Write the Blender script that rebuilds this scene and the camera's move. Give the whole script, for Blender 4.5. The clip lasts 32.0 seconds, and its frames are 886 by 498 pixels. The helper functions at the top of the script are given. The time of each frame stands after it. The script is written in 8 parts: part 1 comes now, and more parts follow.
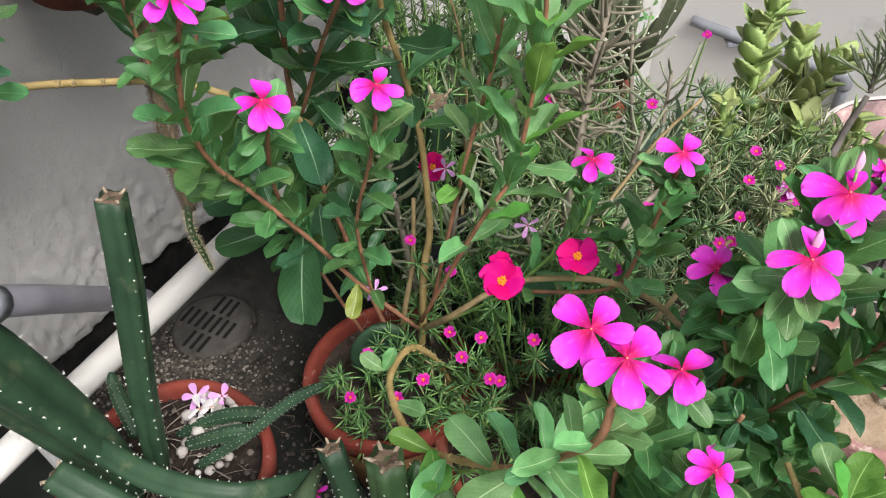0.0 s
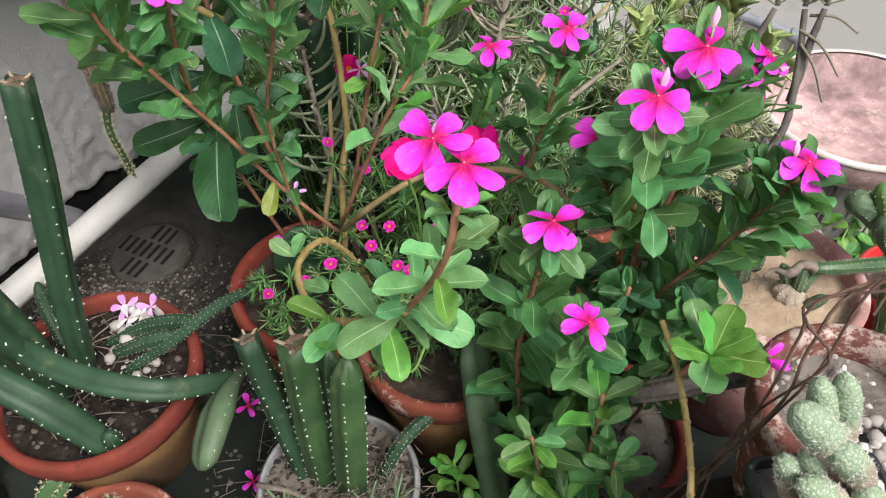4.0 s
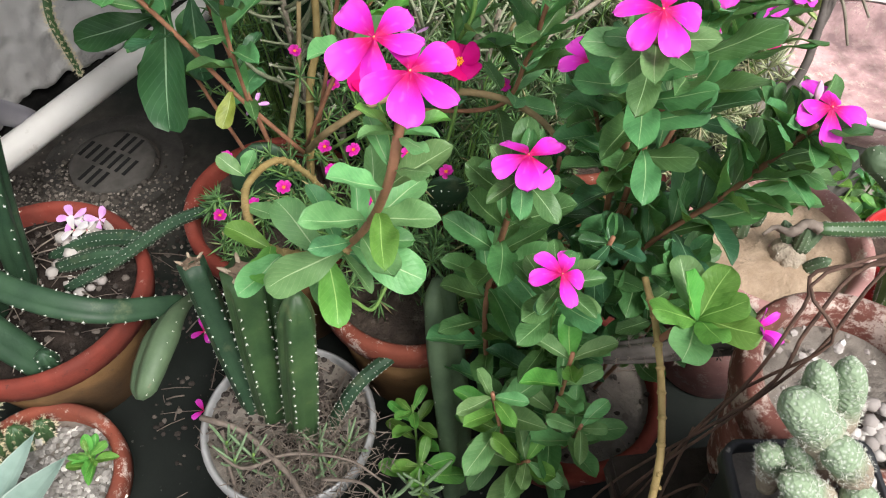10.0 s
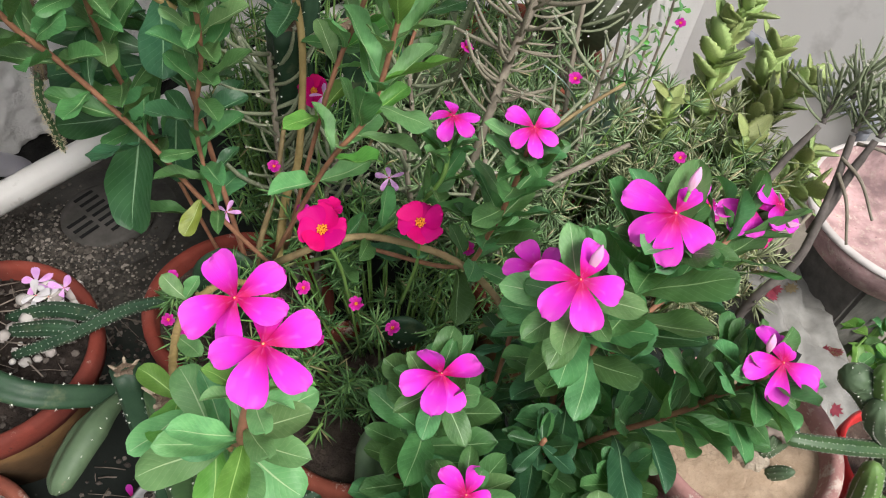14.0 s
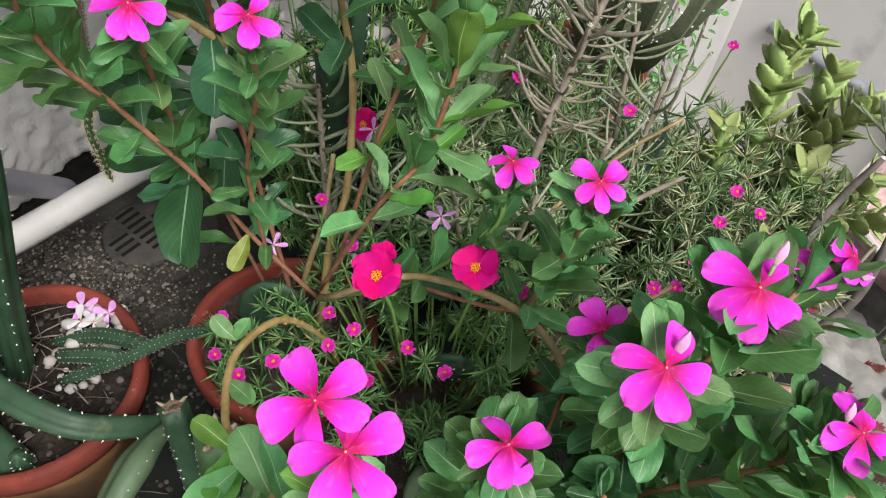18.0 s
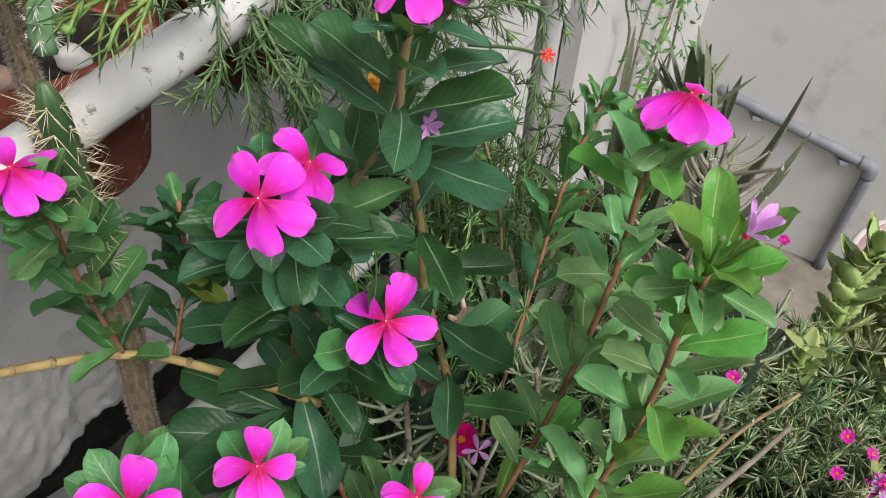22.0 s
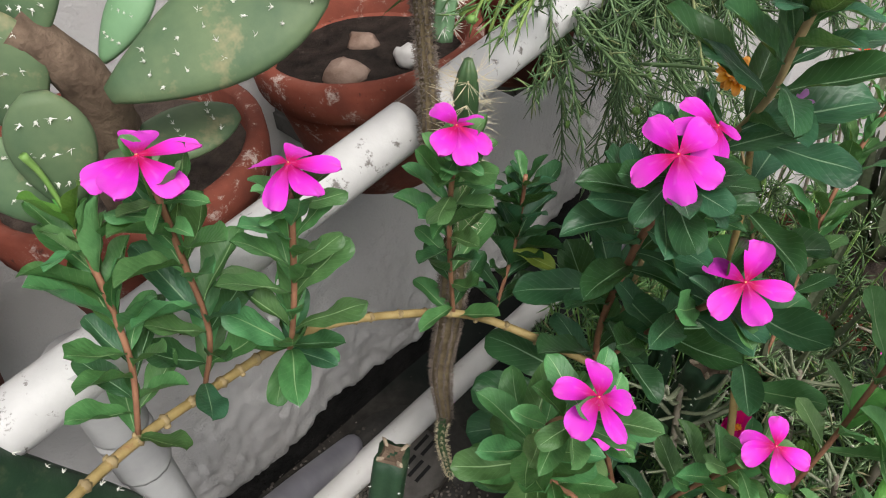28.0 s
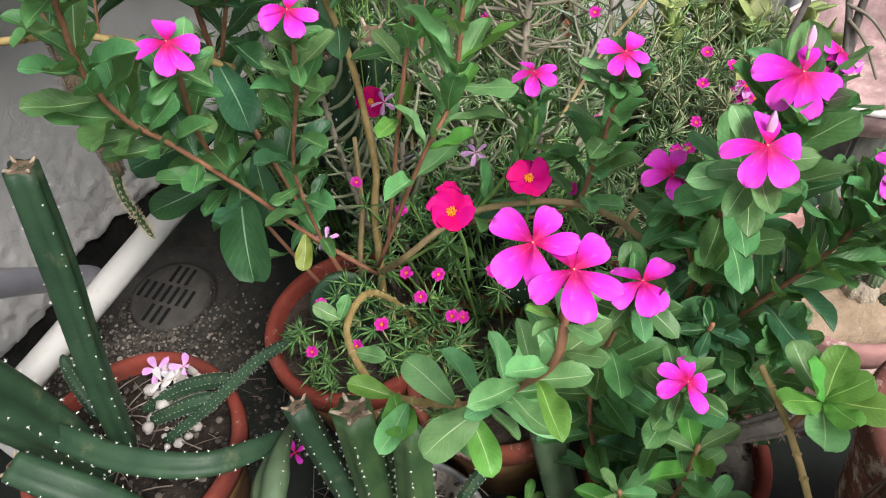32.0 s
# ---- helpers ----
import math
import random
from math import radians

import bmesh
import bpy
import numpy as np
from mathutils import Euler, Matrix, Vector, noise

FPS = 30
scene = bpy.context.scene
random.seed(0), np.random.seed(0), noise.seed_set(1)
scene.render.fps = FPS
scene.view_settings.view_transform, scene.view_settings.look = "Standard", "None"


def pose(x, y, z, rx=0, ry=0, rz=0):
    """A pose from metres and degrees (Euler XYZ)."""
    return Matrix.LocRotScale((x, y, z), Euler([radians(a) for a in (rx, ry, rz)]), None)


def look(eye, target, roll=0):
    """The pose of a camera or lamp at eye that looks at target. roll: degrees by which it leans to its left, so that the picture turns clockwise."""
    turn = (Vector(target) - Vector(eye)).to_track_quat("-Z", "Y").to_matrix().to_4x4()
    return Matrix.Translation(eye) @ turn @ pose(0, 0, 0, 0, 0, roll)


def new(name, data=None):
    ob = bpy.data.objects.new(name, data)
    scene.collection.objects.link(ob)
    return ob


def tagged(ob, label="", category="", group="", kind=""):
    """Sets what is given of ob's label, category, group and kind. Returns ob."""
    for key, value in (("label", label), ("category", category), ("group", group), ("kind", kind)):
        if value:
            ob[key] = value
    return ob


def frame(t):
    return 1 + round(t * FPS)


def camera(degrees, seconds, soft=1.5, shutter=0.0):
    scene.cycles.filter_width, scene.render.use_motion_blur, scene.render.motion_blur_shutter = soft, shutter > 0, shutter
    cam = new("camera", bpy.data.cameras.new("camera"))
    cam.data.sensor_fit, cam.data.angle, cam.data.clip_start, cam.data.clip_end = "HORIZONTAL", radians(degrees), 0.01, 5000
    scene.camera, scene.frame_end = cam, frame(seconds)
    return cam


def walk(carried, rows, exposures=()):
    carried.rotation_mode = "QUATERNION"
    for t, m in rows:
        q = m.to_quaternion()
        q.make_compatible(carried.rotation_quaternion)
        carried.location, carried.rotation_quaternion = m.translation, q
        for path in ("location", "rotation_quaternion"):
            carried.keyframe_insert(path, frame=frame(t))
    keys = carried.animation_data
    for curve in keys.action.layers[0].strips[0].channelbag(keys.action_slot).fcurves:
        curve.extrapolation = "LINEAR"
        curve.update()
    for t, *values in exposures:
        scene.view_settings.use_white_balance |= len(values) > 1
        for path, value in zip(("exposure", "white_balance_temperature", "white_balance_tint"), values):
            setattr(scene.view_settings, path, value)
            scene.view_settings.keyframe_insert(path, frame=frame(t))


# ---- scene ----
cam = camera(61.0, 32.0, 1.1)
METRES, EYE, TILT, LEAN, TURN = 1.2, 0.83, -46.6, 2.9, 0.0
ROWS = [
    (0.0, 0.0, 0.0, 0.0, 0.0, 0.0, -0.0),
    (0.5, 0.0049, -0.0033, -0.0092, -0.21, -0.14, 0.01),
    (1.0, 0.0104, -0.0053, -0.0189, -0.53, -0.13, -0.37),
    (1.5, 0.019, -0.0068, -0.0278, -1.11, -0.31, -0.74),
    (2.0, 0.0254, -0.0103, -0.0397, -1.8, -0.62, -1.32),
    (2.5, 0.0305, -0.0108, -0.0505, -2.34, -1.01, -0.83),
    (4.5, 0.0462, -0.017, -0.0602, -1.49, -1.92, 0.33),
    (5.0, 0.0453, -0.0145, -0.0631, -1.12, -2.19, 0.51),
    (5.5, 0.0453, -0.0086, -0.0707, -1.42, -3.47, 1.18),
    (6.0, 0.0515, 0.0042, -0.1009, -2.2, -6.79, 2.71),
    (6.5, 0.0509, 0.0052, -0.1112, -2.53, -8.96, 3.4),
    (7.0, 0.0538, 0.0057, -0.1213, -2.55, -9.57, 2.41),
    (7.5, 0.0643, 0.0089, -0.1315, -3.34, -10.34, 1.23),
    (8.0, 0.0663, 0.012, -0.1329, -3.76, -11.03, 0.84),
    (8.5, 0.0637, 0.0132, -0.1234, -3.53, -10.63, 0.24),
    (9.0, 0.0593, 0.0135, -0.1098, -3.03, -9.63, -0.91),
    (9.5, 0.0588, 0.0225, -0.0881, -2.59, -8.64, -1.89),
    (10.0, 0.0648, 0.0334, -0.0598, -1.96, -6.98, -3.86),
    (10.5, 0.074, 0.0477, -0.0394, -1.46, -5.76, -6.33),
    (11.0, 0.0881, 0.053, -0.023, -1.33, -4.82, -8.67),
    (11.5, 0.0932, 0.0567, -0.0114, -1.28, -4.03, -10.68),
    (12.0, 0.0867, 0.0595, -0.0071, -0.8, -3.75, -11.66),
    (12.5, 0.0955, 0.0613, 0.0014, -0.63, -3.7, -12.19),
    (13.0, 0.097, 0.0635, 0.006, -0.3, -3.82, -12.33),
    (13.5, 0.1032, 0.0608, 0.0094, 0.31, -3.87, -12.73),
    (14.0, 0.1013, 0.0579, 0.0107, 0.89, -3.76, -13.08),
    (14.5, 0.1025, 0.0582, 0.0154, 1.36, -3.79, -13.76),
    (16.5, 0.0979, 0.0604, 0.0212, 2.45, -4.06, -13.04),
    (17.0, 0.0939, 0.0604, 0.0199, 2.5, -4.38, -12.79),
    (17.5, 0.0893, 0.0626, 0.0231, 2.65, -4.52, -13.0),
    (18.0, 0.0789, 0.0687, 0.0327, 2.89, -4.56, -13.46),
    (18.5, 0.0595, 0.0765, 0.0536, 3.28, -3.95, -13.53),
    (19.0, 0.0401, 0.0845, 0.073, 3.64, -2.97, -13.37),
    (19.5, 0.0284, 0.0877, 0.0869, 3.56, -2.17, -12.42),
    (20.0, 0.0166, 0.0909, 0.1089, 2.5, -1.61, -10.25),
    (20.5, 0.0005, 0.0946, 0.1303, 1.42, -1.45, -8.06),
    (21.0, -0.0123, 0.1027, 0.1482, 0.62, -1.59, -7.61),
    (21.5, -0.0244, 0.1057, 0.1649, -0.33, -1.18, -6.71),
    (22.0, -0.0391, 0.1078, 0.1799, -0.97, -0.35, -5.82),
    (22.5, -0.0499, 0.1062, 0.1905, -0.85, 0.74, -6.02),
    (23.0, -0.0573, 0.1067, 0.1903, -0.03, 1.36, -6.23),
    (23.5, -0.0641, 0.1007, 0.1905, 0.87, 1.52, -6.39),
    (24.0, -0.0659, 0.1012, 0.1873, 1.46, 1.47, -6.5),
    (24.5, -0.0806, 0.0974, 0.1777, 2.43, 1.14, -6.94),
    (25.0, -0.103, 0.0955, 0.1517, 4.48, 0.06, -7.97),
    (25.5, -0.1129, 0.0888, 0.1446, 6.4, -0.94, -8.66),
    (26.0, -0.132, 0.0769, 0.1405, 8.66, -0.85, -10.77),
    (26.5, -0.1497, 0.0649, 0.1375, 11.1, -0.46, -12.89),
    (28.5, -0.0931, 0.0679, 0.1398, 7.86, 1.13, -4.48),
    (29.0, -0.0486, 0.0751, 0.1356, 3.47, 0.9, 0.58),
    (29.5, -0.0224, 0.0727, 0.1136, 0.78, 0.11, 3.49),
    (30.0, -0.0164, 0.0592, 0.0881, 0.24, -0.69, 4.38),
    (30.5, -0.0011, 0.0471, 0.055, 0.04, -1.58, 5.45),
    (31.0, 0.0076, 0.039, 0.0275, -0.63, -2.55, 5.83),
    (31.5, 0.0114, 0.0307, 0.0054, -1.43, -3.35, 5.92),
    (32.0, 0.0156, 0.0251, -0.0101, -2.17, -4.0, 6.09),
]
walk(cam, [(t, pose(0, 0, EYE, TILT, LEAN, TURN) @ pose(METRES * x, METRES * y, METRES * z, 90 + pitch, roll, yaw)) for t, x, y, z, yaw, pitch, roll in ROWS],
     [(0, 0.83), (5, 0.86), (8, 0.92), (10, 0.90), (13, 0.62), (17, 0.62), (18, 0.66), (20, 0.74), (21, 0.59), (22, 0.46), (23, 0.42), (26, 0.41), (28.5, 0.44), (30, 0.70), (32, 0.80)])

# ---- world, sun and exposure ----
world = bpy.data.worlds.new("overcast_sky")
scene.world = world
world.use_nodes = True
wn, wl = world.node_tree.nodes, world.node_tree.links
sky = wn.new("ShaderNodeTexSky")
sky.sky_type = 'NISHITA'
sky.sun_disc = False
sky.sun_elevation, sky.sun_rotation = radians(53), radians(138)
sky.dust_density, sky.ozone_density = 4.0, 1.0
soft_sky = wn.new("ShaderNodeHueSaturation")
soft_sky.inputs["Saturation"].default_value = 0.42
wl.new(sky.outputs[0], soft_sky.inputs["Color"])
wl.new(soft_sky.outputs[0], wn["Background"].inputs["Color"])
wn["Background"].inputs["Strength"].default_value = 0.112
sun_data = bpy.data.lights.new("sun", 'SUN')
sun_data.energy, sun_data.angle, sun_data.color = 2.5, radians(26), (1.0, 0.97, 0.93)
sun = new("sun", sun_data)
sun.matrix_world = look((1.9, -1.7, 3.9), (0, 0.4, 0))


# ---- materials ----
def rgb(c):
    return (*c, 1.0)


class Nodes:
    """A small wrapper that wires up one Principled material."""

    def __init__(self, name, rough=0.6, metal=0.0, spec=0.4):
        self.m = bpy.data.materials.new(name)
        self.m.use_nodes = True
        self.n, self.l = self.m.node_tree.nodes, self.m.node_tree.links
        self.b = self.n["Principled BSDF"]
        self.b.inputs["Roughness"].default_value = rough
        self.b.inputs["Metallic"].default_value = metal
        self.b.inputs["Specular IOR Level"].default_value = spec
        self.tc = self.n.new("ShaderNodeTexCoord")
        self.info = self.n.new("ShaderNodeObjectInfo")

    def noise(self, scale, detail=4.0, coord="Object", rough=0.6, stretch=None):
        t = self.n.new("ShaderNodeTexNoise")
        t.inputs["Scale"].default_value, t.inputs["Detail"].default_value = scale, detail
        t.inputs["Roughness"].default_value = rough
        src = self.tc.outputs[coord]
        if stretch:
            mp = self.n.new("ShaderNodeMapping")
            mp.inputs["Scale"].default_value = stretch
            self.l.new(src, mp.inputs[0])
            src = mp.outputs[0]
        self.l.new(src, t.inputs["Vector"])
        return t.outputs["Fac"]

    def ramp(self, fac, stops):
        r = self.n.new("ShaderNodeValToRGB")
        e = r.color_ramp.elements
        while len(e) < len(stops):
            e.new(0.5)
        for el, (p, c) in zip(e, stops):
            el.position, el.color = p, rgb(c)
        self.l.new(fac, r.inputs[0])
        return r.outputs[0]

    def mix(self, fac, a, b, blend='MIX'):
        x = self.n.new("ShaderNodeMix")
        x.data_type, x.blend_type = 'RGBA', blend
        for sock, v in ((x.inputs[0], fac), (x.inputs[6], a), (x.inputs[7], b)):
            if isinstance(v, (int, float)):
                sock.default_value = v
            elif isinstance(v, tuple):
                sock.default_value = rgb(v)
            else:
                self.l.new(v, sock)
        return x.outputs[2]

    def calc(self, op, a, b=0.0, clamp=False):
        x = self.n.new("ShaderNodeMath")
        x.operation, x.use_clamp = op, clamp
        for sock, v in ((x.inputs[0], a), (x.inputs[1], b)):
            if isinstance(v, (int, float)):
                sock.default_value = v
            else:
                self.l.new(v, sock)
        return x.outputs[0]

    def vary(self, colour, source, amount):
        """Shift brightness and hue a little by a 0..1 value."""
        h = self.n.new("ShaderNodeHueSaturation")
        self.l.new(self.calc('ADD', self.calc('MULTIPLY', source, amount * 0.10), 0.5 - amount * 0.05), h.inputs["Hue"])
        self.l.new(self.calc('ADD', self.calc('MULTIPLY', source, amount), 1 - amount / 2), h.inputs["Value"])
        self.l.new(colour, h.inputs["Color"])
        return h.outputs[0]

    def colour(self, c):
        self.l.new(c, self.b.inputs["Base Color"])
        return self

    def rough(self, fac, lo, hi):
        mr = self.n.new("ShaderNodeMapRange")
        mr.inputs[3].default_value, mr.inputs[4].default_value = lo, hi
        self.l.new(fac, mr.inputs[0])
        self.l.new(mr.outputs[0], self.b.inputs["Roughness"])
        return self

    def bump(self, fac, strength, distance=0.002):
        bp = self.n.new("ShaderNodeBump")
        bp.inputs["Strength"].default_value, bp.inputs["Distance"].default_value = strength, distance
        self.l.new(fac, bp.inputs["Height"])
        self.l.new(bp.outputs[0], self.b.inputs["Normal"])
        return self

    def thin(self, colour, share):
        """Let part of the light through, as in a leaf or petal."""
        tr = self.n.new("ShaderNodeBsdfTranslucent")
        if isinstance(colour, tuple):
            tr.inputs[0].default_value = rgb(colour)
        else:
            self.l.new(colour, tr.inputs[0])
        ms = self.n.new("ShaderNodeMixShader")
        ms.inputs[0].default_value = share
        self.l.new(self.b.outputs[0], ms.inputs[1])
        self.l.new(tr.outputs[0], ms.inputs[2])
        self.l.new(ms.outputs[0], self.n["Material Output"].inputs[0])
        return self


def mottled(name, dark, light, scale=30, rough=0.7, bump=0.3, bscale=150, depth=0.001, spec=0.3, vary=0.0, spots=None, metal=0.0):
    k = Nodes(name, rough, metal, spec)
    c = k.ramp(k.noise(scale, 6), [(0.3, dark), (0.7, light)])
    if spots:
        col, sc, lo, hi = spots
        c = k.mix(k.ramp(k.noise(sc, 5, rough=0.7), [(lo, (0, 0, 0)), (hi, (1, 1, 1))]), c, col)
    if vary:
        c = k.vary(c, k.info.outputs["Random"], vary)
    k.colour(c).bump(k.noise(bscale, 6), bump, depth)
    return k.m


def leaf_material(name, dark, light, vein, rough=0.34, share=0.24, edge=None, islands=False, ribs=11.0):
    k = Nodes(name, rough + 0.08, 0, 0.32)
    sep = k.n.new("ShaderNodeSeparateXYZ")
    k.l.new(k.tc.outputs["UV"], sep.inputs[0])
    u, v = sep.outputs[0], sep.outputs[1]
    off = k.calc('ABSOLUTE', k.calc('SUBTRACT', v, 0.5))
    base = k.ramp(k.noise(4, 4), [(0.3, dark), (0.75, light)])
    rnd = k.info.outputs["Random"]
    base = k.vary(base, rnd, 0.55)
    wave = k.calc('SINE', k.calc('MULTIPLY', k.calc('SUBTRACT', u, k.calc('MULTIPLY', off, 0.55)), ribs * 6.283))
    side = k.calc('MULTIPLY', k.calc('GREATER_THAN', wave, 0.95), 0.12)
    rib = k.calc('LESS_THAN', off, k.calc('MULTIPLY', k.calc('SUBTRACT', 1.15, u), 0.030))
    c = k.mix(k.calc('MAXIMUM', side, k.calc('MULTIPLY', rib, 0.85)), base, vein)
    if edge:
        c = k.mix(k.calc('MULTIPLY', k.calc('GREATER_THAN', off, 0.47), 0.6), c, edge)
    k.colour(c)
    k.bump(k.calc('ADD', k.calc('MULTIPLY', wave, -0.025), k.calc('ADD', k.calc('MULTIPLY', rib, -0.5), k.calc('MULTIPLY', k.noise(5, 2, 'UV'), 0.5))), 0.12, 0.026)
    k.thin(k.mix(0.5, c, (0.25, 0.45, 0.05)), share)
    return k.m


def petal_material(name, outer, inner, reach=0.22, tip=0.09):
    k = Nodes(name, 0.5, 0, 0.14)
    sep = k.n.new("ShaderNodeSeparateXYZ")
    k.l.new(k.tc.outputs["UV"], sep.inputs[0])
    pale = tuple(min(0.85, o * (1 - 0.7 * tip) + tip) for o in outer)
    along = k.calc('ADD', sep.outputs[0], k.calc('MULTIPLY', k.calc('SUBTRACT', k.noise(4.0, 3, "UV", stretch=(0.6, 6.0, 1.0)), 0.5), 0.10))
    wash = k.ramp(along, [(0.15, inner), (reach, tuple(i * 0.55 + o * 0.45 for i, o in zip(inner, outer))), (reach + 0.22, outer), (0.98, pale)])
    streak = k.noise(3.0, 3, "UV", stretch=(1.0, 9.0, 1.0))
    c = k.mix(k.calc('MULTIPLY', streak, 0.16), wash, tuple(min(1, o * 1.25 + 0.03) for o in outer))
    fade = k.noise(2.2, 2, "UV")
    c = k.mix(k.ramp(fade, [(0.52, (0, 0, 0)), (0.82, (0.35, 0.35, 0.35))]), c, tuple(min(0.9, o * 0.7 + 0.25) for o in outer)) if tip > 0.01 else c
    c = k.vary(c, k.info.outputs["Random"], 0.22)
    k.colour(c).bump(streak, 0.14, 0.03).thin(c, 0.22)
    return k.m


VINCA_LEAF = leaf_material("vinca_leaf", (0.046, 0.148, 0.046), (0.100, 0.256, 0.086), (0.34, 0.50, 0.24))
VINCA_LUSH = leaf_material("vinca_lush_leaf", (0.020, 0.118, 0.012), (0.046, 0.205, 0.026), (0.22, 0.44, 0.14), 0.36)
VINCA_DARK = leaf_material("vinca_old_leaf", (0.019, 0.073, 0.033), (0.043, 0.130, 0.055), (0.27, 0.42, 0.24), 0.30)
VINCA_PALE = leaf_material("vinca_pale_leaf", (0.100, 0.242, 0.086), (0.175, 0.360, 0.136), (0.42, 0.56, 0.30), 0.40)
VINCA_FRESH = leaf_material("vinca_fresh_leaf", (0.088, 0.245, 0.042), (0.150, 0.355, 0.072), (0.38, 0.58, 0.18), 0.35)
YELLOW_LEAF = leaf_material("yellowing_leaf", (0.16, 0.24, 0.04), (0.26, 0.36, 0.06), (0.4, 0.5, 0.2))
PETAL = petal_material("magenta_petal", (0.70, 0.028, 0.57), (0.40, 0.0, 0.055), 0.31, 0.06)
PETAL_HOT = petal_material("hot_pink_petal", (0.52, 0.006, 0.31), (0.52, 0.010, 0.14), 0.3, 0.03)
ROSE_PETAL = petal_material("crimson_pink_petal", (0.56, 0.0, 0.155), (0.42, 0.0, 0.08), 0.15, 0.005)
ROSE_PETAL.node_tree.nodes["Principled BSDF"].inputs["Specular IOR Level"].default_value = 0.08
BUD_PETAL = petal_material("furled_pink_petal", (0.74, 0.36, 0.62), (0.72, 0.62, 0.58), 0.45)
LILAC = petal_material("lilac_petal", (0.62, 0.30, 0.66), (0.70, 0.45, 0.70), 0.3)
WHITE_PETAL = petal_material("white_petal", (0.60, 0.58, 0.60), (0.58, 0.55, 0.48), 0.2)
ORANGE_PETAL = petal_material("orange_petal", (0.85, 0.38, 0.025), (0.78, 0.24, 0.01), 0.3)
RED_PETAL = petal_material("red_petal", (0.75, 0.03, 0.03), (0.6, 0.01, 0.01), 0.3)
EYE_RED = mottled("flower_eye", (0.42, 0.003, 0.05), (0.52, 0.01, 0.09), 60)
EYE_PALE = mottled("pale_flower_eye", (0.62, 0.22, 0.10), (0.75, 0.40, 0.20), 60)
EYE_YELLOW = mottled("yellow_stamens", (0.62, 0.17, 0.012), (0.80, 0.34, 0.03), 200)
STEM_RED = mottled("reddish_stem", (0.180, 0.082, 0.048), (0.36, 0.175, 0.105), 60, 0.55, 0.4, 300)
STEM_GREEN = mottled("green_stem", (0.13, 0.26, 0.06), (0.22, 0.36, 0.10), 60, 0.5)
STEM_TAN = mottled("tan_woody_stem", (0.16, 0.118, 0.058), (0.35, 0.265, 0.135), 50, 0.7, 0.5, 260)
STEM_YELLOW = mottled("yellow_tan_stem", (0.22, 0.155, 0.055), (0.40, 0.30, 0.13), 60, 0.6, 0.6, 300, spots=((0.20, 0.08, 0.04), 30, 0.60, 0.75))
STEM_GREY = mottled("grey_brown_stem", (0.13, 0.11, 0.085), (0.26, 0.23, 0.18), 70, 0.8, 0.5, 300)
STEM_DARK = mottled("dark_bark", (0.055, 0.047, 0.042), (0.135, 0.118, 0.108), 60, 0.85, 0.6, 200)
DEAD = mottled("dry_plant_matter", (0.10, 0.080, 0.067), (0.25, 0.205, 0.172), 50, 0.9, 0.6, 220)
def needle_green(name, dark, light, old):
    """Fine succulent leaves, each of its own green, a few of them drying."""
    k = Nodes(name, 0.45, 0, 0.4)
    geo = k.n.new("ShaderNodeNewGeometry")
    k.colour(k.ramp(geo.outputs["Random Per Island"], [(0.0, dark), (0.55, tuple((d + l) / 2 for d, l in zip(dark, light))), (0.90, light), (0.97, old)]))
    return k.m


NEEDLE = needle_green("moss_rose_leaf", (0.045, 0.120, 0.038), (0.19, 0.36, 0.12), (0.30, 0.26, 0.13))
OLIVE_NEEDLE = needle_green("olive_wiry_leaf", (0.15, 0.18, 0.09), (0.36, 0.39, 0.22), (0.40, 0.34, 0.20))
PALE_NEEDLE = needle_green("pale_moss_rose_leaf", (0.105, 0.180, 0.080), (0.25, 0.36, 0.175), (0.38, 0.33, 0.20))
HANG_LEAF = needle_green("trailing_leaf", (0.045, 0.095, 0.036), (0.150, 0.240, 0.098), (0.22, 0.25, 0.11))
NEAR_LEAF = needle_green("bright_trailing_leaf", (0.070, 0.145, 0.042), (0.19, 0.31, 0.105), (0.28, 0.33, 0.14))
HANG_STEM = mottled("yellow_green_trailing_stem", (0.13, 0.21, 0.045), (0.22, 0.31, 0.08), 50, 0.5)
GREY_LEAF = mottled("grey_green_tube_leaf", (0.15, 0.18, 0.11), (0.28, 0.30, 0.20), 40, 0.6, 0.2)
FINGER_GREEN = mottled("grey_green_finger_leaf", (0.10, 0.17, 0.09), (0.22, 0.31, 0.17), 60, 0.5, 0.2)
FINGER_GREY = mottled("dusty_olive_finger_leaf", (0.115, 0.145, 0.085), (0.235, 0.27, 0.165), 60, 0.6, 0.2)
DUSTY_STEM = mottled("dusty_tan_tube_leaf", (0.15, 0.135, 0.10), (0.30, 0.27, 0.205), 40, 0.7, 0.3)
CACTUS = mottled("cactus_skin", (0.015, 0.038, 0.021), (0.033, 0.072, 0.037), 34, 0.5, 0.35, 220, spec=0.28, spots=((0.10, 0.12, 0.065), 30, 0.58, 0.76))
CACTUS_FLAT = mottled("dull_grey_green_cactus_skin", (0.058, 0.095, 0.052), (0.100, 0.150, 0.082), 40, 0.55, 0.3, 200, spots=((0.17, 0.15, 0.10), 60, 0.66, 0.74))
CACTUS_DOTTED = mottled("bright_dotted_pad_skin", (0.10, 0.19, 0.055), (0.17, 0.28, 0.085), 40, 0.55, 0.3, 200)
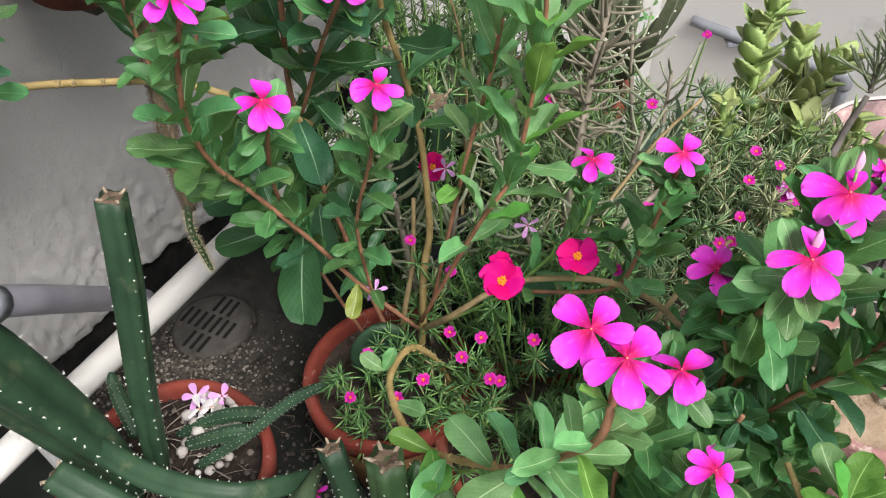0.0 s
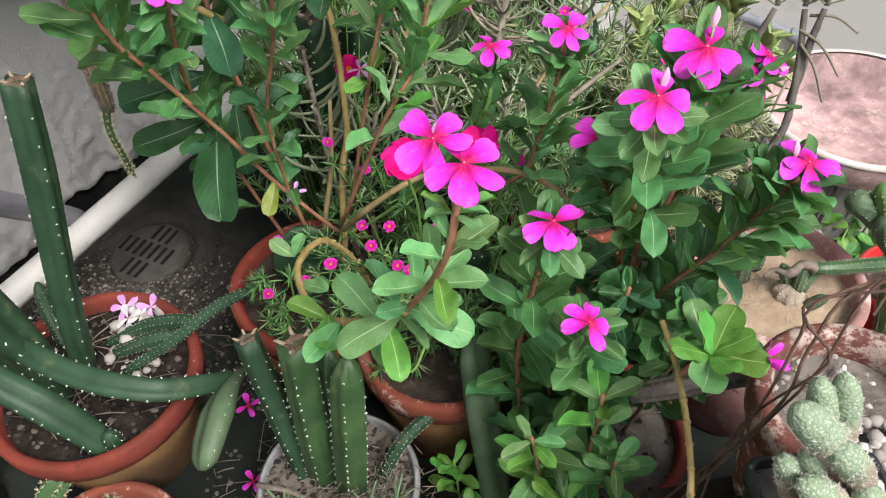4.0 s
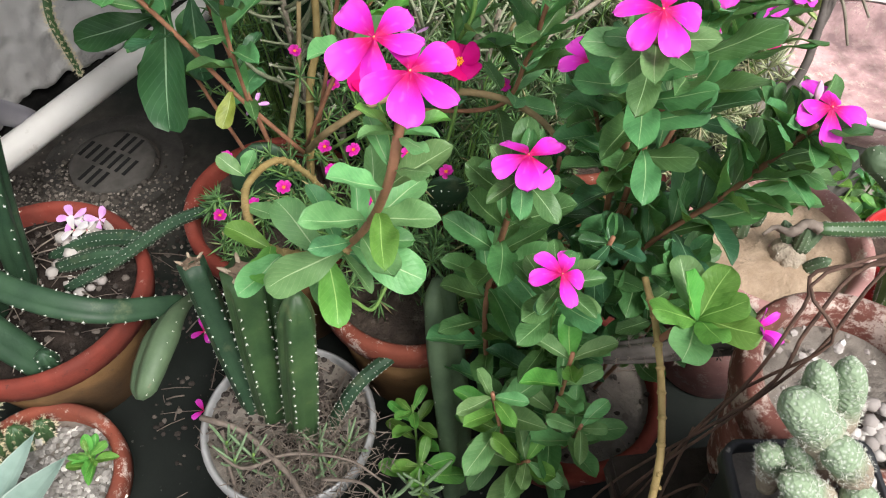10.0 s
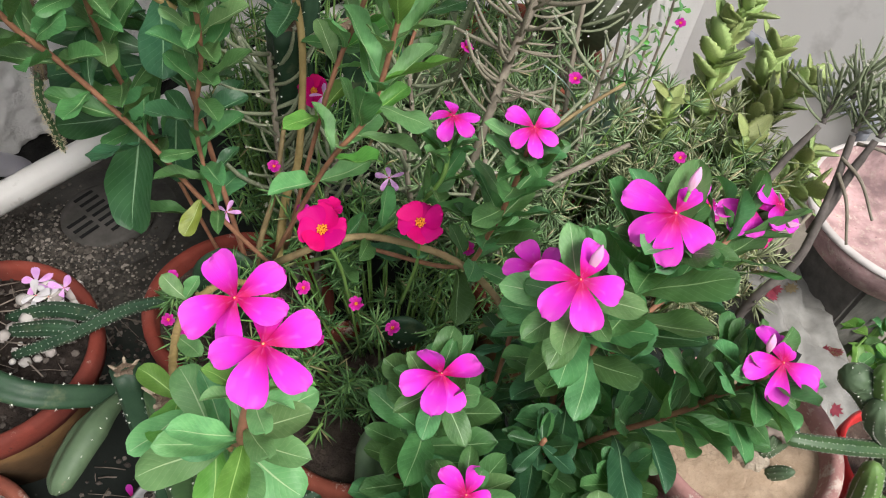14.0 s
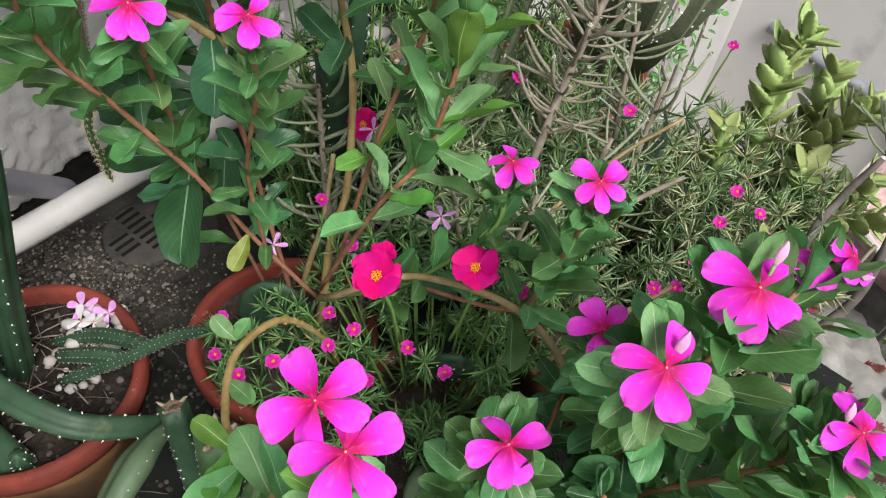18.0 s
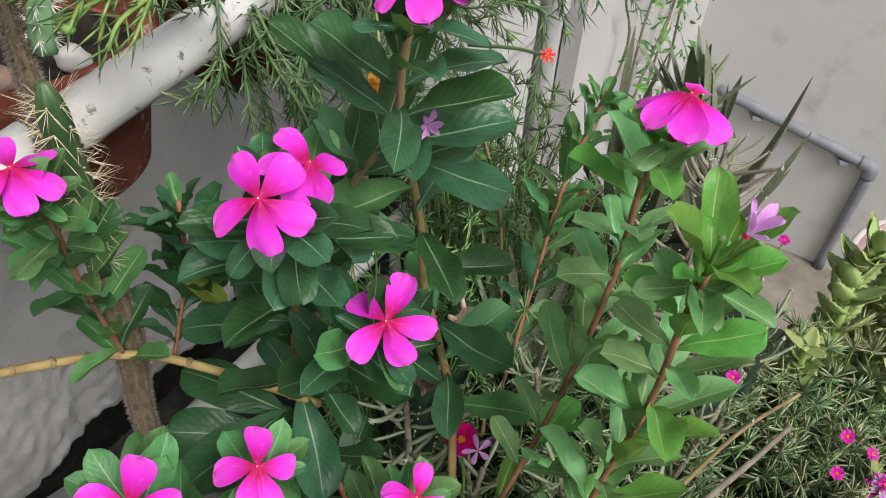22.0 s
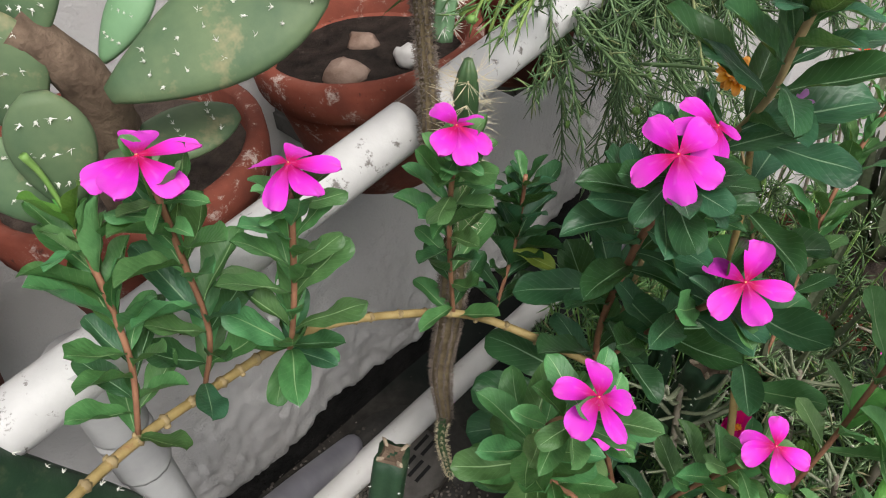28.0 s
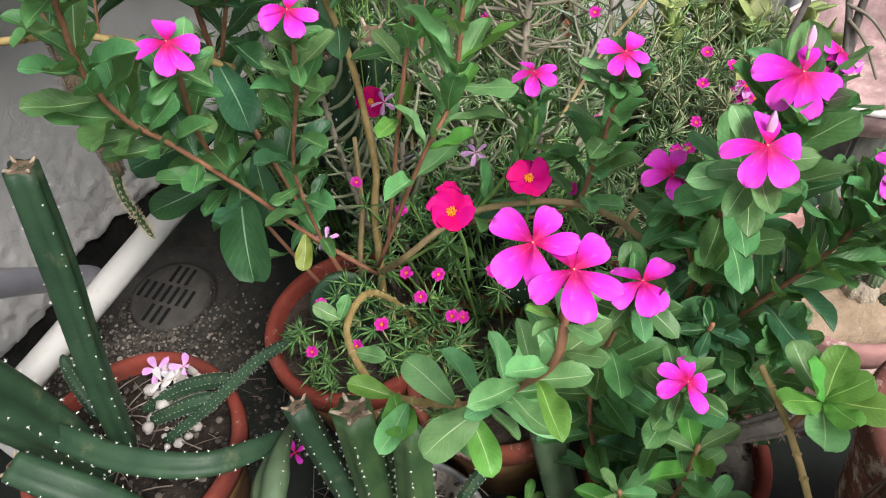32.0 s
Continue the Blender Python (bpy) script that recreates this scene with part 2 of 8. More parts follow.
CACTUS_OLIVE = mottled("olive_cactus_skin", (0.028, 0.066, 0.026), (0.058, 0.114, 0.042), 32, 0.45, 0.2, 160, spec=0.4, spots=((0.16, 0.17, 0.07), 16, 0.60, 0.82))
CACTUS_PALE = mottled("pale_cactus_skin", (0.12, 0.24, 0.12), (0.20, 0.35, 0.19), 22, 0.5, 0.2, 160)
OPUNTIA = mottled("prickly_pear_skin", (0.054, 0.100, 0.052), (0.115, 0.162, 0.080), 30, 0.6, 0.35, 90, spots=((0.24, 0.22, 0.12), 26, 0.60, 0.72), vary=0.3)
OPUNTIA_BLUE = mottled("blue_green_pad_skin", (0.037, 0.074, 0.046), (0.066, 0.110, 0.070), 10, 0.55, 0.2, 160, spots=((0.13, 0.10, 0.055), 40, 0.70, 0.75))
BARK_BROWN = mottled("bristly_brown_bark", (0.075, 0.050, 0.034), (0.19, 0.135, 0.095), 90, 0.95, 0.9, 260, 0.002)
SCAR = mottled("dry_tan_husk", (0.17, 0.125, 0.085), (0.46, 0.38, 0.28), 60, 0.95, 0.9, 200, 0.002)
TRUNK_TAN = mottled("tan_bristly_trunk", (0.085, 0.064, 0.035), (0.22, 0.17, 0.10), 90, 0.9, 0.7, 300)
CORK = mottled("corky_bark", (0.14, 0.085, 0.06), (0.33, 0.24, 0.19), 45, 0.95, 0.9, 130, 0.003)
WOOL = mottled("white_wool", (0.55, 0.55, 0.48), (0.8, 0.8, 0.74), 300, 0.9)
SPINE = mottled("straw_spines", (0.52, 0.44, 0.28), (0.74, 0.67, 0.50), 50, 0.5)
SERRATE = mottled("yellow_green_succulent", (0.19, 0.255, 0.085), (0.36, 0.44, 0.165), 40, 0.45, 0.2, 160, vary=0.5, spots=((0.33, 0.33, 0.14), 60, 0.60, 0.80))
ALOE = mottled("dark_aloe_skin", (0.105, 0.130, 0.078), (0.19, 0.215, 0.135), 30, 0.5, 0.2, 90, vary=0.3)
SILVER = leaf_material("silver_green_agave_leaf", (0.125, 0.195, 0.16), (0.225, 0.305, 0.26), (0.20, 0.28, 0.235), 0.5, 0.05, (0.36, 0.42, 0.37), ribs=3.0)
SILVER_CREAM = leaf_material("cream_striped_agave_leaf", (0.42, 0.50, 0.28), (0.58, 0.64, 0.36), (0.5, 0.58, 0.34), 0.5, 0.05, (0.08, 0.16, 0.10), ribs=3.0)


def terracotta(name, red, pale, lime):
    k = Nodes(name, 0.82, 0, 0.2)
    c = k.ramp(k.noise(18, 7), [(0.3, tuple(x * 0.62 for x in red)), (0.55, red), (0.8, pale)])
    c = k.mix(k.ramp(k.noise(48, 9, rough=0.8), [(lime - 0.02, (0, 0, 0)), (lime + 0.05, (1, 1, 1))]), c, (0.50, 0.40, 0.35))
    c = k.mix(k.ramp(k.noise(7, 5), [(0.46, (0, 0, 0)), (0.66, (1, 1, 1))]), c, tuple(x * 0.34 + 0.010 for x in red))
    c = k.mix(k.ramp(k.noise(90, 8, rough=0.8), [(0.60, (0, 0, 0)), (0.66, (0.8, 0.8, 0.8))]), c, tuple(x * 0.20 + 0.012 for x in red))
    k.colour(c).bump(k.noise(140, 8), 0.45, 0.0015)
    return k.m


TERRA = terracotta("terracotta", (0.185, 0.037, 0.025), (0.255, 0.070, 0.050), 0.63)
TERRA_OLD = terracotta("lime_stained_terracotta", (0.215, 0.058, 0.036), (0.31, 0.125, 0.088), 0.58)
TERRA_MOSS = terracotta("mossy_terracotta", (0.155, 0.085, 0.035), (0.22, 0.125, 0.055), 0.78)
TERRA_DARK = terracotta("dark_brown_clay", (0.085, 0.038, 0.026), (0.15, 0.075, 0.052), 0.64)
LIME_CLAY = terracotta("limed_red_clay", (0.17, 0.060, 0.045), (0.30, 0.15, 0.12), 0.52)
PINK_CLAY = terracotta("pink_glazed_clay", (0.38, 0.20, 0.185), (0.47, 0.30, 0.275), 0.55)
def gravelly(name, dark, light):
    """Small pieces, each of its own shade."""
    k = Nodes(name, 0.92, 0, 0.2)
    geo = k.n.new("ShaderNodeNewGeometry")
    k.colour(k.ramp(geo.outputs["Random Per Island"], [(0.0, dark), (0.7, tuple(d * 0.6 + l * 0.4 for d, l in zip(dark, light))), (0.9, light), (1.0, tuple(min(0.8, x * 1.5) for x in light))])).bump(k.noise(600, 3), 0.3, 0.0006)
    return k.m


CRUMB = gravelly("soil_crumb", (0.022, 0.018, 0.016), (0.115, 0.098, 0.085))
SOIL = mottled("damp_soil", (0.030, 0.022, 0.018), (0.095, 0.072, 0.057), 60, 0.95, 1.0, 130, 0.006, spots=((0.20, 0.17, 0.14), 45, 0.60, 0.75))
SAND = mottled("dry_sandy_soil", (0.25, 0.18, 0.12), (0.42, 0.32, 0.23), 40, 0.95, 0.8, 200, 0.004, spots=((0.19, 0.14, 0.10), 16, 0.55, 0.75))
BLACK_SOIL = mottled("black_damp_soil", (0.010, 0.008, 0.007), (0.040, 0.031, 0.026), 60, 0.95, 1.0, 130, 0.006, spec=0.1, spots=((0.12, 0.10, 0.085), 45, 0.66, 0.78))
SILT = mottled("dry_silt", (0.105, 0.092, 0.080), (0.215, 0.19, 0.165), 35, 0.95, 0.8, 180, 0.004, spots=((0.10, 0.085, 0.065), 14, 0.55, 0.75))
GRIT = gravelly("floor_grit", (0.035, 0.030, 0.026), (0.22, 0.195, 0.170))
WHITE_GRAVEL = gravelly("white_marble_gravel", (0.25, 0.22, 0.205), (0.48, 0.455, 0.43))
GRAVEL = gravelly("pale_grey_gravel", (0.14, 0.13, 0.12), (0.44, 0.42, 0.395))
PEBBLE = mottled("white_marble_pebble", (0.31, 0.30, 0.285), (0.52, 0.51, 0.49), 40, 0.7, 0.3, 200)
BLACK_PLASTIC = mottled("black_plastic", (0.012, 0.013, 0.015), (0.025, 0.026, 0.030), 30, 0.45, 0.15, 300, spots=((0.16, 0.15, 0.14), 90, 0.66, 0.74))
RED_PLASTIC = mottled("red_plastic", (0.42, 0.020, 0.022), (0.55, 0.035, 0.035), 30, 0.4, 0.1, 200)
PINK_TUB = terracotta("limed_pink_basin", (0.46, 0.30, 0.30), (0.53, 0.40, 0.39), 0.55)
TUB_RIM = mottled("whitish_basin_rim", (0.42, 0.38, 0.365), (0.58, 0.55, 0.53), 20, 0.7, 0.3, 90)
CLEAR_PLASTIC = mottled("dusty_clear_plastic", (0.17, 0.175, 0.18), (0.36, 0.36, 0.36), 26, 0.25, 0.15, 120, spec=0.6)
WHITE_PLASTIC = mottled("grey_white_plastic", (0.17, 0.165, 0.155), (0.31, 0.305, 0.285), 20, 0.45, 0.1, 200)
PVC = mottled("white_painted_pipe", (0.40, 0.395, 0.39), (0.57, 0.565, 0.555), 12, 0.5, 0.45, 120, 0.0015, spots=((0.15, 0.135, 0.125), 70, 0.60, 0.66))
PVC_CLEAN = mottled("off_white_pvc", (0.50, 0.485, 0.465), (0.63, 0.62, 0.60), 10, 0.42, 0.15, 150, spots=((0.30, 0.27, 0.24), 26, 0.60, 0.76))
# White pipe greyed in colour for the shade under the rail, with stain flecks
PVC_SHADED = mottled("shade_greyed_white_pvc", (0.30, 0.30, 0.30), (0.44, 0.44, 0.435), 18, 0.6, 0.2, 160, spots=((0.20, 0.19, 0.18), 50, 0.62, 0.74))
PVC_GREY = mottled("grey_pvc_hose", (0.19, 0.185, 0.215), (0.29, 0.28, 0.32), 14, 0.4, 0.1, 100)
CONDUIT = mottled("slate_grey_conduit", (0.15, 0.16, 0.18), (0.24, 0.25, 0.28), 12, 0.5, 0.1, 90)
SCRAP = mottled("peeling_rusty_scrap", (0.020, 0.013, 0.011), (0.070, 0.038, 0.030), 26, 0.8, 0.6, 200, 0.002, spots=((0.42, 0.39, 0.36), 34, 0.63, 0.67))
RUST = mottled("rusty_iron", (0.045, 0.028, 0.022), (0.13, 0.075, 0.055), 60, 0.85, 0.6, 300)
WOOD_GREY = mottled("weathered_brown_wood", (0.016, 0.013, 0.011), (0.050, 0.037, 0.031), 24, 0.9, 0.8, 120, 0.003, spots=((0.20, 0.17, 0.15), 38, 0.64, 0.72))
GRATE_METAL = mottled("dusty_grey_grate", (0.046, 0.043, 0.039), (0.098, 0.091, 0.083), 40, 0.7, 0.3, 300)
BLACK_VOID = mottled("black_slot", (0.006, 0.006, 0.006), (0.012, 0.012, 0.012), 20, 0.9)


def plaster():
    k = Nodes("grey_plaster", 0.9, 0, 0.2)
    c = k.ramp(k.noise(2.2, 6), [(0.25, (0.45, 0.442, 0.434)), (0.75, (0.54, 0.532, 0.522))])
    c = k.mix(k.ramp(k.noise(34, 9, rough=0.75), [(0.60, (0, 0, 0)), (0.72, (1, 1, 1))]), c, (0.40, 0.393, 0.385))
    k.colour(c).bump(k.noise(70, 10, rough=0.75), 0.8, 0.006)
    return k.m


def far_plaster():
    k = Nodes("pale_painted_plaster", 0.85, 0, 0.2)
    c = k.ramp(k.noise(0.9, 6), [(0.25, (0.56, 0.545, 0.535)), (0.75, (0.67, 0.66, 0.65))])
    c = k.mix(k.ramp(k.noise(7, 6), [(0.58, (0, 0, 0)), (0.8, (1, 1, 1))]), c, (0.45, 0.44, 0.43))
    k.colour(c).bump(k.noise(60, 6), 0.2, 0.003)
    return k.m


def wet_floor():
    k = Nodes("dark_damp_concrete", 0.5, 0, 0.12)
    big = k.noise(5, 6)
    c = k.ramp(big, [(0.3, (0.009, 0.011, 0.010)), (0.6, (0.019, 0.023, 0.020)), (0.8, (0.036, 0.039, 0.034))])
    c = k.mix(k.ramp(k.noise(170, 4), [(0.68, (0, 0, 0)), (0.74, (1, 1, 1))]), c, (0.12, 0.12, 0.105))
    silt = k.n.new("ShaderNodeVectorMath")
    silt.operation = 'DISTANCE'
    k.l.new(k.tc.outputs["Object"], silt.inputs[0])
    silt.inputs[1].default_value = (-0.40, 0.60, 0.0)
    reach = k.calc('ADD', silt.outputs["Value"], k.calc('MULTIPLY', k.calc('SUBTRACT', k.noise(14, 5), 0.5), 0.16))
    dust = k.ramp(k.noise(60, 6), [(0.3, (0.036, 0.031, 0.027)), (0.7, (0.088, 0.078, 0.069))])
    c = k.mix(k.ramp(reach, [(0.10, (0.9, 0.9, 0.9)), (0.20, (0, 0, 0))]), c, dust)
    k.colour(c).rough(big, 0.45, 0.85).bump(k.noise(90, 7), 0.4, 0.002)
    return k.m


def woolly_skin():
    k = Nodes("woolly_cactus_skin", 0.85, 0, 0.2)
    sep = k.n.new("ShaderNodeSeparateXYZ")
    k.l.new(k.tc.outputs["UV"], sep.inputs[0])
    vor = k.n.new("ShaderNodeTexVoronoi")
    vor.inputs["Scale"].default_value = 500
    k.l.new(k.tc.outputs["Object"], vor.inputs["Vector"])
    knob = k.ramp(vor.outputs["Distance"], [(0.06, (0.42, 0.46, 0.40)), (0.45, (0.215, 0.285, 0.185))])
    old = k.ramp(k.noise(60, 5), [(0.3, (0.20, 0.16, 0.12)), (0.7, (0.38, 0.33, 0.26))])
    reach = k.calc('ADD', sep.outputs[0], k.calc('MULTIPLY', k.calc('SUBTRACT', k.noise(40, 4), 0.5), 0.6))
    k.colour(k.mix(k.ramp(reach, [(0.42, (0, 0, 0)), (0.68, (1, 1, 1))]), old, knob)).bump(vor.outputs["Distance"], 0.6, 0.0015)
    return k.m


MAMM = woolly_skin()
WALL, FAR_WALL, FLOOR = plaster(), far_plaster(), wet_floor()
TAR = mottled("black_damp_course", (0.008, 0.008, 0.008), (0.026, 0.025, 0.024), 30, 0.9, 0.9, 90, 0.006, spec=0.08)
RING_CEMENT = mottled("damp_dark_cement", (0.022, 0.021, 0.019), (0.065, 0.060, 0.054), 25, 0.8, 0.5, 150, 0.003)
CEMENT = mottled("dirty_cement", (0.055, 0.052, 0.048), (0.13, 0.122, 0.112), 25, 0.85, 0.5, 150, 0.003)
GROUND = mottled("bare_ground", (0.13, 0.115, 0.095), (0.24, 0.215, 0.18), 6, 0.95, 0.8, 40, 0.01)


# ---- mesh helpers ----
WM = {}


def vec(*a):
    return Vector(a)


def thing(name, at, label, category, group=""):
    ob = new(name)
    ob.empty_display_size = 0.02
    random.seed(name + label + str(tuple(round(float(q), 3) for q in at)))
    ob.location = at
    WM[ob] = Matrix.Translation(at)
    return tagged(ob, label, category, group)


def mesh_of(name, verts, faces, mats, smooth=True, uvs=None, slots=None):
    me = bpy.data.meshes.new(name)
    me.from_pydata([tuple(map(float, v)) for v in verts], [], [tuple(f) for f in faces])
    for m in (mats if isinstance(mats, (list, tuple)) else [mats]):
        me.materials.append(m)
    me.polygons.foreach_set("use_smooth", [smooth] * len(me.polygons))
    if slots is not None:
        me.polygons.foreach_set("material_index", slots)
    if uvs is not None:
        layer = me.uv_layers.new(name="UVMap")
        idx = np.empty(len(me.loops), dtype=np.int32)
        me.loops.foreach_get("vertex_index", idx)
        layer.data.foreach_set("uv", np.asarray(uvs, dtype=np.float32)[idx].ravel())
    me.update()
    return me


def part(name, me, parent=None, label="", m=None, kind=""):
    """Link a mesh as one part under a thing or part; m is its pose in the world."""
    ob = new(name, me)
    m = m or Matrix.Identity(4)
    ob.matrix_basis = m
    WM[ob] = m
    if parent:
        ob.parent = parent
        ob.matrix_parent_inverse = WM[parent].inverted()
    return tagged(ob, label, "", "", kind)


def smooth_line(pts, n):
    """Catmull-Rom through pts, n samples a span."""
    p = [Vector(q) for q in pts]
    if len(p) < 3:
        return [p[0].lerp(p[-1], i / n) for i in range(n + 1)]
    p = [2 * p[0] - p[1]] + p + [2 * p[-1] - p[-2]]
    out = []
    for i in range(1, len(p) - 2):
        a, b, c, d = p[i - 1:i + 3]
        for j in range(n):
            t = j / n
            out.append(0.5 * (2 * b + (c - a) * t + (2 * a - 5 * b + 4 * c - d) * t * t + (3 * b - a - 3 * c + d) * t ** 3))
    out.append(p[-2])
    return out


def frames_along(pts):
    """Tangent and two side vectors at each point, without twist."""
    tan = [(pts[min(i + 1, len(pts) - 1)] - pts[max(i - 1, 0)]).normalized() for i in range(len(pts))]
    side = tan[0].orthogonal().normalized()
    out = []
    for t in tan:
        side = (side - t * side.dot(t)).normalized()
        out.append((t, side, t.cross(side)))
    return out


def tube_data(pts, radii, sides=7, wobble=0.0, profile=None, cap=True):
    """Vertices and faces of a tube. profile: radius factor for each side."""
    verts, faces = [], []
    n = len(pts)
    for i, (p, (t, a, b)) in enumerate(zip(pts, frames_along(pts))):
        r = radii[i] if isinstance(radii, (list, tuple)) else radii
        for j in range(sides):
            w = 2 * math.pi * j / sides
            k = r * (profile[j] if profile else 1.0) * (1 + wobble * random.uniform(-1, 1))
            verts.append(p + (a * math.cos(w) + b * math.sin(w)) * k)
    for i in range(n - 1):
        for j in range(sides):
            a0, b0 = i * sides + j, i * sides + (j + 1) % sides
            faces.append((a0, b0, b0 + sides, a0 + sides))
    if cap:
        faces.append(tuple(range(sides - 1, -1, -1)))
        faces.append(tuple(range((n - 1) * sides, n * sides)))
    return verts, faces


def tube(name, pts, radii, mat, parent, sides=7, label="", steps=5, wobble=0.0, straight=False):
    line = [Vector(p) for p in pts] if straight else smooth_line(pts, steps)
    if isinstance(radii, (list, tuple)):
        n = len(line)
        rr = [float(np.interp(i / (n - 1), np.linspace(0, 1, len(radii)), radii)) for i in range(n)]
    else:
        rr = radii
    v, f = tube_data(line, rr, sides, wobble)
    return part(name, mesh_of(name, v, f, mat), parent, label)


def join(chunks):
    """Join (verts, faces) chunks into one."""
    verts, faces, n = [], [], 0
    for v, f in chunks:
        verts.extend(v)
        faces.extend(tuple(i + n for i in q) for q in f)
        n += len(v)
    return verts, faces


def lathe(name, profile, mat, sides=40, wobble=0.0, uneven=0.0):
    """Turn (radius, height) pairs round z."""
    verts, faces = [], []
    wav = [random.uniform(-1, 1) for _ in range(8)]
    for r, z in profile:
        for j in range(sides):
            w = 2 * math.pi * j / sides
            k = r * (1 + wobble * (math.sin(2 * w + wav[0] * 3) + 0.5 * math.sin(5 * w + wav[1] * 3)))
            verts.append((k * math.cos(w), k * math.sin(w), z + uneven * math.sin(3 * w + wav[2] * 3)))
    for i in range(len(profile) - 1):
        for j in range(sides):
            a, b = i * sides + j, i * sides + (j + 1) % sides
            faces.append((a, b, b + sides, a + sides))
    return mesh_of(name, verts, faces, mat)


def box_data(lo, hi, bevel=0.0):
    bm = bmesh.new()
    bmesh.ops.create_cube(bm, size=1.0)
    for v in bm.verts:
        v.co = Vector([(h + l) / 2 + c * (h - l) for c, l, h in zip(v.co, lo, hi)])
    if bevel:
        bmesh.ops.bevel(bm, geom=bm.edges[:], offset=bevel, segments=2, affect='EDGES')
    bm.verts.index_update()
    out = [v.co.copy() for v in bm.verts], [[v.index for v in f.verts] for f in bm.faces]
    bm.free()
    return out


def aim(pos, ahead, up, size):
    """A pose at pos with x along ahead and z near up, scaled."""
    x = Vector(ahead).normalized()
    z = Vector(up)
    z = (z - x * z.dot(x))
    z = z.normalized() if z.length > 1e-5 else x.orthogonal().normalized()
    y = z.cross(x)
    m = Matrix((x, y, z)).transposed().to_4x4()
    s = size if isinstance(size, (tuple, list)) else (size, size, size)
    return Matrix.Translation(pos) @ m @ Matrix.Diagonal((*s, 1))


def stone_data(c, size, squash=0.7):
    """A lumpy pebble of 20 faces."""
    g = (1 + 5 ** 0.5) / 2
    base = [(-1, g, 0), (1, g, 0), (-1, -g, 0), (1, -g, 0), (0, -1, g), (0, 1, g), (0, -1, -g), (0, 1, -g), (g, 0, -1), (g, 0, 1), (-g, 0, -1), (-g, 0, 1)]
    tri = [(0, 11, 5), (0, 5, 1), (0, 1, 7), (0, 7, 10), (0, 10, 11), (1, 5, 9), (5, 11, 4), (11, 10, 2), (10, 7, 6), (7, 1, 8), (3, 9, 4), (3, 4, 2), (3, 2, 6), (3, 6, 8), (3, 8, 9), (4, 9, 5), (2, 4, 11), (6, 2, 10), (8, 6, 7), (9, 8, 1)]
    rot = Euler([random.uniform(0, 6.28) for _ in range(3)]).to_matrix()
    sx = [size * random.uniform(0.7, 1.15) for _ in range(3)]
    v = []
    for b in base:
        q = rot @ (Vector(b) * 0.526 * random.uniform(0.82, 1.15))
        v.append(Vector(c) + Vector((q.x * sx[0], q.y * sx[1], q.z * sx[2] * squash)))
    return v, tri


def rock_data(c, size, squash=0.75):
    """A rounded stone with an uneven skin."""
    v, f, n, m = [], [], 9, 14
    seed = random.uniform(0, 50)
    for i in range(n + 1):
        for j in range(m):
            a, b = math.pi * i / n, 2 * math.pi * j / m
            d = vec(math.sin(a) * math.cos(b), math.sin(a) * math.sin(b), math.cos(a))
            r = size * (1 + 0.30 * noise.noise(d * 1.6 + vec(seed, 0, 0)) + 0.10 * noise.noise(d * 5 + vec(0, seed, 0)))
            v.append(Vector(c) + vec(d.x * r, d.y * r * 0.85, d.z * r * squash))
    for i in range(n):
        for j in range(m):
            p, q = i * m + j, i * m + (j + 1) % m
            f.append((p, p + m, q + m, q))
    return v, f


# ---- leaves and petals, unit length along x ----
def blade(width, fold, droop, curl=0.0, shape="obovate", nu=14, nv=6):
    """A leaf or petal: its outline, fold along the midrib, droop and twist."""
    verts, faces, uvs = [], [], []
    peak = {"obovate": (1.0, 0.46), "petal": (1.10, 0.42)}.get(shape)
    for i in range(nu + 1):
        u = i / nu
        u = 0.45 * u + 0.55 * (1 - math.cos(math.pi * u)) / 2
        if peak:
            a, b = peak
            top = (a / (a + b)) ** a * (b / (a + b)) ** b
            w = width * (max(0.0, u) ** a * max(0.0, 1 - u) ** b / top * 0.94 + (0.06 if shape == "obovate" else 0.11) * (1 - u) ** 0.5)
            w = max(w, width * 0.02)
        else:
            w = width * math.sin(math.pi * (0.10 + 0.90 * u)) ** 0.75 * (1 - 0.25 * u)
            w = max(w, width * 0.012)
        for j in range(nv + 1):
            v = j / nv * 2 - 1
            x = u - droop * 0.35 * u * u
            y = v * w / 2
            z = -droop * u * u + fold * (0.45 * abs(v) + 0.55 * v * v) * w + curl * v * w * u + 0.012 * math.sin(9 * u + 2 * v)
            if shape == "obovate":
                z += 0.030 * v * v * math.sin(13 * u + 3 * v + 20 * curl)
                y += 0.012 * math.sin(5 * u + 9 * curl)
            elif shape == "petal":
                y += 0.16 * width * u * u
                x += 0.02 * u ** 6 * math.exp(-((v - 0.35) / 0.3) ** 2)
                z += 0.025 * math.cos(6 * v + 7 * curl) * u + 0.02 * math.sin(8 * u + 5 * v) * u
            verts.append((x, y, z))
            uvs.append((u, j / nv))
    for i in range(nu):
        for j in range(nv):
            a = i * (nv + 1) + j
            faces.append((a, a + nv + 1, a + nv + 2, a + 1))
    return verts, faces, uvs


def blades(name, mat, variants, **kw):
    out = []
    for width, fold, droop, curl in variants:
        v, f, uv = blade(width, fold, droop, curl, **kw)
        out.append(mesh_of(name, v, f, mat, True, uv))
    return out


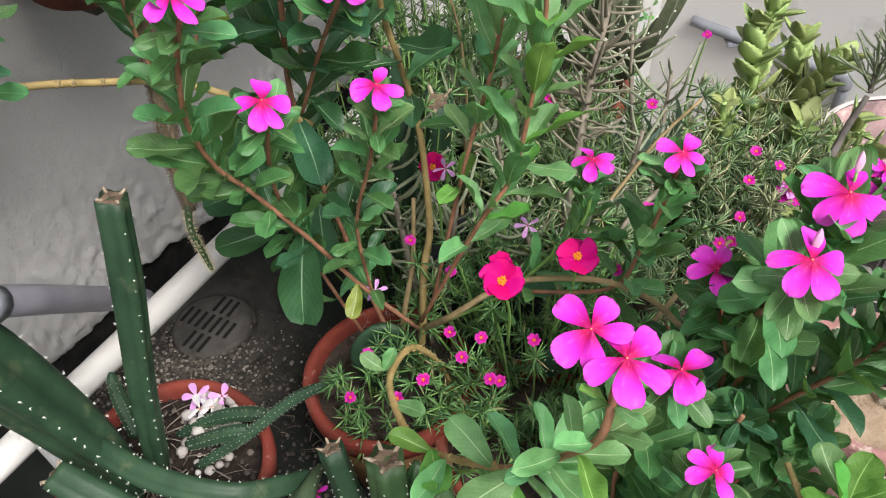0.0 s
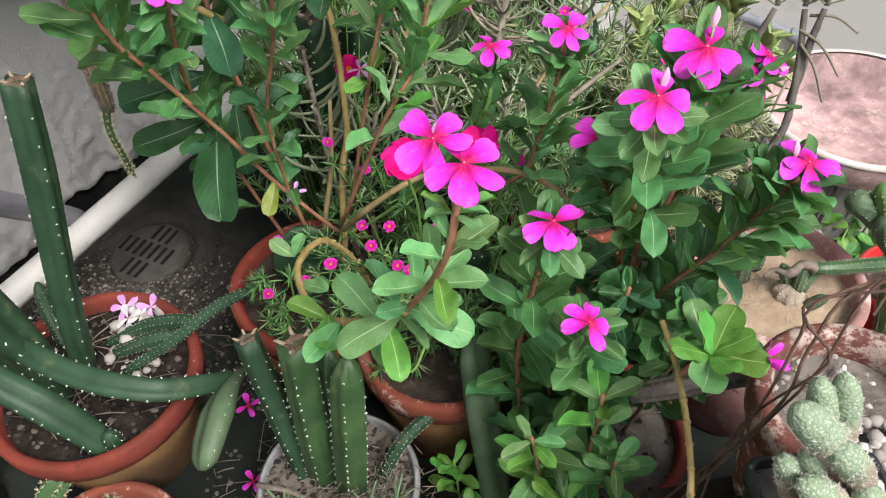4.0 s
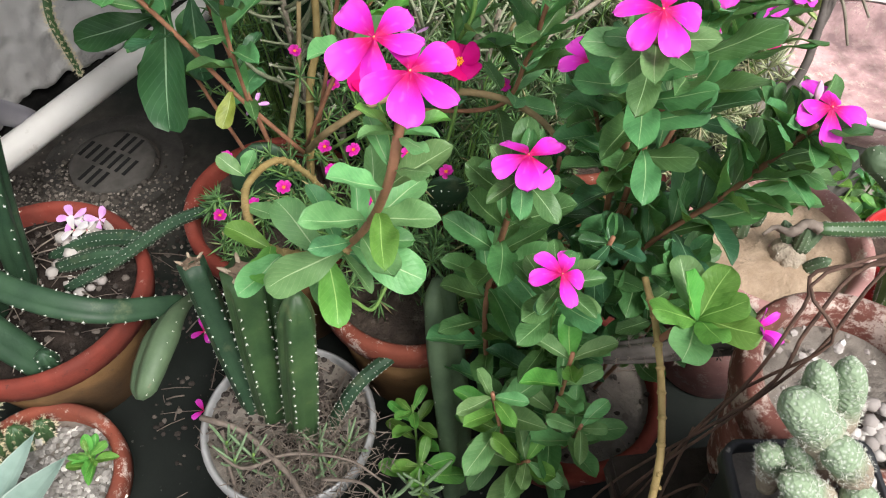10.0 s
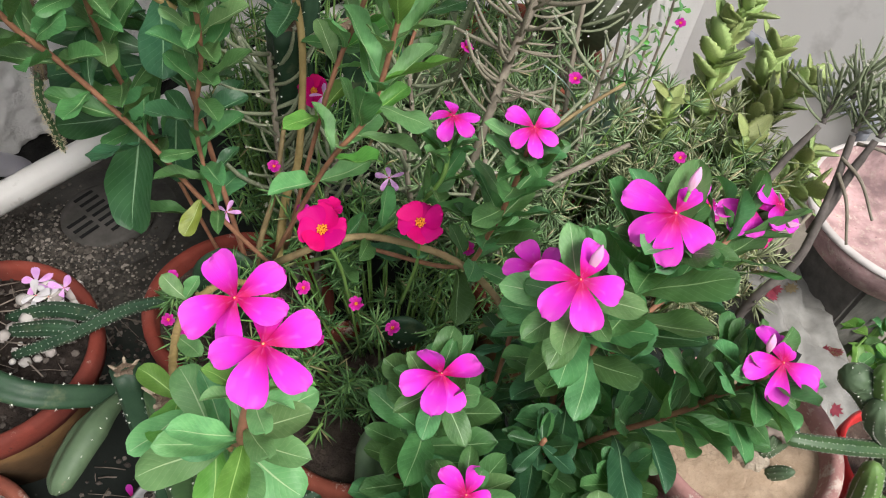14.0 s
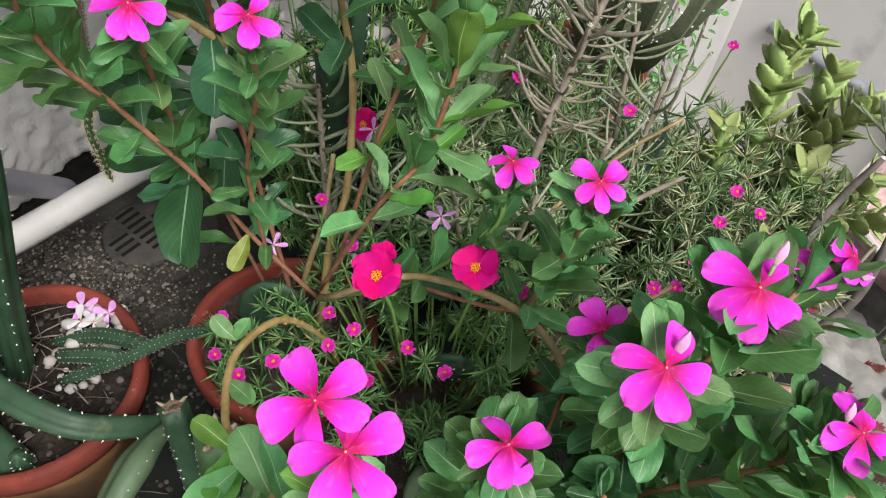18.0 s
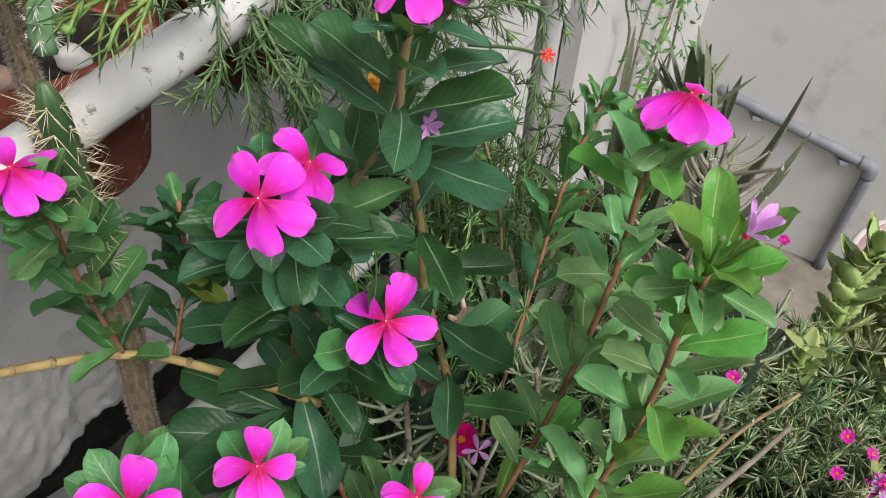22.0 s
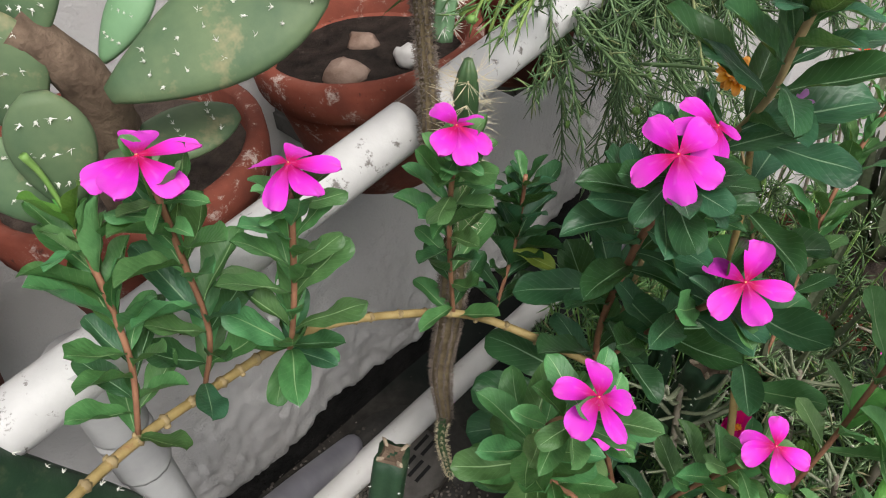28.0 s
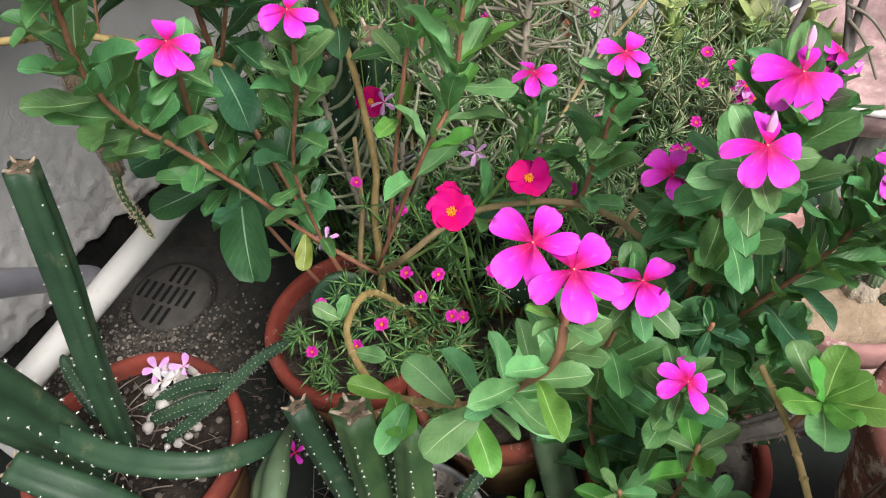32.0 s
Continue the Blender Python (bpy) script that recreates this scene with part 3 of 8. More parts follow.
LEAF_SHAPES = [(0.39, 0.30, 0.10, 0.0), (0.36, 0.42, 0.20, 0.12), (0.42, 0.20, 0.02, -0.16), (0.34, 0.50, 0.28, 0.0), (0.40, 0.34, -0.14, 0.18), (0.37, 0.16, 0.34, -0.08), (0.38, -0.06, 0.16, 0.12), (0.33, 0.40, 0.06, -0.20)]
LEAVES = {k: blades("leaf", m, LEAF_SHAPES) for k, m in (("mid", VINCA_LEAF), ("lush", VINCA_LUSH), ("dark", VINCA_DARK), ("pale", VINCA_PALE), ("fresh", VINCA_FRESH), ("yellow", YELLOW_LEAF))}
PETAL_SHAPES = [(0.64, 0.10, 0.10, 0.10), (0.57, 0.04, 0.24, 0.18), (0.67, 0.16, -0.04, -0.12), (0.60, -0.14, 0.30, 0.08), (0.56, -0.08, 0.05, -0.2)]
PETALS = {k: blades("petal", m, PETAL_SHAPES, shape="petal", nu=11, nv=6) for k, m in (("magenta", PETAL), ("hot", PETAL_HOT), ("lilac", LILAC), ("rose", ROSE_PETAL), ("white", WHITE_PETAL), ("orange", ORANGE_PETAL), ("red", RED_PETAL))}
_v, _f = tube_data([vec(0, 0, -0.95), vec(0, 0, -0.30), vec(0, 0, -0.05), vec(0, 0, 0.035)], [0.030, 0.045, 0.100, 0.022], 8)
EYE_MESH = mesh_of("flower_eye", _v, _f, [STEM_GREEN, EYE_RED, EYE_PALE], True, None, [0] * 16 + [1] * 8 + [0, 2])
_v, _f = join([tube_data([vec(0, 0, -0.8), vec(0, 0, 0.02)], [0.04, 0.12], 7)] + [stone_data((0.22 * math.cos(i * 2.4) * (i / 22) ** 0.5, 0.22 * math.sin(i * 2.4) * (i / 22) ** 0.5, 0.13), 0.055, 1.0) for i in range(22)])
STAMEN_MESH = mesh_of("stamens", _v, _f, EYE_YELLOW)


def flower(root, at, facing, radius=0.022, colour="magenta", spin=None, droop=0.0, count=5, name="flower", centre=None, squeeze=1.0, turns=None):
    """A five-petalled flower on a green tube, facing a direction; turns gives each petal's own angle."""
    radius *= 0.94 if turns else 1.0
    n = Vector(facing).normalized()
    side = n.orthogonal().normalized()
    spin = random.uniform(0, 6.28) if spin is None else spin
    base = part(name, centre or EYE_MESH, root, "", aim(Vector(at), side, n, radius))
    for i in range(count):
        w = radians(turns[i]) if turns else spin + 2 * math.pi * i / count + random.uniform(-0.13, 0.13)
        out = side * math.cos(w) + n.cross(side) * math.sin(w)
        lift = random.uniform(-0.14, 0.10) - droop - (0.14 if turns else 0.0)
        part("petal", random.choice(PETALS[colour]), base, "", aim(Vector(at) + out * radius * 0.03, out + n * lift, n, (radius * random.uniform(0.96, 1.06), radius * squeeze * random.uniform(0.90, 1.08), radius)))
    return base


def bud(root, at, facing, length, colour="lilac", name="closed_bud"):
    """A furled bud: petals wound round each other into a pointed spindle on a thin green tube."""
    d = Vector(facing).normalized()
    line = [Vector(at) + d * length * q for q in (0.0, 0.18, 0.42, 0.66, 0.86, 1.0)]
    v, f = tube_data([Vector(at) - d * length * 0.9, Vector(at)], [length * 0.05, length * 0.075], 7)
    base = part(name, mesh_of(name, v, f, STEM_GREEN), root)
    ridges = [1.0 + 0.22 * math.cos(3 * 2 * math.pi * k / 15) for k in range(15)]
    verts, faces = tube_data(smooth_line(line, 3), [length * q for q in (0.06, 0.08, 0.10, 0.12, 0.14, 0.155, 0.165, 0.17, 0.165, 0.15, 0.13, 0.11, 0.085, 0.065, 0.045, 0.02)], 15, 0.02, ridges)
    n = len(verts) // 15
    for i in range(n):
        c = sum((verts[i * 15 + j] for j in range(15)), Vector()) / 15
        turn = Matrix.Rotation(1.5 * i / n, 3, d)
        for j in range(15):
            verts[i * 15 + j] = c + turn @ (verts[i * 15 + j] - c)
    part("petal", mesh_of("petal", verts, faces, BUD_PETAL if colour == "lilac" else WHITE_PETAL, True, [(0.35 + 0.6 * i / n, j / 15) for i in range(n) for j in range(15)]), base)
    return base


def nodes(root, pts, r, gap, mat):
    """Leaf scars: low swollen rings at uneven steps along a woody stem."""
    line = smooth_line([Vector(p) for p in pts], 6)
    fr, chunks, walked = frames_along(line), [], 0.0
    for i in range(1, len(line)):
        walked += (line[i] - line[i - 1]).length
        if walked > gap:
            walked = random.uniform(-0.3, 0.3) * gap
            t, a, b = fr[i]
            chunks.append(tube_data([line[i] - t * r * 0.8, line[i], line[i] + t * r * 0.8], [r * 0.9, r * 1.28, r * 0.9], 7, 0.10))
            w = random.uniform(0, 6.28)
            chunks.append(stone_data(line[i] + (a * math.cos(w) + b * math.sin(w)) * r * 1.1, r * 0.75))
    if chunks:
        v, f = join(chunks)
        part("leaf_scar", mesh_of("leaf_scar", v, f, mat), root, "swollen leaf scars", None, "stuff")


def leaf(root, at, ahead, up, size, tone="mid", wide=1.0):
    return part("leaf", random.choice(LEAVES[tone]), root, "", aim(Vector(at), ahead, up, (size, size * wide * random.uniform(0.92, 1.1), size)))


def branch(root, pts, r0=0.0028, r1=0.0016, pairs=6, size=0.05, start=0.3, end=0.97, tone="mid", mat=None, spread=62, crown=4, turn=None, name="stem"):
    """A stem along pts with opposite pairs of leaves and a crown of small leaves at its tip."""
    mat = mat or STEM_RED
    full = 1.0 / max(0.2, end - start)
    start *= 0.6
    r0, r1, pairs, spread = r0 * 0.62, r1 * 0.95, round(pairs * 1.75 * full * (end - start)), spread * 0.76
    lighter = {"dark": "mid", "mid": "pale", "pale": "fresh"}
    darker = {"pale": "mid", "mid": "dark"}
    line = smooth_line(pts, 6)
    tube(name, pts, [r0, (r0 + r1) / 2, r1], mat, root, 7, steps=6, wobble=0.05)
    fr = frames_along(line)
    ang = random.uniform(0, 3.14) if turn is None else turn
    for k in range(pairs):
        s = start + (end - start) * (k / max(1, pairs - 1)) ** 0.9
        i = min(len(line) - 1, int(s * (len(line) - 1)))
        t, a, b = fr[i]
        grow = 1.0 - 0.40 * max(0.0, (s - 0.55) / 0.45) ** 1.5
        for h in (0, math.pi):
            w = ang + h + random.uniform(-0.25, 0.25)
            out = a * math.cos(w) + b * math.sin(w)
            open_ = radians(spread * (1.08 - 0.35 * s) + random.uniform(-12, 14))
            d = t * math.cos(open_) + out * math.sin(open_)
            d.z -= 0.10 * (1 - s)
            up = t * 0.9 - out * 0.25 + vec(0, 0, 0.35)
            shade = "fresh" if tone == "pale" and random.random() < 0.12 else tone
            if s > 0.78 and random.random() < 0.35:
                shade = lighter.get(tone, tone)
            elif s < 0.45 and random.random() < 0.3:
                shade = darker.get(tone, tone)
            leaf(root, line[i] + out * r0 * 0.6, d, up + rand_dir() * 0.25, 0.92 * size * grow * random.uniform(0.80, 1.16), shade)
        ang += 1.571 + random.uniform(-0.25, 0.25)
    t, a, b = fr[-1]
    for k in range(crown):
        w = ang + k * 2.4
        out = a * math.cos(w) + b * math.sin(w)
        leaf(root, line[-1] - t * 0.010, t * 0.45 + out * random.uniform(0.8, 1.2), t - out * 0.3, size * random.uniform(0.42, 0.62), tone)
    return line


def needle_data(at, ahead, length, radius):
    """A slim pointed succulent leaf."""
    d = Vector(ahead).normalized()
    a = d.orthogonal().normalized()
    b = d.cross(a)
    v = []
    for s, k in ((0.0, 0.55), (0.45, 1.0)):
        for j in range(3):
            w = 2.094 * j
            v.append(Vector(at) + d * length * s + (a * math.cos(w) + b * math.sin(w)) * radius * k)
    v.append(Vector(at) + d * length)
    return v, [(0, 1, 4, 3), (1, 2, 5, 4), (2, 0, 3, 5), (3, 4, 6), (4, 5, 6), (5, 3, 6)]


def rand_dir(up=0.0):
    while True:
        d = vec(random.uniform(-1, 1), random.uniform(-1, 1), random.uniform(-1, 1))
        if 0.05 < d.length < 1:
            d = d.normalized()
            d.z += up
            return d.normalized()


# ---- the setting: platform floor, walls, pipes ----
def w3(s, c, z):
    """A place s metres along the left wall and c metres out from the origin line."""
    return vec(0.51 * s + 0.86 * c, 0.86 * s - 0.51 * c, z)


def slab(name, corners, z0, z1, mat, kind="structure", label=""):
    v = [w3(s, c, z0) for s, c in corners] + [w3(s, c, z1) for s, c in corners]
    n = len(corners)
    f = [tuple(range(n - 1, -1, -1)), tuple(range(n, 2 * n))] + [(i, (i + 1) % n, (i + 1) % n + n, i + n) for i in range(n)]
    return part(name, mesh_of(name, v, f, mat, False), None, label, None, kind)


def floor_sheet():
    """The raised floor, slightly uneven, with a dished drain."""
    xs = np.linspace(-1.6, 1.05, 92)
    cs = np.linspace(-0.76, 0.42, 40)
    drain = w3(0.372, -0.647, 0) * 0 + vec(-0.367, 0.650, 0)
    v, f, keep = [], [], {}
    for i, s in enumerate(xs):
        for j, c in enumerate(cs):
            p = w3(s, c, 0)
            d = (p.xy - drain.xy).length
            p.z = 0.0025 * noise.noise(p * 9) - 0.012 * max(0, 1 - d / 0.12)
            keep[i, j] = len(v)
            v.append(p)
    for i in range(len(xs) - 1):
        for j in range(len(cs) - 1):
            if (xs[i] > 0.62 and cs[j] > 0.13) or (xs[i] > 0.82 and cs[j] > -0.10):
                continue
            f.append((keep[i, j], keep[i, j + 1], keep[i + 1, j + 1], keep[i + 1, j])[::-1])
    return part("floor", mesh_of("floor", v, f, FLOOR), None, "dark damp concrete floor with grit and a drain", None, "structure")


floor_sheet()
slab("floor_edge", [(-1.6, -0.76), (-1.6, 0.42), (0.62, 0.42), (0.62, 0.13), (0.82, 0.13), (0.82, -0.10), (1.05, -0.10), (1.05, -0.76)], -1.45, -0.02, CEMENT, "structure", "cement side of the raised floor")
ground_verts = [(-60, -60, -1.45), (60, -60, -1.45), (60, 60, -1.45), (-60, 60, -1.45)]
part("ground", mesh_of("ground", ground_verts, [(0, 1, 2, 3)], GROUND, False), None, "bare earth ground below the raised floor", None, "structure")
slab("wall_left", [(-1.8, -0.760), (3.1, -0.760), (3.1, -0.96), (-1.8, -0.96)][::-1], -1.45, 1.75, WALL, "structure", "grey plastered wall")
slab("damp_course", [(-1.8, -0.756), (1.05, -0.756), (1.05, -0.775), (-1.8, -0.775)][::-1], -0.05, 0.16, TAR, "structure", "black damp base of the wall")


def render_coat():
    """Plaster coat on the left wall with a ragged lower edge and a rough band."""
    v, f = [], []
    S = np.concatenate([np.linspace(-1.8, -0.25, 60), np.linspace(-0.244, 0.95, 260), np.linspace(0.97, 3.05, 90)])
    H = list(np.linspace(0.0, 0.30, 46)) + [0.5, 1.0, 1.68]
    for i, s in enumerate(S):
        edge = 0.062 + 0.028 * noise.noise(vec(s * 6, 0.3, 0)) + 0.014 * noise.noise(vec(s * 30, 2.3, 0))
        for j, h in enumerate(H):
            rough = max(0.0, 1 - h / 0.27)
            c = -0.749 + rough * (0.004 * noise.noise(vec(s * 28, h * 28, 5)) + 0.008 * max(-0.15, noise.noise(vec(s * 62, h * 62, 1))) + 0.005 * noise.noise(vec(s * 130, h * 130, 3))) - (0.010 if j == 0 else 0)
            v.append(w3(s, c, edge + h))
    n = len(H)
    for i in range(len(S) - 1):
        for j in range(n - 1):
            a = i * n + j
            f.append((a, a + 1, a + n + 1, a + n))
    part("wall_plaster", mesh_of("wall_plaster", v, f, WALL), None, "grey plastered wall with a rough lower band", None, "structure")


render_coat()
slab("pilaster", [(1.58, -0.71), (1.74, -0.71), (1.74, -0.755), (1.58, -0.755)][::-1], -1.45, 1.7, WALL, "structure", "grey painted pilaster")
slab("wall_far", [(2.9, -0.96), (2.9, 6.0), (3.1, 6.0), (3.1, -0.96)], -1.45, 1.75, FAR_WALL, "structure", "pale grey painted far wall")
# Out of view: an added wall that closes the yard on the right
slab("wall_right", [(-4.0, 6.0), (2.9, 6.0), (2.9, 6.2), (-4.0, 6.2)], -1.45, 1.2, FAR_WALL, "structure", "unseen pale wall added across the yard")

conduit = thing("conduit", w3(2.885, 0.005, -0.9), "slate-grey conduit with an elbow on the far wall", "pipe")
tube("pipe", [w3(2.885, -0.62, -0.815), w3(2.885, -0.3, -0.86), w3(2.885, -0.02, -0.90)], 0.022, CONDUIT, conduit, 10)
tube("elbow", [w3(2.885, -0.04, -0.898), w3(2.885, 0.0, -0.905), w3(2.885, 0.008, -0.95)], 0.027, CONDUIT, conduit, 10)
tube("pipe", [w3(2.885, 0.007, -0.94), w3(2.885, 0.012, -1.2), w3(2.885, 0.017, -1.45)], 0.022, CONDUIT, conduit, 10)
for c in (-0.1, -0.45):
    v, f = box_data((-0.02, -0.03, -0.008), (0.02, 0.03, 0.008), 0.003)
    z = -0.89 if c > -0.2 else -0.842
    part("bracket", mesh_of("bracket", v, f, CONDUIT, False), conduit, "", Matrix.Translation(w3(2.885, c, z - 0.028)))

rail = thing("pipe_rack", w3(0.09, -0.481, 0), "white painted pipe rack with peeling paint, standing along the wall", "pipe rack")
tube("rail", [w3(s, -0.518, 0.624 + 0.087 * (s - 0.383)) for s in (-0.55, 0.2, 0.7, 1.25)], 0.0165, PVC, rail, 16, "white rail with chipped paint", steps=8)
# Posts, couplings and tees take the white pipe colour darkened for shade
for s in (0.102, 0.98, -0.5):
    tube("post", [w3(s, -0.521, 0.0), w3(s, -0.521, 0.32), w3(s, -0.521, 0.575)], 0.0145, PVC_SHADED, rail, 14)
    tube("coupling", [w3(s, -0.521, z) for z in (0.505, 0.507, 0.538, 0.540)], 0.0166, PVC_SHADED, rail, 14, straight=True)
    tube("tee", [w3(s, -0.521, 0.545), w3(s, -0.521, 0.547), w3(s, -0.519, 0.608 + 0.087 * (s - 0.1)), w3(s, -0.519, 0.61 + 0.087 * (s - 0.1))], 0.0163, PVC_SHADED, rail, 14, straight=True)
for s, c in ((0.195, -0.630), (0.392, -0.622), (0.020, -0.640), (0.57, -0.625)):
    v, f = box_data((-0.022, -0.075, -0.012), (0.022, 0.075, 0.012), 0.003)
    part("bracket", mesh_of("bracket", v, f, CEMENT, False), rail, "cement shelf bracket", Matrix.Translation(w3(s, -0.685, 0.502)) @ Matrix.Rotation(radians(-30.7), 4, 'Z') @ Matrix.Rotation(radians(90), 4, 'Z'))
tube("rust_patch", [w3(0.333, -0.518, 0.6196), w3(0.350, -0.518, 0.6211)], 0.0169, RUST, rail, 14, "patch of bare rust", straight=True)

floor_pipe = thing("drain_pipe", w3(0.5, -0.605, 0.15), "off-white pvc pipe running along the foot of the wall", "pipe")
tube("pipe", [w3(s, -0.605, z) for s, z in ((-0.6, 0.150), (0.1, 0.150), (0.53, 0.155), (0.95, 0.155))], 0.0165, PVC_CLEAN, floor_pipe, 16, steps=6)
for s in (-0.35, 0.75):
    tube("clip", [w3(s, -0.605, 0.15), w3(s + 0.018, -0.605, 0.15)], 0.0185, PVC_GREY, floor_pipe, 14, straight=True)
    tube("foot", [w3(s + 0.009, -0.605, 0.0), w3(s + 0.009, -0.605, 0.14)], 0.007, PVC_GREY, floor_pipe, 8, straight=True)
hose = thing("hose", w3(0.2, -0.61, 0.2), "lilac-grey plastic hose leaning on the wall", "hose")
tube("tube", [w3(s, c, z) for s, c, z in ((0.070, -0.470, 0.468), (0.083, -0.472, 0.460), (0.142, -0.506, 0.386), (0.200, -0.555, 0.298), (0.285, -0.628, 0.166), (0.300, -0.642, 0.140))], 0.0132, PVC_GREY, hose, 12, steps=6)

tube("joint", [w3(0.112, -0.487, 0.425), w3(0.126, -0.496, 0.405)], 0.0155, CONDUIT, hose, 12, "darker hose joint", straight=True)

# floor drain
drain_at = vec(-0.367, 0.650, 0.0)
drain = thing("floor_drain", drain_at, "round dusty grey slotted floor drain in a cement ring", "drain")
part("surround", lathe("surround", [(0.092, 0.000), (0.080, 0.003), (0.066, 0.003), (0.060, -0.004)], RING_CEMENT, 40), drain, "cement ring", Matrix.Translation(drain_at))
part("plate", lathe("plate", [(0.0, 0.0075), (0.050, 0.0075), (0.055, 0.006), (0.056, -0.004)], GRATE_METAL, 40), drain, "", Matrix.Translation(drain_at))
for col in range(3):
    for row in range(7):
        off = (row - 3) * 0.0125 + (0.0062 if col == 1 else 0.0)
        half = min(0.0140, max(0.004, math.sqrt(max(0.0, 0.050 ** 2 - off ** 2)) - abs(col - 1) * 0.0335 + 0.0165))
        v, f = box_data(((col - 1) * 0.0335 - half, off - 0.0024, 0.0065), ((col - 1) * 0.0335 + half, off + 0.0024, 0.0083), 0.0)
        if (abs(col - 1) * 0.0335 + half) ** 2 + off ** 2 < 0.0525 ** 2:
            part("slot", mesh_of("slot", v, f, BLACK_VOID, False), drain, "", Matrix.Translation(drain_at) @ Matrix.Rotation(radians(64), 4, 'Z'))

chunks = []
for i in range(4200):
    r = random.random()
    if r < 0.97:
        p = vec(-0.40 + random.gauss(0, 0.070), 0.560 + random.gauss(0, 0.045), 0.003)
    else:
        p = vec(random.uniform(-0.5, 0.15), random.uniform(0.0, 0.7), 0.0015)
    chunks.append(stone_data(p, random.uniform(0.0008, 0.0030) * (1.9 if r < 0.05 else 1) * (1.0 if r < 0.97 else 0.4)))
v, f = join(chunks)
tagged(part("floor_grit", mesh_of("floor_grit", v, f, GRIT, False), None, "pale grit scattered round the floor drain", None, "stuff"), "", "grit")


# ---- pots ----
def pot(name, at, r, rim_z, base_z, mat, rim_mat, soil_mat, label, category="plant pot", soil_drop=0.018, band=0.028, taper=0.72, group="", wall=0.008, lip=1.07):
    ob = thing(name, vec(at[0], at[1], base_z), label, category, group)
    m = Matrix.Translation(vec(at[0], at[1], base_z))
    h = rim_z - base_z
    rb, ri = r / lip, r / lip
    body = [(0.0, 0.002), (rb * taper * 0.94, 0.0), (rb * taper, 0.004), (rb * (taper + 0.55 * (1 - taper)), h * 0.5), (rb * 0.985, h - band), (rb * 0.985 - wall, h - band), (rb * (taper + 0.5 * (1 - taper)) - wall, h * 0.45), (0.0, h * 0.40)]
    part("body", lathe("body", body, mat, 44, 0.004), ob, "", m)
    rim = [(rb * 0.985, h - band - 0.003), (r * 0.985, h - band), (r, h - band * 0.6), (r, h - 0.004), (r - 0.003, h), (r - wall * 1.1, h), (r - wall * 1.5, h - 0.004), (rb * 0.985 - wall, h - band - 0.004)]
    part("rim", lathe("rim", rim, rim_mat, 48, 0.004, 0.001), ob, "", m)
    if soil_mat:
        v, f = [], []
        R = r - wall * 1.4
        for i in range(9):
            for j in range(36):
                w = 2 * math.pi * j / 36
                q = R * i / 8
                v.append(vec(q * math.cos(w), q * math.sin(w), h - soil_drop + 0.010 * noise.noise(vec(q * math.cos(w) * 22 + at[0] * 9, q * math.sin(w) * 22, 0)) * (1 - (i / 8) ** 4)))
        for i in range(8):
            for j in range(36):
                a, b = i * 36 + j, i * 36 + (j + 1) % 36
                f.append((a, a + 36, b + 36, b))
        part("soil", mesh_of("soil", v, f, soil_mat), ob, "", m)
    return ob


def pebbles(parent, at, r, z, count, size, mat=WHITE_GRAVEL, hole=0.0, label="white marble pebbles"):
    chunks = []
    for _ in range(count):
        q, w = r * math.sqrt(random.uniform(hole * hole, 1)), random.uniform(0, 6.28)
        chunks.append(stone_data((at[0] + q * math.cos(w), at[1] + q * math.sin(w), z + random.uniform(0, size * 0.6)), size * random.uniform(0.6, 1.3)))
    v, f = join(chunks)
    return part("gravel", mesh_of("gravel", v, f, mat, size > 0.0045), parent, label, None, "stuff")


GP = "terracotta pots on the floor"
pot_left = pot("terracotta_pot", (-0.312, 0.357), 0.107, 0.150, 0.0, TERRA_MOSS, TERRA, BLACK_SOIL, "large red terracotta pot with mossy sides holding tall cacti", group=GP)
pebbles(pot_left, (-0.278, 0.425), 0.032, 0.137, 30, 0.0085)
pebbles(pot_left, (-0.275, 0.385), 0.030, 0.136, 26, 0.0055)
pot_low = pot("terracotta_pot", (-0.285, 0.200), 0.078, 0.072, 0.0, TERRA, TERRA_OLD, SILT, "small terracotta pot topped with white gravel", group=GP)
pebbles(pot_low, (-0.27, 0.195), 0.062, 0.055, 900, 0.0039, GRAVEL, 0.0, "pale grey gravel")
pot_front = pot("terracotta_pot", (-0.072, 0.085), 0.090, 0.100, 0.0, TERRA_OLD, TERRA_OLD, SOIL, "chipped lime-stained terracotta pot with small cacti in dark soil", group=GP)
pot_white = pot("plastic_pot", (-0.060, 0.250), 0.079, 0.107, 0.0, CLEAR_PLASTIC, CLEAR_PLASTIC, SILT, "grey-white translucent plastic pot with column cacti", soil_drop=0.010, band=0.022, wall=0.004, lip=1.05)
pot_mid = pot("terracotta_pot", (-0.090, 0.445), 0.090, 0.180, 0.0, TERRA_MOSS, TERRA, SOIL, "terracotta pot overgrown with moss rose", group=GP)
pot_mid2 = pot("terracotta_pot", (0.045, 0.375), 0.088, 0.170, 0.0, TERRA_MOSS, TERRA_OLD, SOIL, "worn terracotta pot hidden under moss rose", group=GP)
pot_big = pot("terracotta_pot", (0.197, 0.287), 0.086, 0.125, 0.0, TERRA, TERRA, SILT, "red terracotta pot with dry silt and periwinkle stems", group=GP)
pot_sand = pot("clay_pot", (0.372, 0.392), 0.086, 0.222, 0.0, PINK_CLAY, PINK_CLAY, SAND, "pale pink clay pot filled with dry sand and small cacti", group=GP)
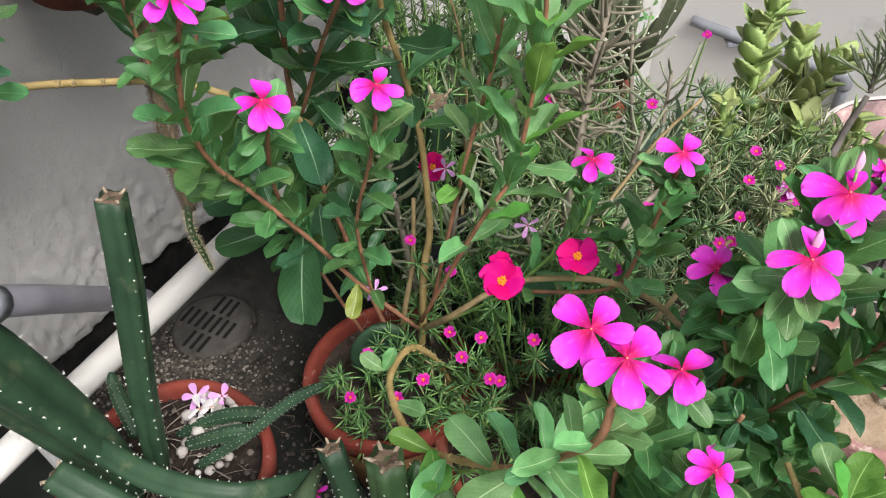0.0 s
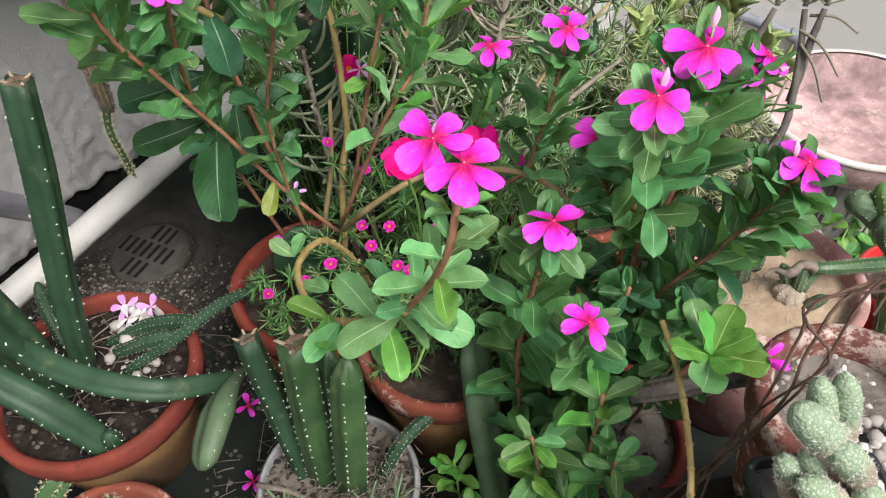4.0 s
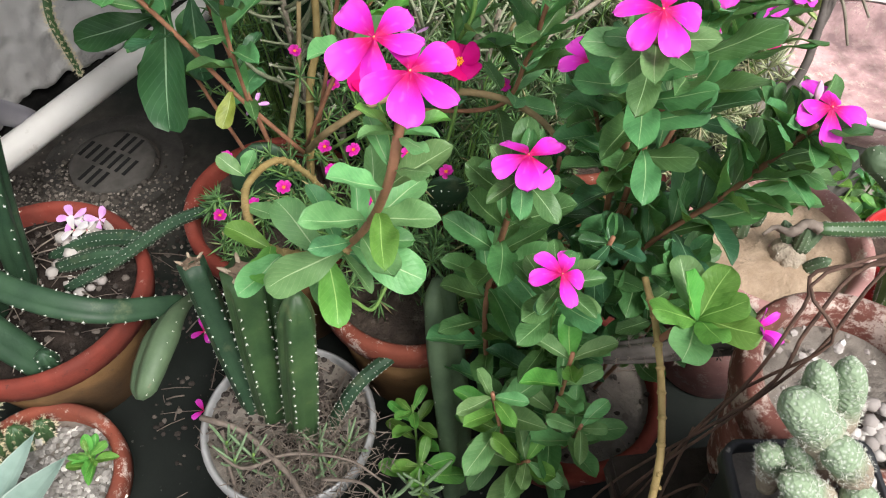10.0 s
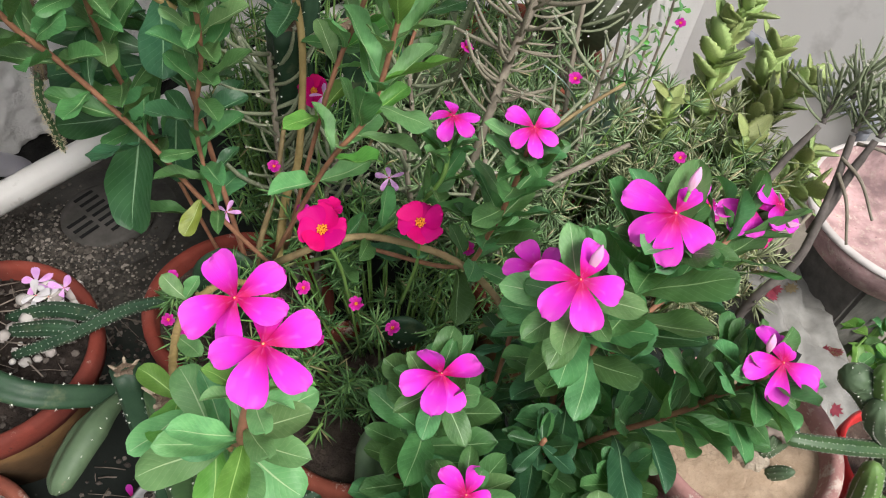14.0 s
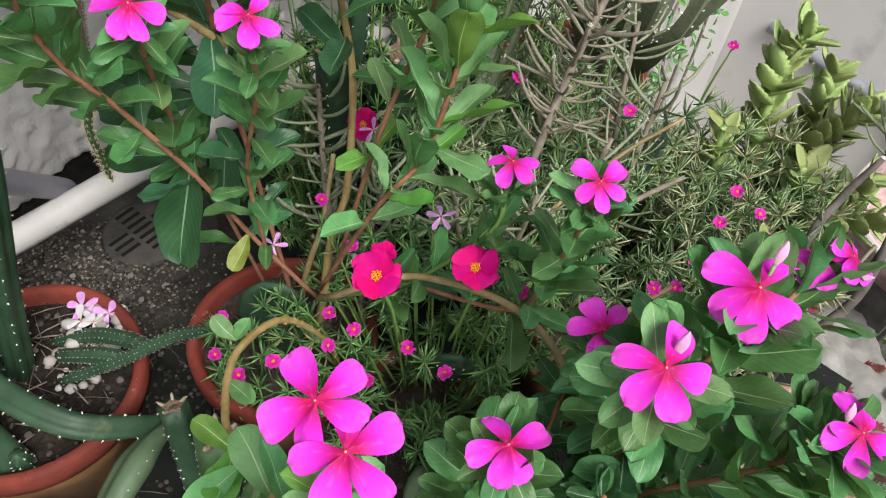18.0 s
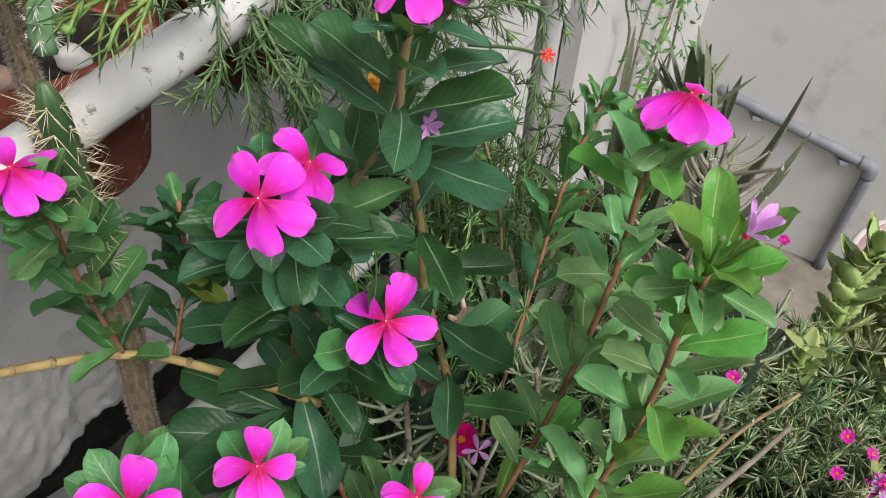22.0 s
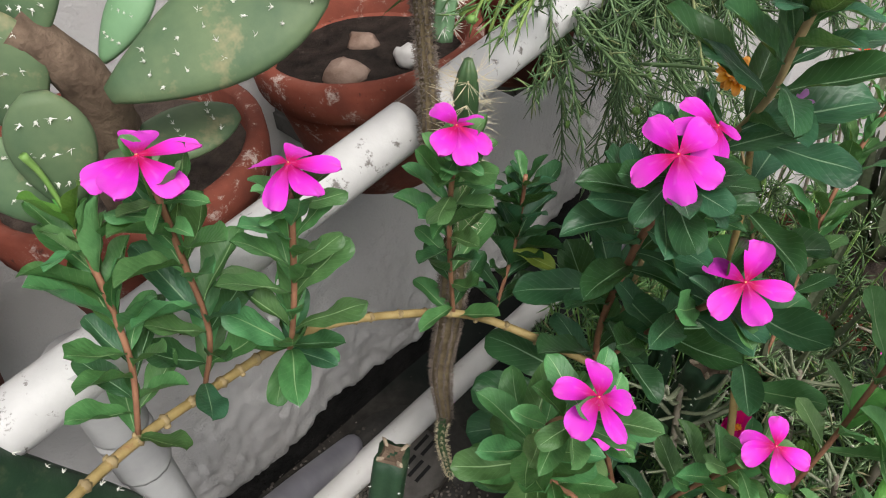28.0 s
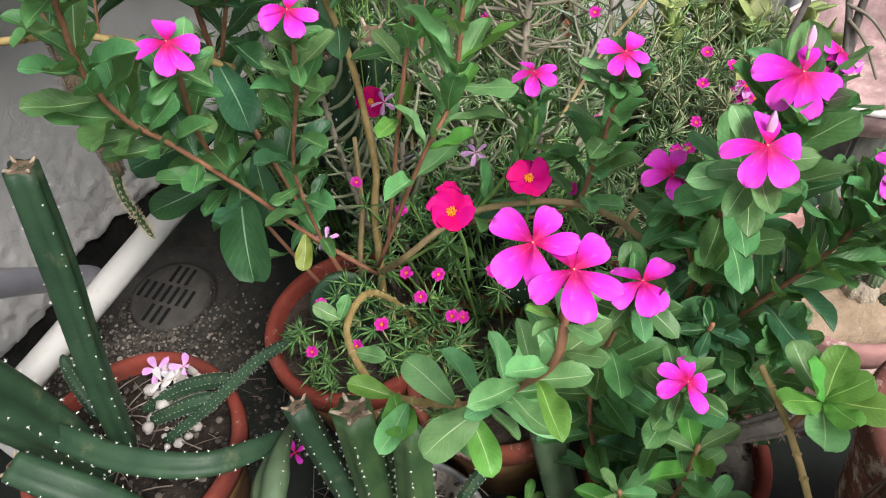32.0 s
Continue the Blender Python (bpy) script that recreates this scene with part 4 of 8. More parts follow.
pot_back = pot("terracotta_pot", (0.20, 0.56), 0.095, 0.20, 0.0, TERRA_MOSS, TERRA_OLD, SOIL, "terracotta pot under a dense succulent thicket", group=GP)
pot_back2 = pot("plastic_pot", (-0.045, 0.66), 0.075, 0.25, 0.0, BLACK_PLASTIC, BLACK_PLASTIC, SOIL, "black plastic pot with cut cactus stumps", wall=0.004)
pot_back3 = pot("terracotta_pot", (0.33, 0.68), 0.085, 0.20, 0.0, TERRA, TERRA_OLD, SOIL, "terracotta pot with leafy succulents", group=GP)
pot_aloe = pot("terracotta_pot", (0.14, 0.93), 0.10, 0.19, 0.0, TERRA, TERRA_OLD, SOIL, "terracotta pot with a spotted aloe", group=GP)
pot_black = pot("plastic_pot", (-0.475, 0.275), 0.058, 0.125, 0.0, BLACK_PLASTIC, BLACK_PLASTIC, SOIL, "empty black plastic pot with dark soil beside the cacti", wall=0.004)
GS = "pots on the wall shelf"
pot_a = pot("terracotta_pot", w3(0.195, -0.630, 0), 0.090, 0.632, 0.514, TERRA_OLD, TERRA_OLD, SOIL, "red terracotta bowl holding a prickly pear on the shelf", group=GS)
pot_b = pot("terracotta_pot", w3(0.392, -0.622, 0), 0.088, 0.630, 0.514, TERRA_OLD, TERRA_OLD, BLACK_SOIL, "terracotta pot with black soil and a pale stone", group=GS, soil_drop=0.03)
pot_t = pot("terracotta_pot", w3(0.020, -0.640, 0), 0.068, 0.640, 0.514, TERRA_OLD, TERRA, SOIL, "tall lime-stained terracotta pot", group=GS, taper=0.8)
pot_h = pot("terracotta_pot", w3(0.57, -0.625, 0), 0.070, 0.630, 0.514, TERRA, TERRA, SOIL, "terracotta pot under trailing foliage", group=GS)


# ---- periwinkle plants ----
v1 = thing("periwinkle_plant", (-0.07, 0.45, 0.165), "tall periwinkle with glossy leaves and magenta flowers in a terracotta pot", "periwinkle")
line = branch(v1, [(-0.053, 0.442, 0.253), (-0.099, 0.437, 0.325), (-0.129, 0.429, 0.39), (-0.158, 0.407, 0.467), (-0.17, 0.39, 0.506), (-0.172, 0.375, 0.553), (-0.159, 0.361, 0.605), (-0.143, 0.345, 0.640)], 0.0034, 0.0018, 8, 0.052, 0.50, 0.98, "mid", STEM_RED, 66)
flower(v1, (-0.142, 0.342, 0.656), (0.26, -0.16, 0.93), 0.0190, turns=(44, 131, 196, 269, 329))
branch(v1, [(-0.110, 0.47, 0.20), (-0.15, 0.48, 0.32), (-0.157, 0.455, 0.43), (-0.136, 0.416, 0.525)], 0.0030, 0.0020, 6, 0.058, 0.35, 0.95, "mid")
flower(v1, (-0.135, 0.414, 0.542), (0.27, -0.32, 0.91), 0.0230, turns=(49, 147, 219, 260, 320))
branch(v1, [(-0.090, 0.440, 0.300), (-0.092, 0.434, 0.40), (-0.070, 0.419, 0.484), (-0.056, 0.397, 0.548)], 0.0026, 0.0018, 8, 0.043, 0.18, 0.95, "mid")
flower(v1, (-0.055, 0.394, 0.564), (0.18, -0.38, 0.91), 0.0180, turns=(28, 123, 158, 238, 292))
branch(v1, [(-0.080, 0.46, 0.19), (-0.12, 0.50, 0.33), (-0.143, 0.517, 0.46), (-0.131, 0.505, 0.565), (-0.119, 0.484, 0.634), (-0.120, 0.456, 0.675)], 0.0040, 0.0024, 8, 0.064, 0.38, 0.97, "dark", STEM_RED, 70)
flower(v1, (-0.120, 0.448, 0.691), (-0.05, -0.5, 0.85), 0.0240, turns=(72, 156, 225, 284, 358))
flower(v1, (-0.104, 0.467, 0.694), (0.5, -0.25, 0.9), 0.0220, droop=0.15, turns=(84, 150, 225, 285, 350))
branch(v1, [(-0.130, 0.515, 0.50), (-0.112, 0.528, 0.60), (-0.078, 0.520, 0.67), (-0.072, 0.512, 0.71), (-0.067, 0.511, 0.738)], 0.0030, 0.0022, 5, 0.060, 0.35, 0.98, "dark", STEM_TAN, 68)
flower(v1, (-0.066, 0.511, 0.753), (-0.05, 0.05, 1), 0.0240, droop=0.12, turns=(20, 100, 165, 235, 310))
flower(v1, (-0.040, 0.535, 0.748), (0.2, -0.1, 1), 0.0175)
bud(v1, (-0.052, 0.515, 0.742), (0.35, 0.1, 1), 0.014)
branch(v1, [(-0.140, 0.515, 0.45), (-0.105, 0.488, 0.535), (-0.078, 0.462, 0.592)], 0.0028, 0.0020, 3, 0.056, 0.35, 0.93, "dark", STEM_RED, 72, 3)
flower(v1, (-0.075, 0.458, 0.608), (-0.04, -0.46, 0.88), 0.0250, turns=(18, 96, 176, 245, 302))
branch(v1, [(-0.05, 0.445, 0.26), (0.004, 0.428, 0.399), (0.033, 0.434, 0.449), (0.046, 0.444, 0.506), (0.054, 0.447, 0.571), (0.05, 0.44, 0.644), (0.046, 0.430, 0.685)], 0.0032, 0.0018, 12, 0.052, 0.26, 0.99, "pale", STEM_RED, 56)
for k in range(4):
    w = k * 1.6
    leaf(v1, (0.046, 0.430, 0.685), (0.6 * math.cos(w), 0.6 * math.sin(w), 1.0), (-math.cos(w), -math.sin(w), 0.4), 0.040, "fresh")
for k in range(3):
    tube("bud_tube", [(0.046, 0.430, 0.690), (0.044 + 0.006 * k, 0.426, 0.706), (0.038 + 0.006 * k, 0.414, 0.720)], [0.0011, 0.0009, 0.0014], STEM_GREEN, v1, 6)
wilted = flower(v1, (0.042, 0.408, 0.728), (0.1, -0.2, 1), 0.0135, "lilac", droop=-3.2, name="wilted_flower", squeeze=0.45)
branch(v1, [(-0.04, 0.45, 0.27), (-0.002, 0.463, 0.44), (0.023, 0.488, 0.521), (0.035, 0.499, 0.603), (0.035, 0.498, 0.666), (0.038, 0.485, 0.708)], 0.0030, 0.0017, 10, 0.046, 0.30, 0.99, "pale", STEM_RED, 56)
flower(v1, (0.038, 0.482, 0.726), (-0.05, 0.0, 1.0), 0.0235, turns=(15, 100, 164, 210, 262))
branch(v1, [(0.0, 0.62, 0.26), (0.029, 0.70, 0.38), (0.044, 0.735, 0.456), (0.068, 0.76, 0.535)], 0.0030, 0.0022, 9, 0.048, 0.30, 0.99, "mid", STEM_RED, 55)
branch(v1, [(-0.03, 0.45, 0.25), (0.03, 0.42, 0.33), (0.085, 0.414, 0.413), (0.091, 0.423, 0.455)], 0.0026, 0.0018, 5, 0.042, 0.42, 0.97, "mid", STEM_GREEN, 58)
flower(v1, (0.091, 0.423, 0.473), (0.06, -0.21, 0.98), 0.0185, turns=(57, 128, 207, 270, 328))
branch(v1, [(0.035, 0.42, 0.33), (0.110, 0.395, 0.359), (0.128, 0.390, 0.409), (0.136, 0.386, 0.459), (0.139, 0.381, 0.498)], 0.0028, 0.0018, 7, 0.047, 0.42, 0.97, "mid", STEM_RED, 60)
flower(v1, (0.139, 0.379, 0.513), (0.16, -0.44, 0.88), 0.0175, turns=(106, 179, 238, 293, 357))
# bare woody stems
tube("woody_stem", [(-0.060, 0.452, 0.16), (-0.050, 0.452, 0.24), (-0.044, 0.47, 0.31), (-0.037, 0.491, 0.343), (-0.041, 0.527, 0.422), (-0.052, 0.542, 0.476), (-0.064, 0.550, 0.528), (-0.066, 0.553, 0.575), (-0.072, 0.545, 0.625), (-0.078, 0.532, 0.665)], [0.0042, 0.0032, 0.0025, 0.0020], STEM_YELLOW, v1, 8, "bare tan woody stem", wobble=0.06)
tube("woody_stem", [(-0.075, 0.45, 0.16), (-0.068, 0.455, 0.25), (-0.055, 0.475, 0.31), (-0.05, 0.50, 0.37)], [0.00311, 0.00266, 0.00192], STEM_TAN, v1, 8, wobble=0.06)
tube("woody_stem", [(-0.045, 0.43, 0.27), (-0.018, 0.400, 0.324), (0.016, 0.407, 0.346), (0.047, 0.407, 0.360), (0.1, 0.389, 0.377), (0.135, 0.364, 0.382), (0.158, 0.334, 0.376)], [0.00311, 0.00281, 0.00266, 0.00222], STEM_TAN, v1, 8, "arched tan woody stem", wobble=0.05)
tube("woody_stem", [(-0.01, 0.60, 0.22), (0.0, 0.70, 0.30), (0.0, 0.743, 0.332), (-0.007, 0.788, 0.381), (-0.030, 0.83, 0.44)], [0.00222, 0.00192, 0.00133], STEM_TAN, v1, 7, wobble=0.05)
for s in ((0, 0.70, 0.30), (-0.005, 0.77, 0.36), (-0.02, 0.81, 0.41)):
    for k in range(4):
        d = rand_dir(0.3)
        leaf(v1, s, d, vec(0, 0, 1), 0.024, "mid")
for k in range(14):
    q = k / 13
    at = vec(-0.041, 0.527, 0.43).lerp(vec(-0.072, 0.545, 0.63), q)
    w = k * 2.4
    leaf(v1, at, (math.cos(w), math.sin(w) - 0.25, 0.25), (0, -0.25, 1), random.uniform(0.050, 0.064), "dark" if k % 3 else "mid")
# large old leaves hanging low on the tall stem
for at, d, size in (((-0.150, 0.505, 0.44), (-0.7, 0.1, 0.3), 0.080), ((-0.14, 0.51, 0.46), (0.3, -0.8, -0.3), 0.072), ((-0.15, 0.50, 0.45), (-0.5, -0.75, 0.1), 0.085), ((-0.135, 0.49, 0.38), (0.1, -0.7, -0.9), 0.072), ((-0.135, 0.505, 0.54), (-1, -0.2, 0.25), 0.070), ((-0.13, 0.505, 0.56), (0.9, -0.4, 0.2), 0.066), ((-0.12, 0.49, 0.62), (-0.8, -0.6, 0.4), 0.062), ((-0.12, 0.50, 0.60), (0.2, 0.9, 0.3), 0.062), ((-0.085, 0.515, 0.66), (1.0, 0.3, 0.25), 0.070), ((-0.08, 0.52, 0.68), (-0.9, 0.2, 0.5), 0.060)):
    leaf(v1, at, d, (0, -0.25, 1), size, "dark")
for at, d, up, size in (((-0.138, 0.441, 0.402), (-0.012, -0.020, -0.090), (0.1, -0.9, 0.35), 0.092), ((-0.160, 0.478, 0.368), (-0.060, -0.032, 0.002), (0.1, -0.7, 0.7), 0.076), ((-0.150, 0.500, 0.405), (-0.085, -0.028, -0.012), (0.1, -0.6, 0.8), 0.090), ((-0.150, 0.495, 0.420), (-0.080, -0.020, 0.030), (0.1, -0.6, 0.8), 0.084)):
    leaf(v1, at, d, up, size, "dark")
leaf(v1, (-0.100, 0.437, 0.330), (-0.2, -0.9, -0.5), (0, -0.3, 1), 0.034, "yellow")

# side shoots by the rail, on a long pale branch
v1b = thing("periwinkle_plant", (-0.18, 0.49, 0.40), "periwinkle side shoots on a long tan branch by the white rail", "periwinkle")
tube("long_branch", [(-0.128, 0.505, 0.452), (-0.165, 0.502, 0.476), (-0.225, 0.500, 0.502), (-0.272, 0.479, 0.519), (-0.315, 0.435, 0.545), (-0.345, 0.370, 0.565), (-0.357, 0.320, 0.585), (-0.362, 0.270, 0.600), (-0.372, 0.20, 0.60)], [0.0030, 0.0029, 0.0028, 0.0026], STEM_YELLOW, v1b, 8, "long tan branch", wobble=0.06)
nodes(v1b, [(-0.128, 0.505, 0.452), (-0.165, 0.502, 0.476), (-0.225, 0.500, 0.502), (-0.272, 0.479, 0.519), (-0.315, 0.435, 0.545), (-0.345, 0.370, 0.565), (-0.357, 0.320, 0.585), (-0.362, 0.270, 0.600), (-0.372, 0.20, 0.60)], 0.0029, 0.014, STEM_TAN)
branch(v1b, [(-0.356, 0.330, 0.583), (-0.350, 0.342, 0.625), (-0.354, 0.352, 0.660), (-0.362, 0.362, 0.690)], 0.0024, 0.0018, 8, 0.043, 0.06, 0.98, "mid", STEM_RED, 56)
for k in range(3):
    leaf(v1b, (-0.362, 0.362, 0.690), (0.4 * math.cos(k * 2.1), 0.4 * math.sin(k * 2.1), 1), (-math.cos(k * 2.1), -math.sin(k * 2.1), 0.3), 0.030, "fresh")
tube("bud_tube", [(-0.362, 0.362, 0.692), (-0.366, 0.364, 0.715), (-0.368, 0.362, 0.728)], [0.001, 0.0012, 0.0018], STEM_GREEN, v1b, 6)
branch(v1b, [(-0.345, 0.370, 0.567), (-0.326, 0.370, 0.62), (-0.323, 0.370, 0.675), (-0.319, 0.367, 0.715)], 0.0023, 0.0017, 7, 0.043, 0.18, 0.95, "mid", STEM_RED, 54)
flower(v1b, (-0.319, 0.365, 0.731), (0.08, 0.0, 1.0), 0.0235, turns=(69, 180, 227, 292, 354))
branch(v1b, [(-0.322, 0.420, 0.550), (-0.294, 0.385, 0.600), (-0.286, 0.391, 0.640), (-0.277, 0.394, 0.695)], 0.0023, 0.0017, 8, 0.043, 0.16, 0.95, "mid", STEM_RED, 54)
flower(v1b, (-0.274, 0.393, 0.711), (0.12, -0.05, 1.0), 0.0215, turns=(47, 123, 212, 272, 325))
branch(v1b, [(-0.240, 0.497, 0.503), (-0.236, 0.485, 0.58), (-0.230, 0.478, 0.635), (-0.221, 0.461, 0.672)], 0.0024, 0.0017, 10, 0.041, 0.06, 0.95, "mid", STEM_RED, 58)
flower(v1b, (-0.220, 0.458, 0.689), (0.15, 0.0, 1.0), 0.0222, turns=(22, 80, 210, 255, 315))
branch(v1b, [(-0.215, 0.505, 0.495), (-0.203, 0.530, 0.55), (-0.198, 0.536, 0.60)], 0.0022, 0.0015, 8, 0.042, 0.2, 0.98, "dark", STEM_RED, 58)
leaf(v1b, (-0.205, 0.525, 0.545), (0.9, -0.4, 0.1), (0, -0.3, 1), 0.034, "yellow")
flower(v1b, (-0.300, 0.400, 0.615), (0.2, -0.6, 0.6), 0.016, "white", droop=-1.4, name="faded_flower", squeeze=0.6)

# plant in the big right pot
v2 = thing("periwinkle_plant", (0.14, 0.27, 0.11), "bushy periwinkle with many magenta flowers in a red pot", "periwinkle")
branch(v2, [(0.127, 0.255, 0.105), (0.111, 0.275, 0.218), (0.108, 0.277, 0.294), (0.113, 0.262, 0.394), (0.115, 0.244, 0.455)], 0.0036, 0.0022, 11, 0.056, 0.06, 0.97, "mid", STEM_RED, 66)
flower(v2, (0.116, 0.241, 0.470), (0.14, 0.06, 0.98), 0.0225, turns=(69, 157, 219, 273, 345))
branch(v2, [(0.130, 0.256, 0.11), (0.147, 0.252, 0.195), (0.150, 0.244, 0.276), (0.145, 0.231, 0.343), (0.141, 0.214, 0.396)], 0.0028, 0.0016, 8, 0.050, 0.12, 0.97, "mid", STEM_GREEN, 68)
flower(v2, (0.140, 0.210, 0.410), (0.23, -0.19, 0.95), 0.0198, turns=(23, 96, 145, 239, 315))
branch(v2, [(0.21, 0.32, 0.11), (0.205, 0.335, 0.22), (0.194, 0.333, 0.329), (0.187, 0.311, 0.414), (0.175, 0.280, 0.492), (0.164, 0.247, 0.542)], 0.0040, 0.0024, 13, 0.054, 0.08, 0.97, "mid", STEM_RED, 64)
flower(v2, (0.162, 0.242, 0.558), (0.0, -0.35, 0.93), 0.0222, turns=(20, 120, 180, 239, 307))
branch(v2, [(0.192, 0.325, 0.345), (0.173, 0.325, 0.403), (0.158, 0.319, 0.450)], 0.0024, 0.0016, 4, 0.046, 0.3, 0.95, "mid", STEM_RED, 62)
flower(v2, (0.156, 0.318, 0.467), (0.0, -0.35, 0.93), 0.0200, turns=(10, 74, 132, 210, 273))
branch(v2, [(0.205, 0.335, 0.24), (0.200, 0.315, 0.402), (0.206, 0.308, 0.467), (0.207, 0.304, 0.508), (0.204, 0.299, 0.533)], 0.0034, 0.0022, 8, 0.058, 0.25, 0.97, "mid", STEM_RED, 66)
flower(v2, (0.203, 0.297, 0.549), (0.0, -0.4, 0.9), 0.0250, turns=(11, 110, 166, 217, 275))
branch(v2, [(0.205, 0.33, 0.30), (0.230, 0.348, 0.396), (0.255, 0.372, 0.419), (0.273, 0.392, 0.440), (0.280, 0.404, 0.448)], 0.0028, 0.0020, 6, 0.056, 0.3, 0.95, "mid", STEM_RED, 66)
flower(v2, (0.283, 0.408, 0.460), (-0.1, -0.3, 1), 0.0225, turns=(15, 143, 189, 233, 330))
flower(v2, (0.300, 0.412, 0.462), (0.55, -0.25, 1), 0.020)
branch(v2, [(0.205, 0.325, 0.20), (0.222, 0.306, 0.310), (0.256, 0.299, 0.376), (0.275, 0.298, 0.416), (0.287, 0.295, 0.446)], 0.0034, 0.0020, 13, 0.060, 0.2, 0.97, "mid", STEM_RED, 66)
flower(v2, (0.289, 0.294, 0.461), (0.12, -0.45, 0.88), 0.0235, turns=(8, 62, 147, 219, 291))
for k, (at, top) in enumerate((((0.18, 0.30, 0.11), (0.185, 0.275, 0.36)), ((0.22, 0.29, 0.11), (0.238, 0.270, 0.34)), ((0.17, 0.33, 0.11), (0.155, 0.345, 0.36)), ((0.15, 0.29, 0.11), (0.135, 0.315, 0.33)), ((0.20, 0.33, 0.11), (0.215, 0.365, 0.36)), ((0.19, 0.29, 0.11), (0.165, 0.255, 0.28)), ((0.23, 0.31, 0.11), (0.262, 0.325, 0.34)))):
    mid = Vector(at).lerp(Vector(top), 0.5) + vec(0.012 * math.sin(k * 2), 0.010 * math.cos(k), 0)
    branch(v2, [at, mid, top], 0.0028, 0.0018, 8 if at[0] < 0.2 else 5, 0.052, 0.25 if at[0] < 0.2 else 0.58, 0.98, "mid" if k % 2 else "dark", STEM_RED, 64)
for k, (at, top) in enumerate((((0.135, 0.235, 0.11), (0.112, 0.205, 0.27)), ((0.170, 0.228, 0.11), (0.176, 0.192, 0.25)), ((0.150, 0.222, 0.11), (0.144, 0.184, 0.20)), ((0.160, 0.235, 0.11), (0.158, 0.205, 0.33)))):
    mid = Vector(at).lerp(Vector(top), 0.5) + vec(0.006 * math.sin(k * 2.3), -0.004, 0)
    branch(v2, [at, mid, top], 0.0026, 0.0016, 3, 0.054, 0.25, 0.98, "pale", STEM_RED, 68, 2)
for at, face in (((0.166, 0.250, 0.556), (0.15, 0.3, 1)), ((0.207, 0.305, 0.556), (0.1, 0.35, 1)), ((0.303, 0.405, 0.452), (0.9, -0.1, 0.35)), ((0.281, 0.298, 0.462), (-0.1, 0.35, 1))):
    bud(v2, at, face, 0.012)

# shoot with the twin flowers over the cacti
v3 = thing("periwinkle_plant", (-0.075, 0.36, 0.17), "pale-leaved periwinkle shoot with paired magenta flowers arching over cacti", "periwinkle")
tube("knobbly_stem", [(-0.020, 0.410, 0.16), (-0.030, 0.405, 0.24), (-0.052, 0.375, 0.315), (-0.066, 0.325, 0.342), (-0.051, 0.274, 0.358), (-0.03, 0.246, 0.374), (0.01, 0.210, 0.42), (0.027, 0.195, 0.449)], [0.0022, 0.0028, 0.0026, 0.0021], STEM_YELLOW, v3, 8, "knobbly pinkish stem", wobble=0.10)
nodes(v3, [(-0.020, 0.410, 0.16), (-0.030, 0.405, 0.24), (-0.052, 0.375, 0.315), (-0.066, 0.325, 0.342), (-0.051, 0.274, 0.358), (-0.03, 0.246, 0.374), (0.01, 0.210, 0.42), (0.027, 0.195, 0.449)], 0.0025, 0.010, STEM_YELLOW)
branch(v3, [(0.010, 0.210, 0.42), (0.028, 0.194, 0.452), (0.042, 0.180, 0.489), (0.053, 0.164, 0.535), (0.058, 0.172, 0.562)], 0.0028, 0.0022, 5, 0.036, 0.10, 0.92, "pale", STEM_RED, 76, 4)
for k, (at, d, s) in enumerate((((-0.02, 0.235, 0.385), (-0.5, -0.8, 0.15), 0.040), ((-0.03, 0.246, 0.375), (-0.9, 0.2, 0.5), 0.034), ((0.0, 0.22, 0.41), (0.5, -0.9, -0.1), 0.042), ((0.01, 0.21, 0.42), (-0.6, 0.5, 0.5), 0.042), ((0.025, 0.197, 0.445), (-0.8, -0.6, 0.1), 0.046), ((0.028, 0.194, 0.452), (0.9, -0.4, 0.0), 0.044), ((0.015, 0.205, 0.43), (0.2, -1.0, -0.3), 0.042), ((0.035, 0.188, 0.47), (0.7, 0.6, 0.3), 0.042), ((-0.07, 0.335, 0.34), (-0.6, 0.1, 0.8), 0.026), ((-0.07, 0.335, 0.34), (0.3, 0.2, 0.9), 0.024), ((-0.06, 0.30, 0.35), (0.7, -0.5, 0.3), 0.030), ((-0.03, 0.246, 0.378), (0.1, -0.9, 0.3), 0.040))):
    leaf(v3, at, d, (0, -0.3, 1), s * 0.98, "fresh" if k % 5 == 1 else "pale", 1.28)
flower(v3, (0.061, 0.175, 0.578), (-0.05, -0.35, 0.93), 0.0205, turns=(53, 149, 215, 273, 348))
flower(v3, (0.048, 0.187, 0.582), (-0.15, -0.35, 0.93), 0.0190, turns=(1, 80, 165, 216, 298))

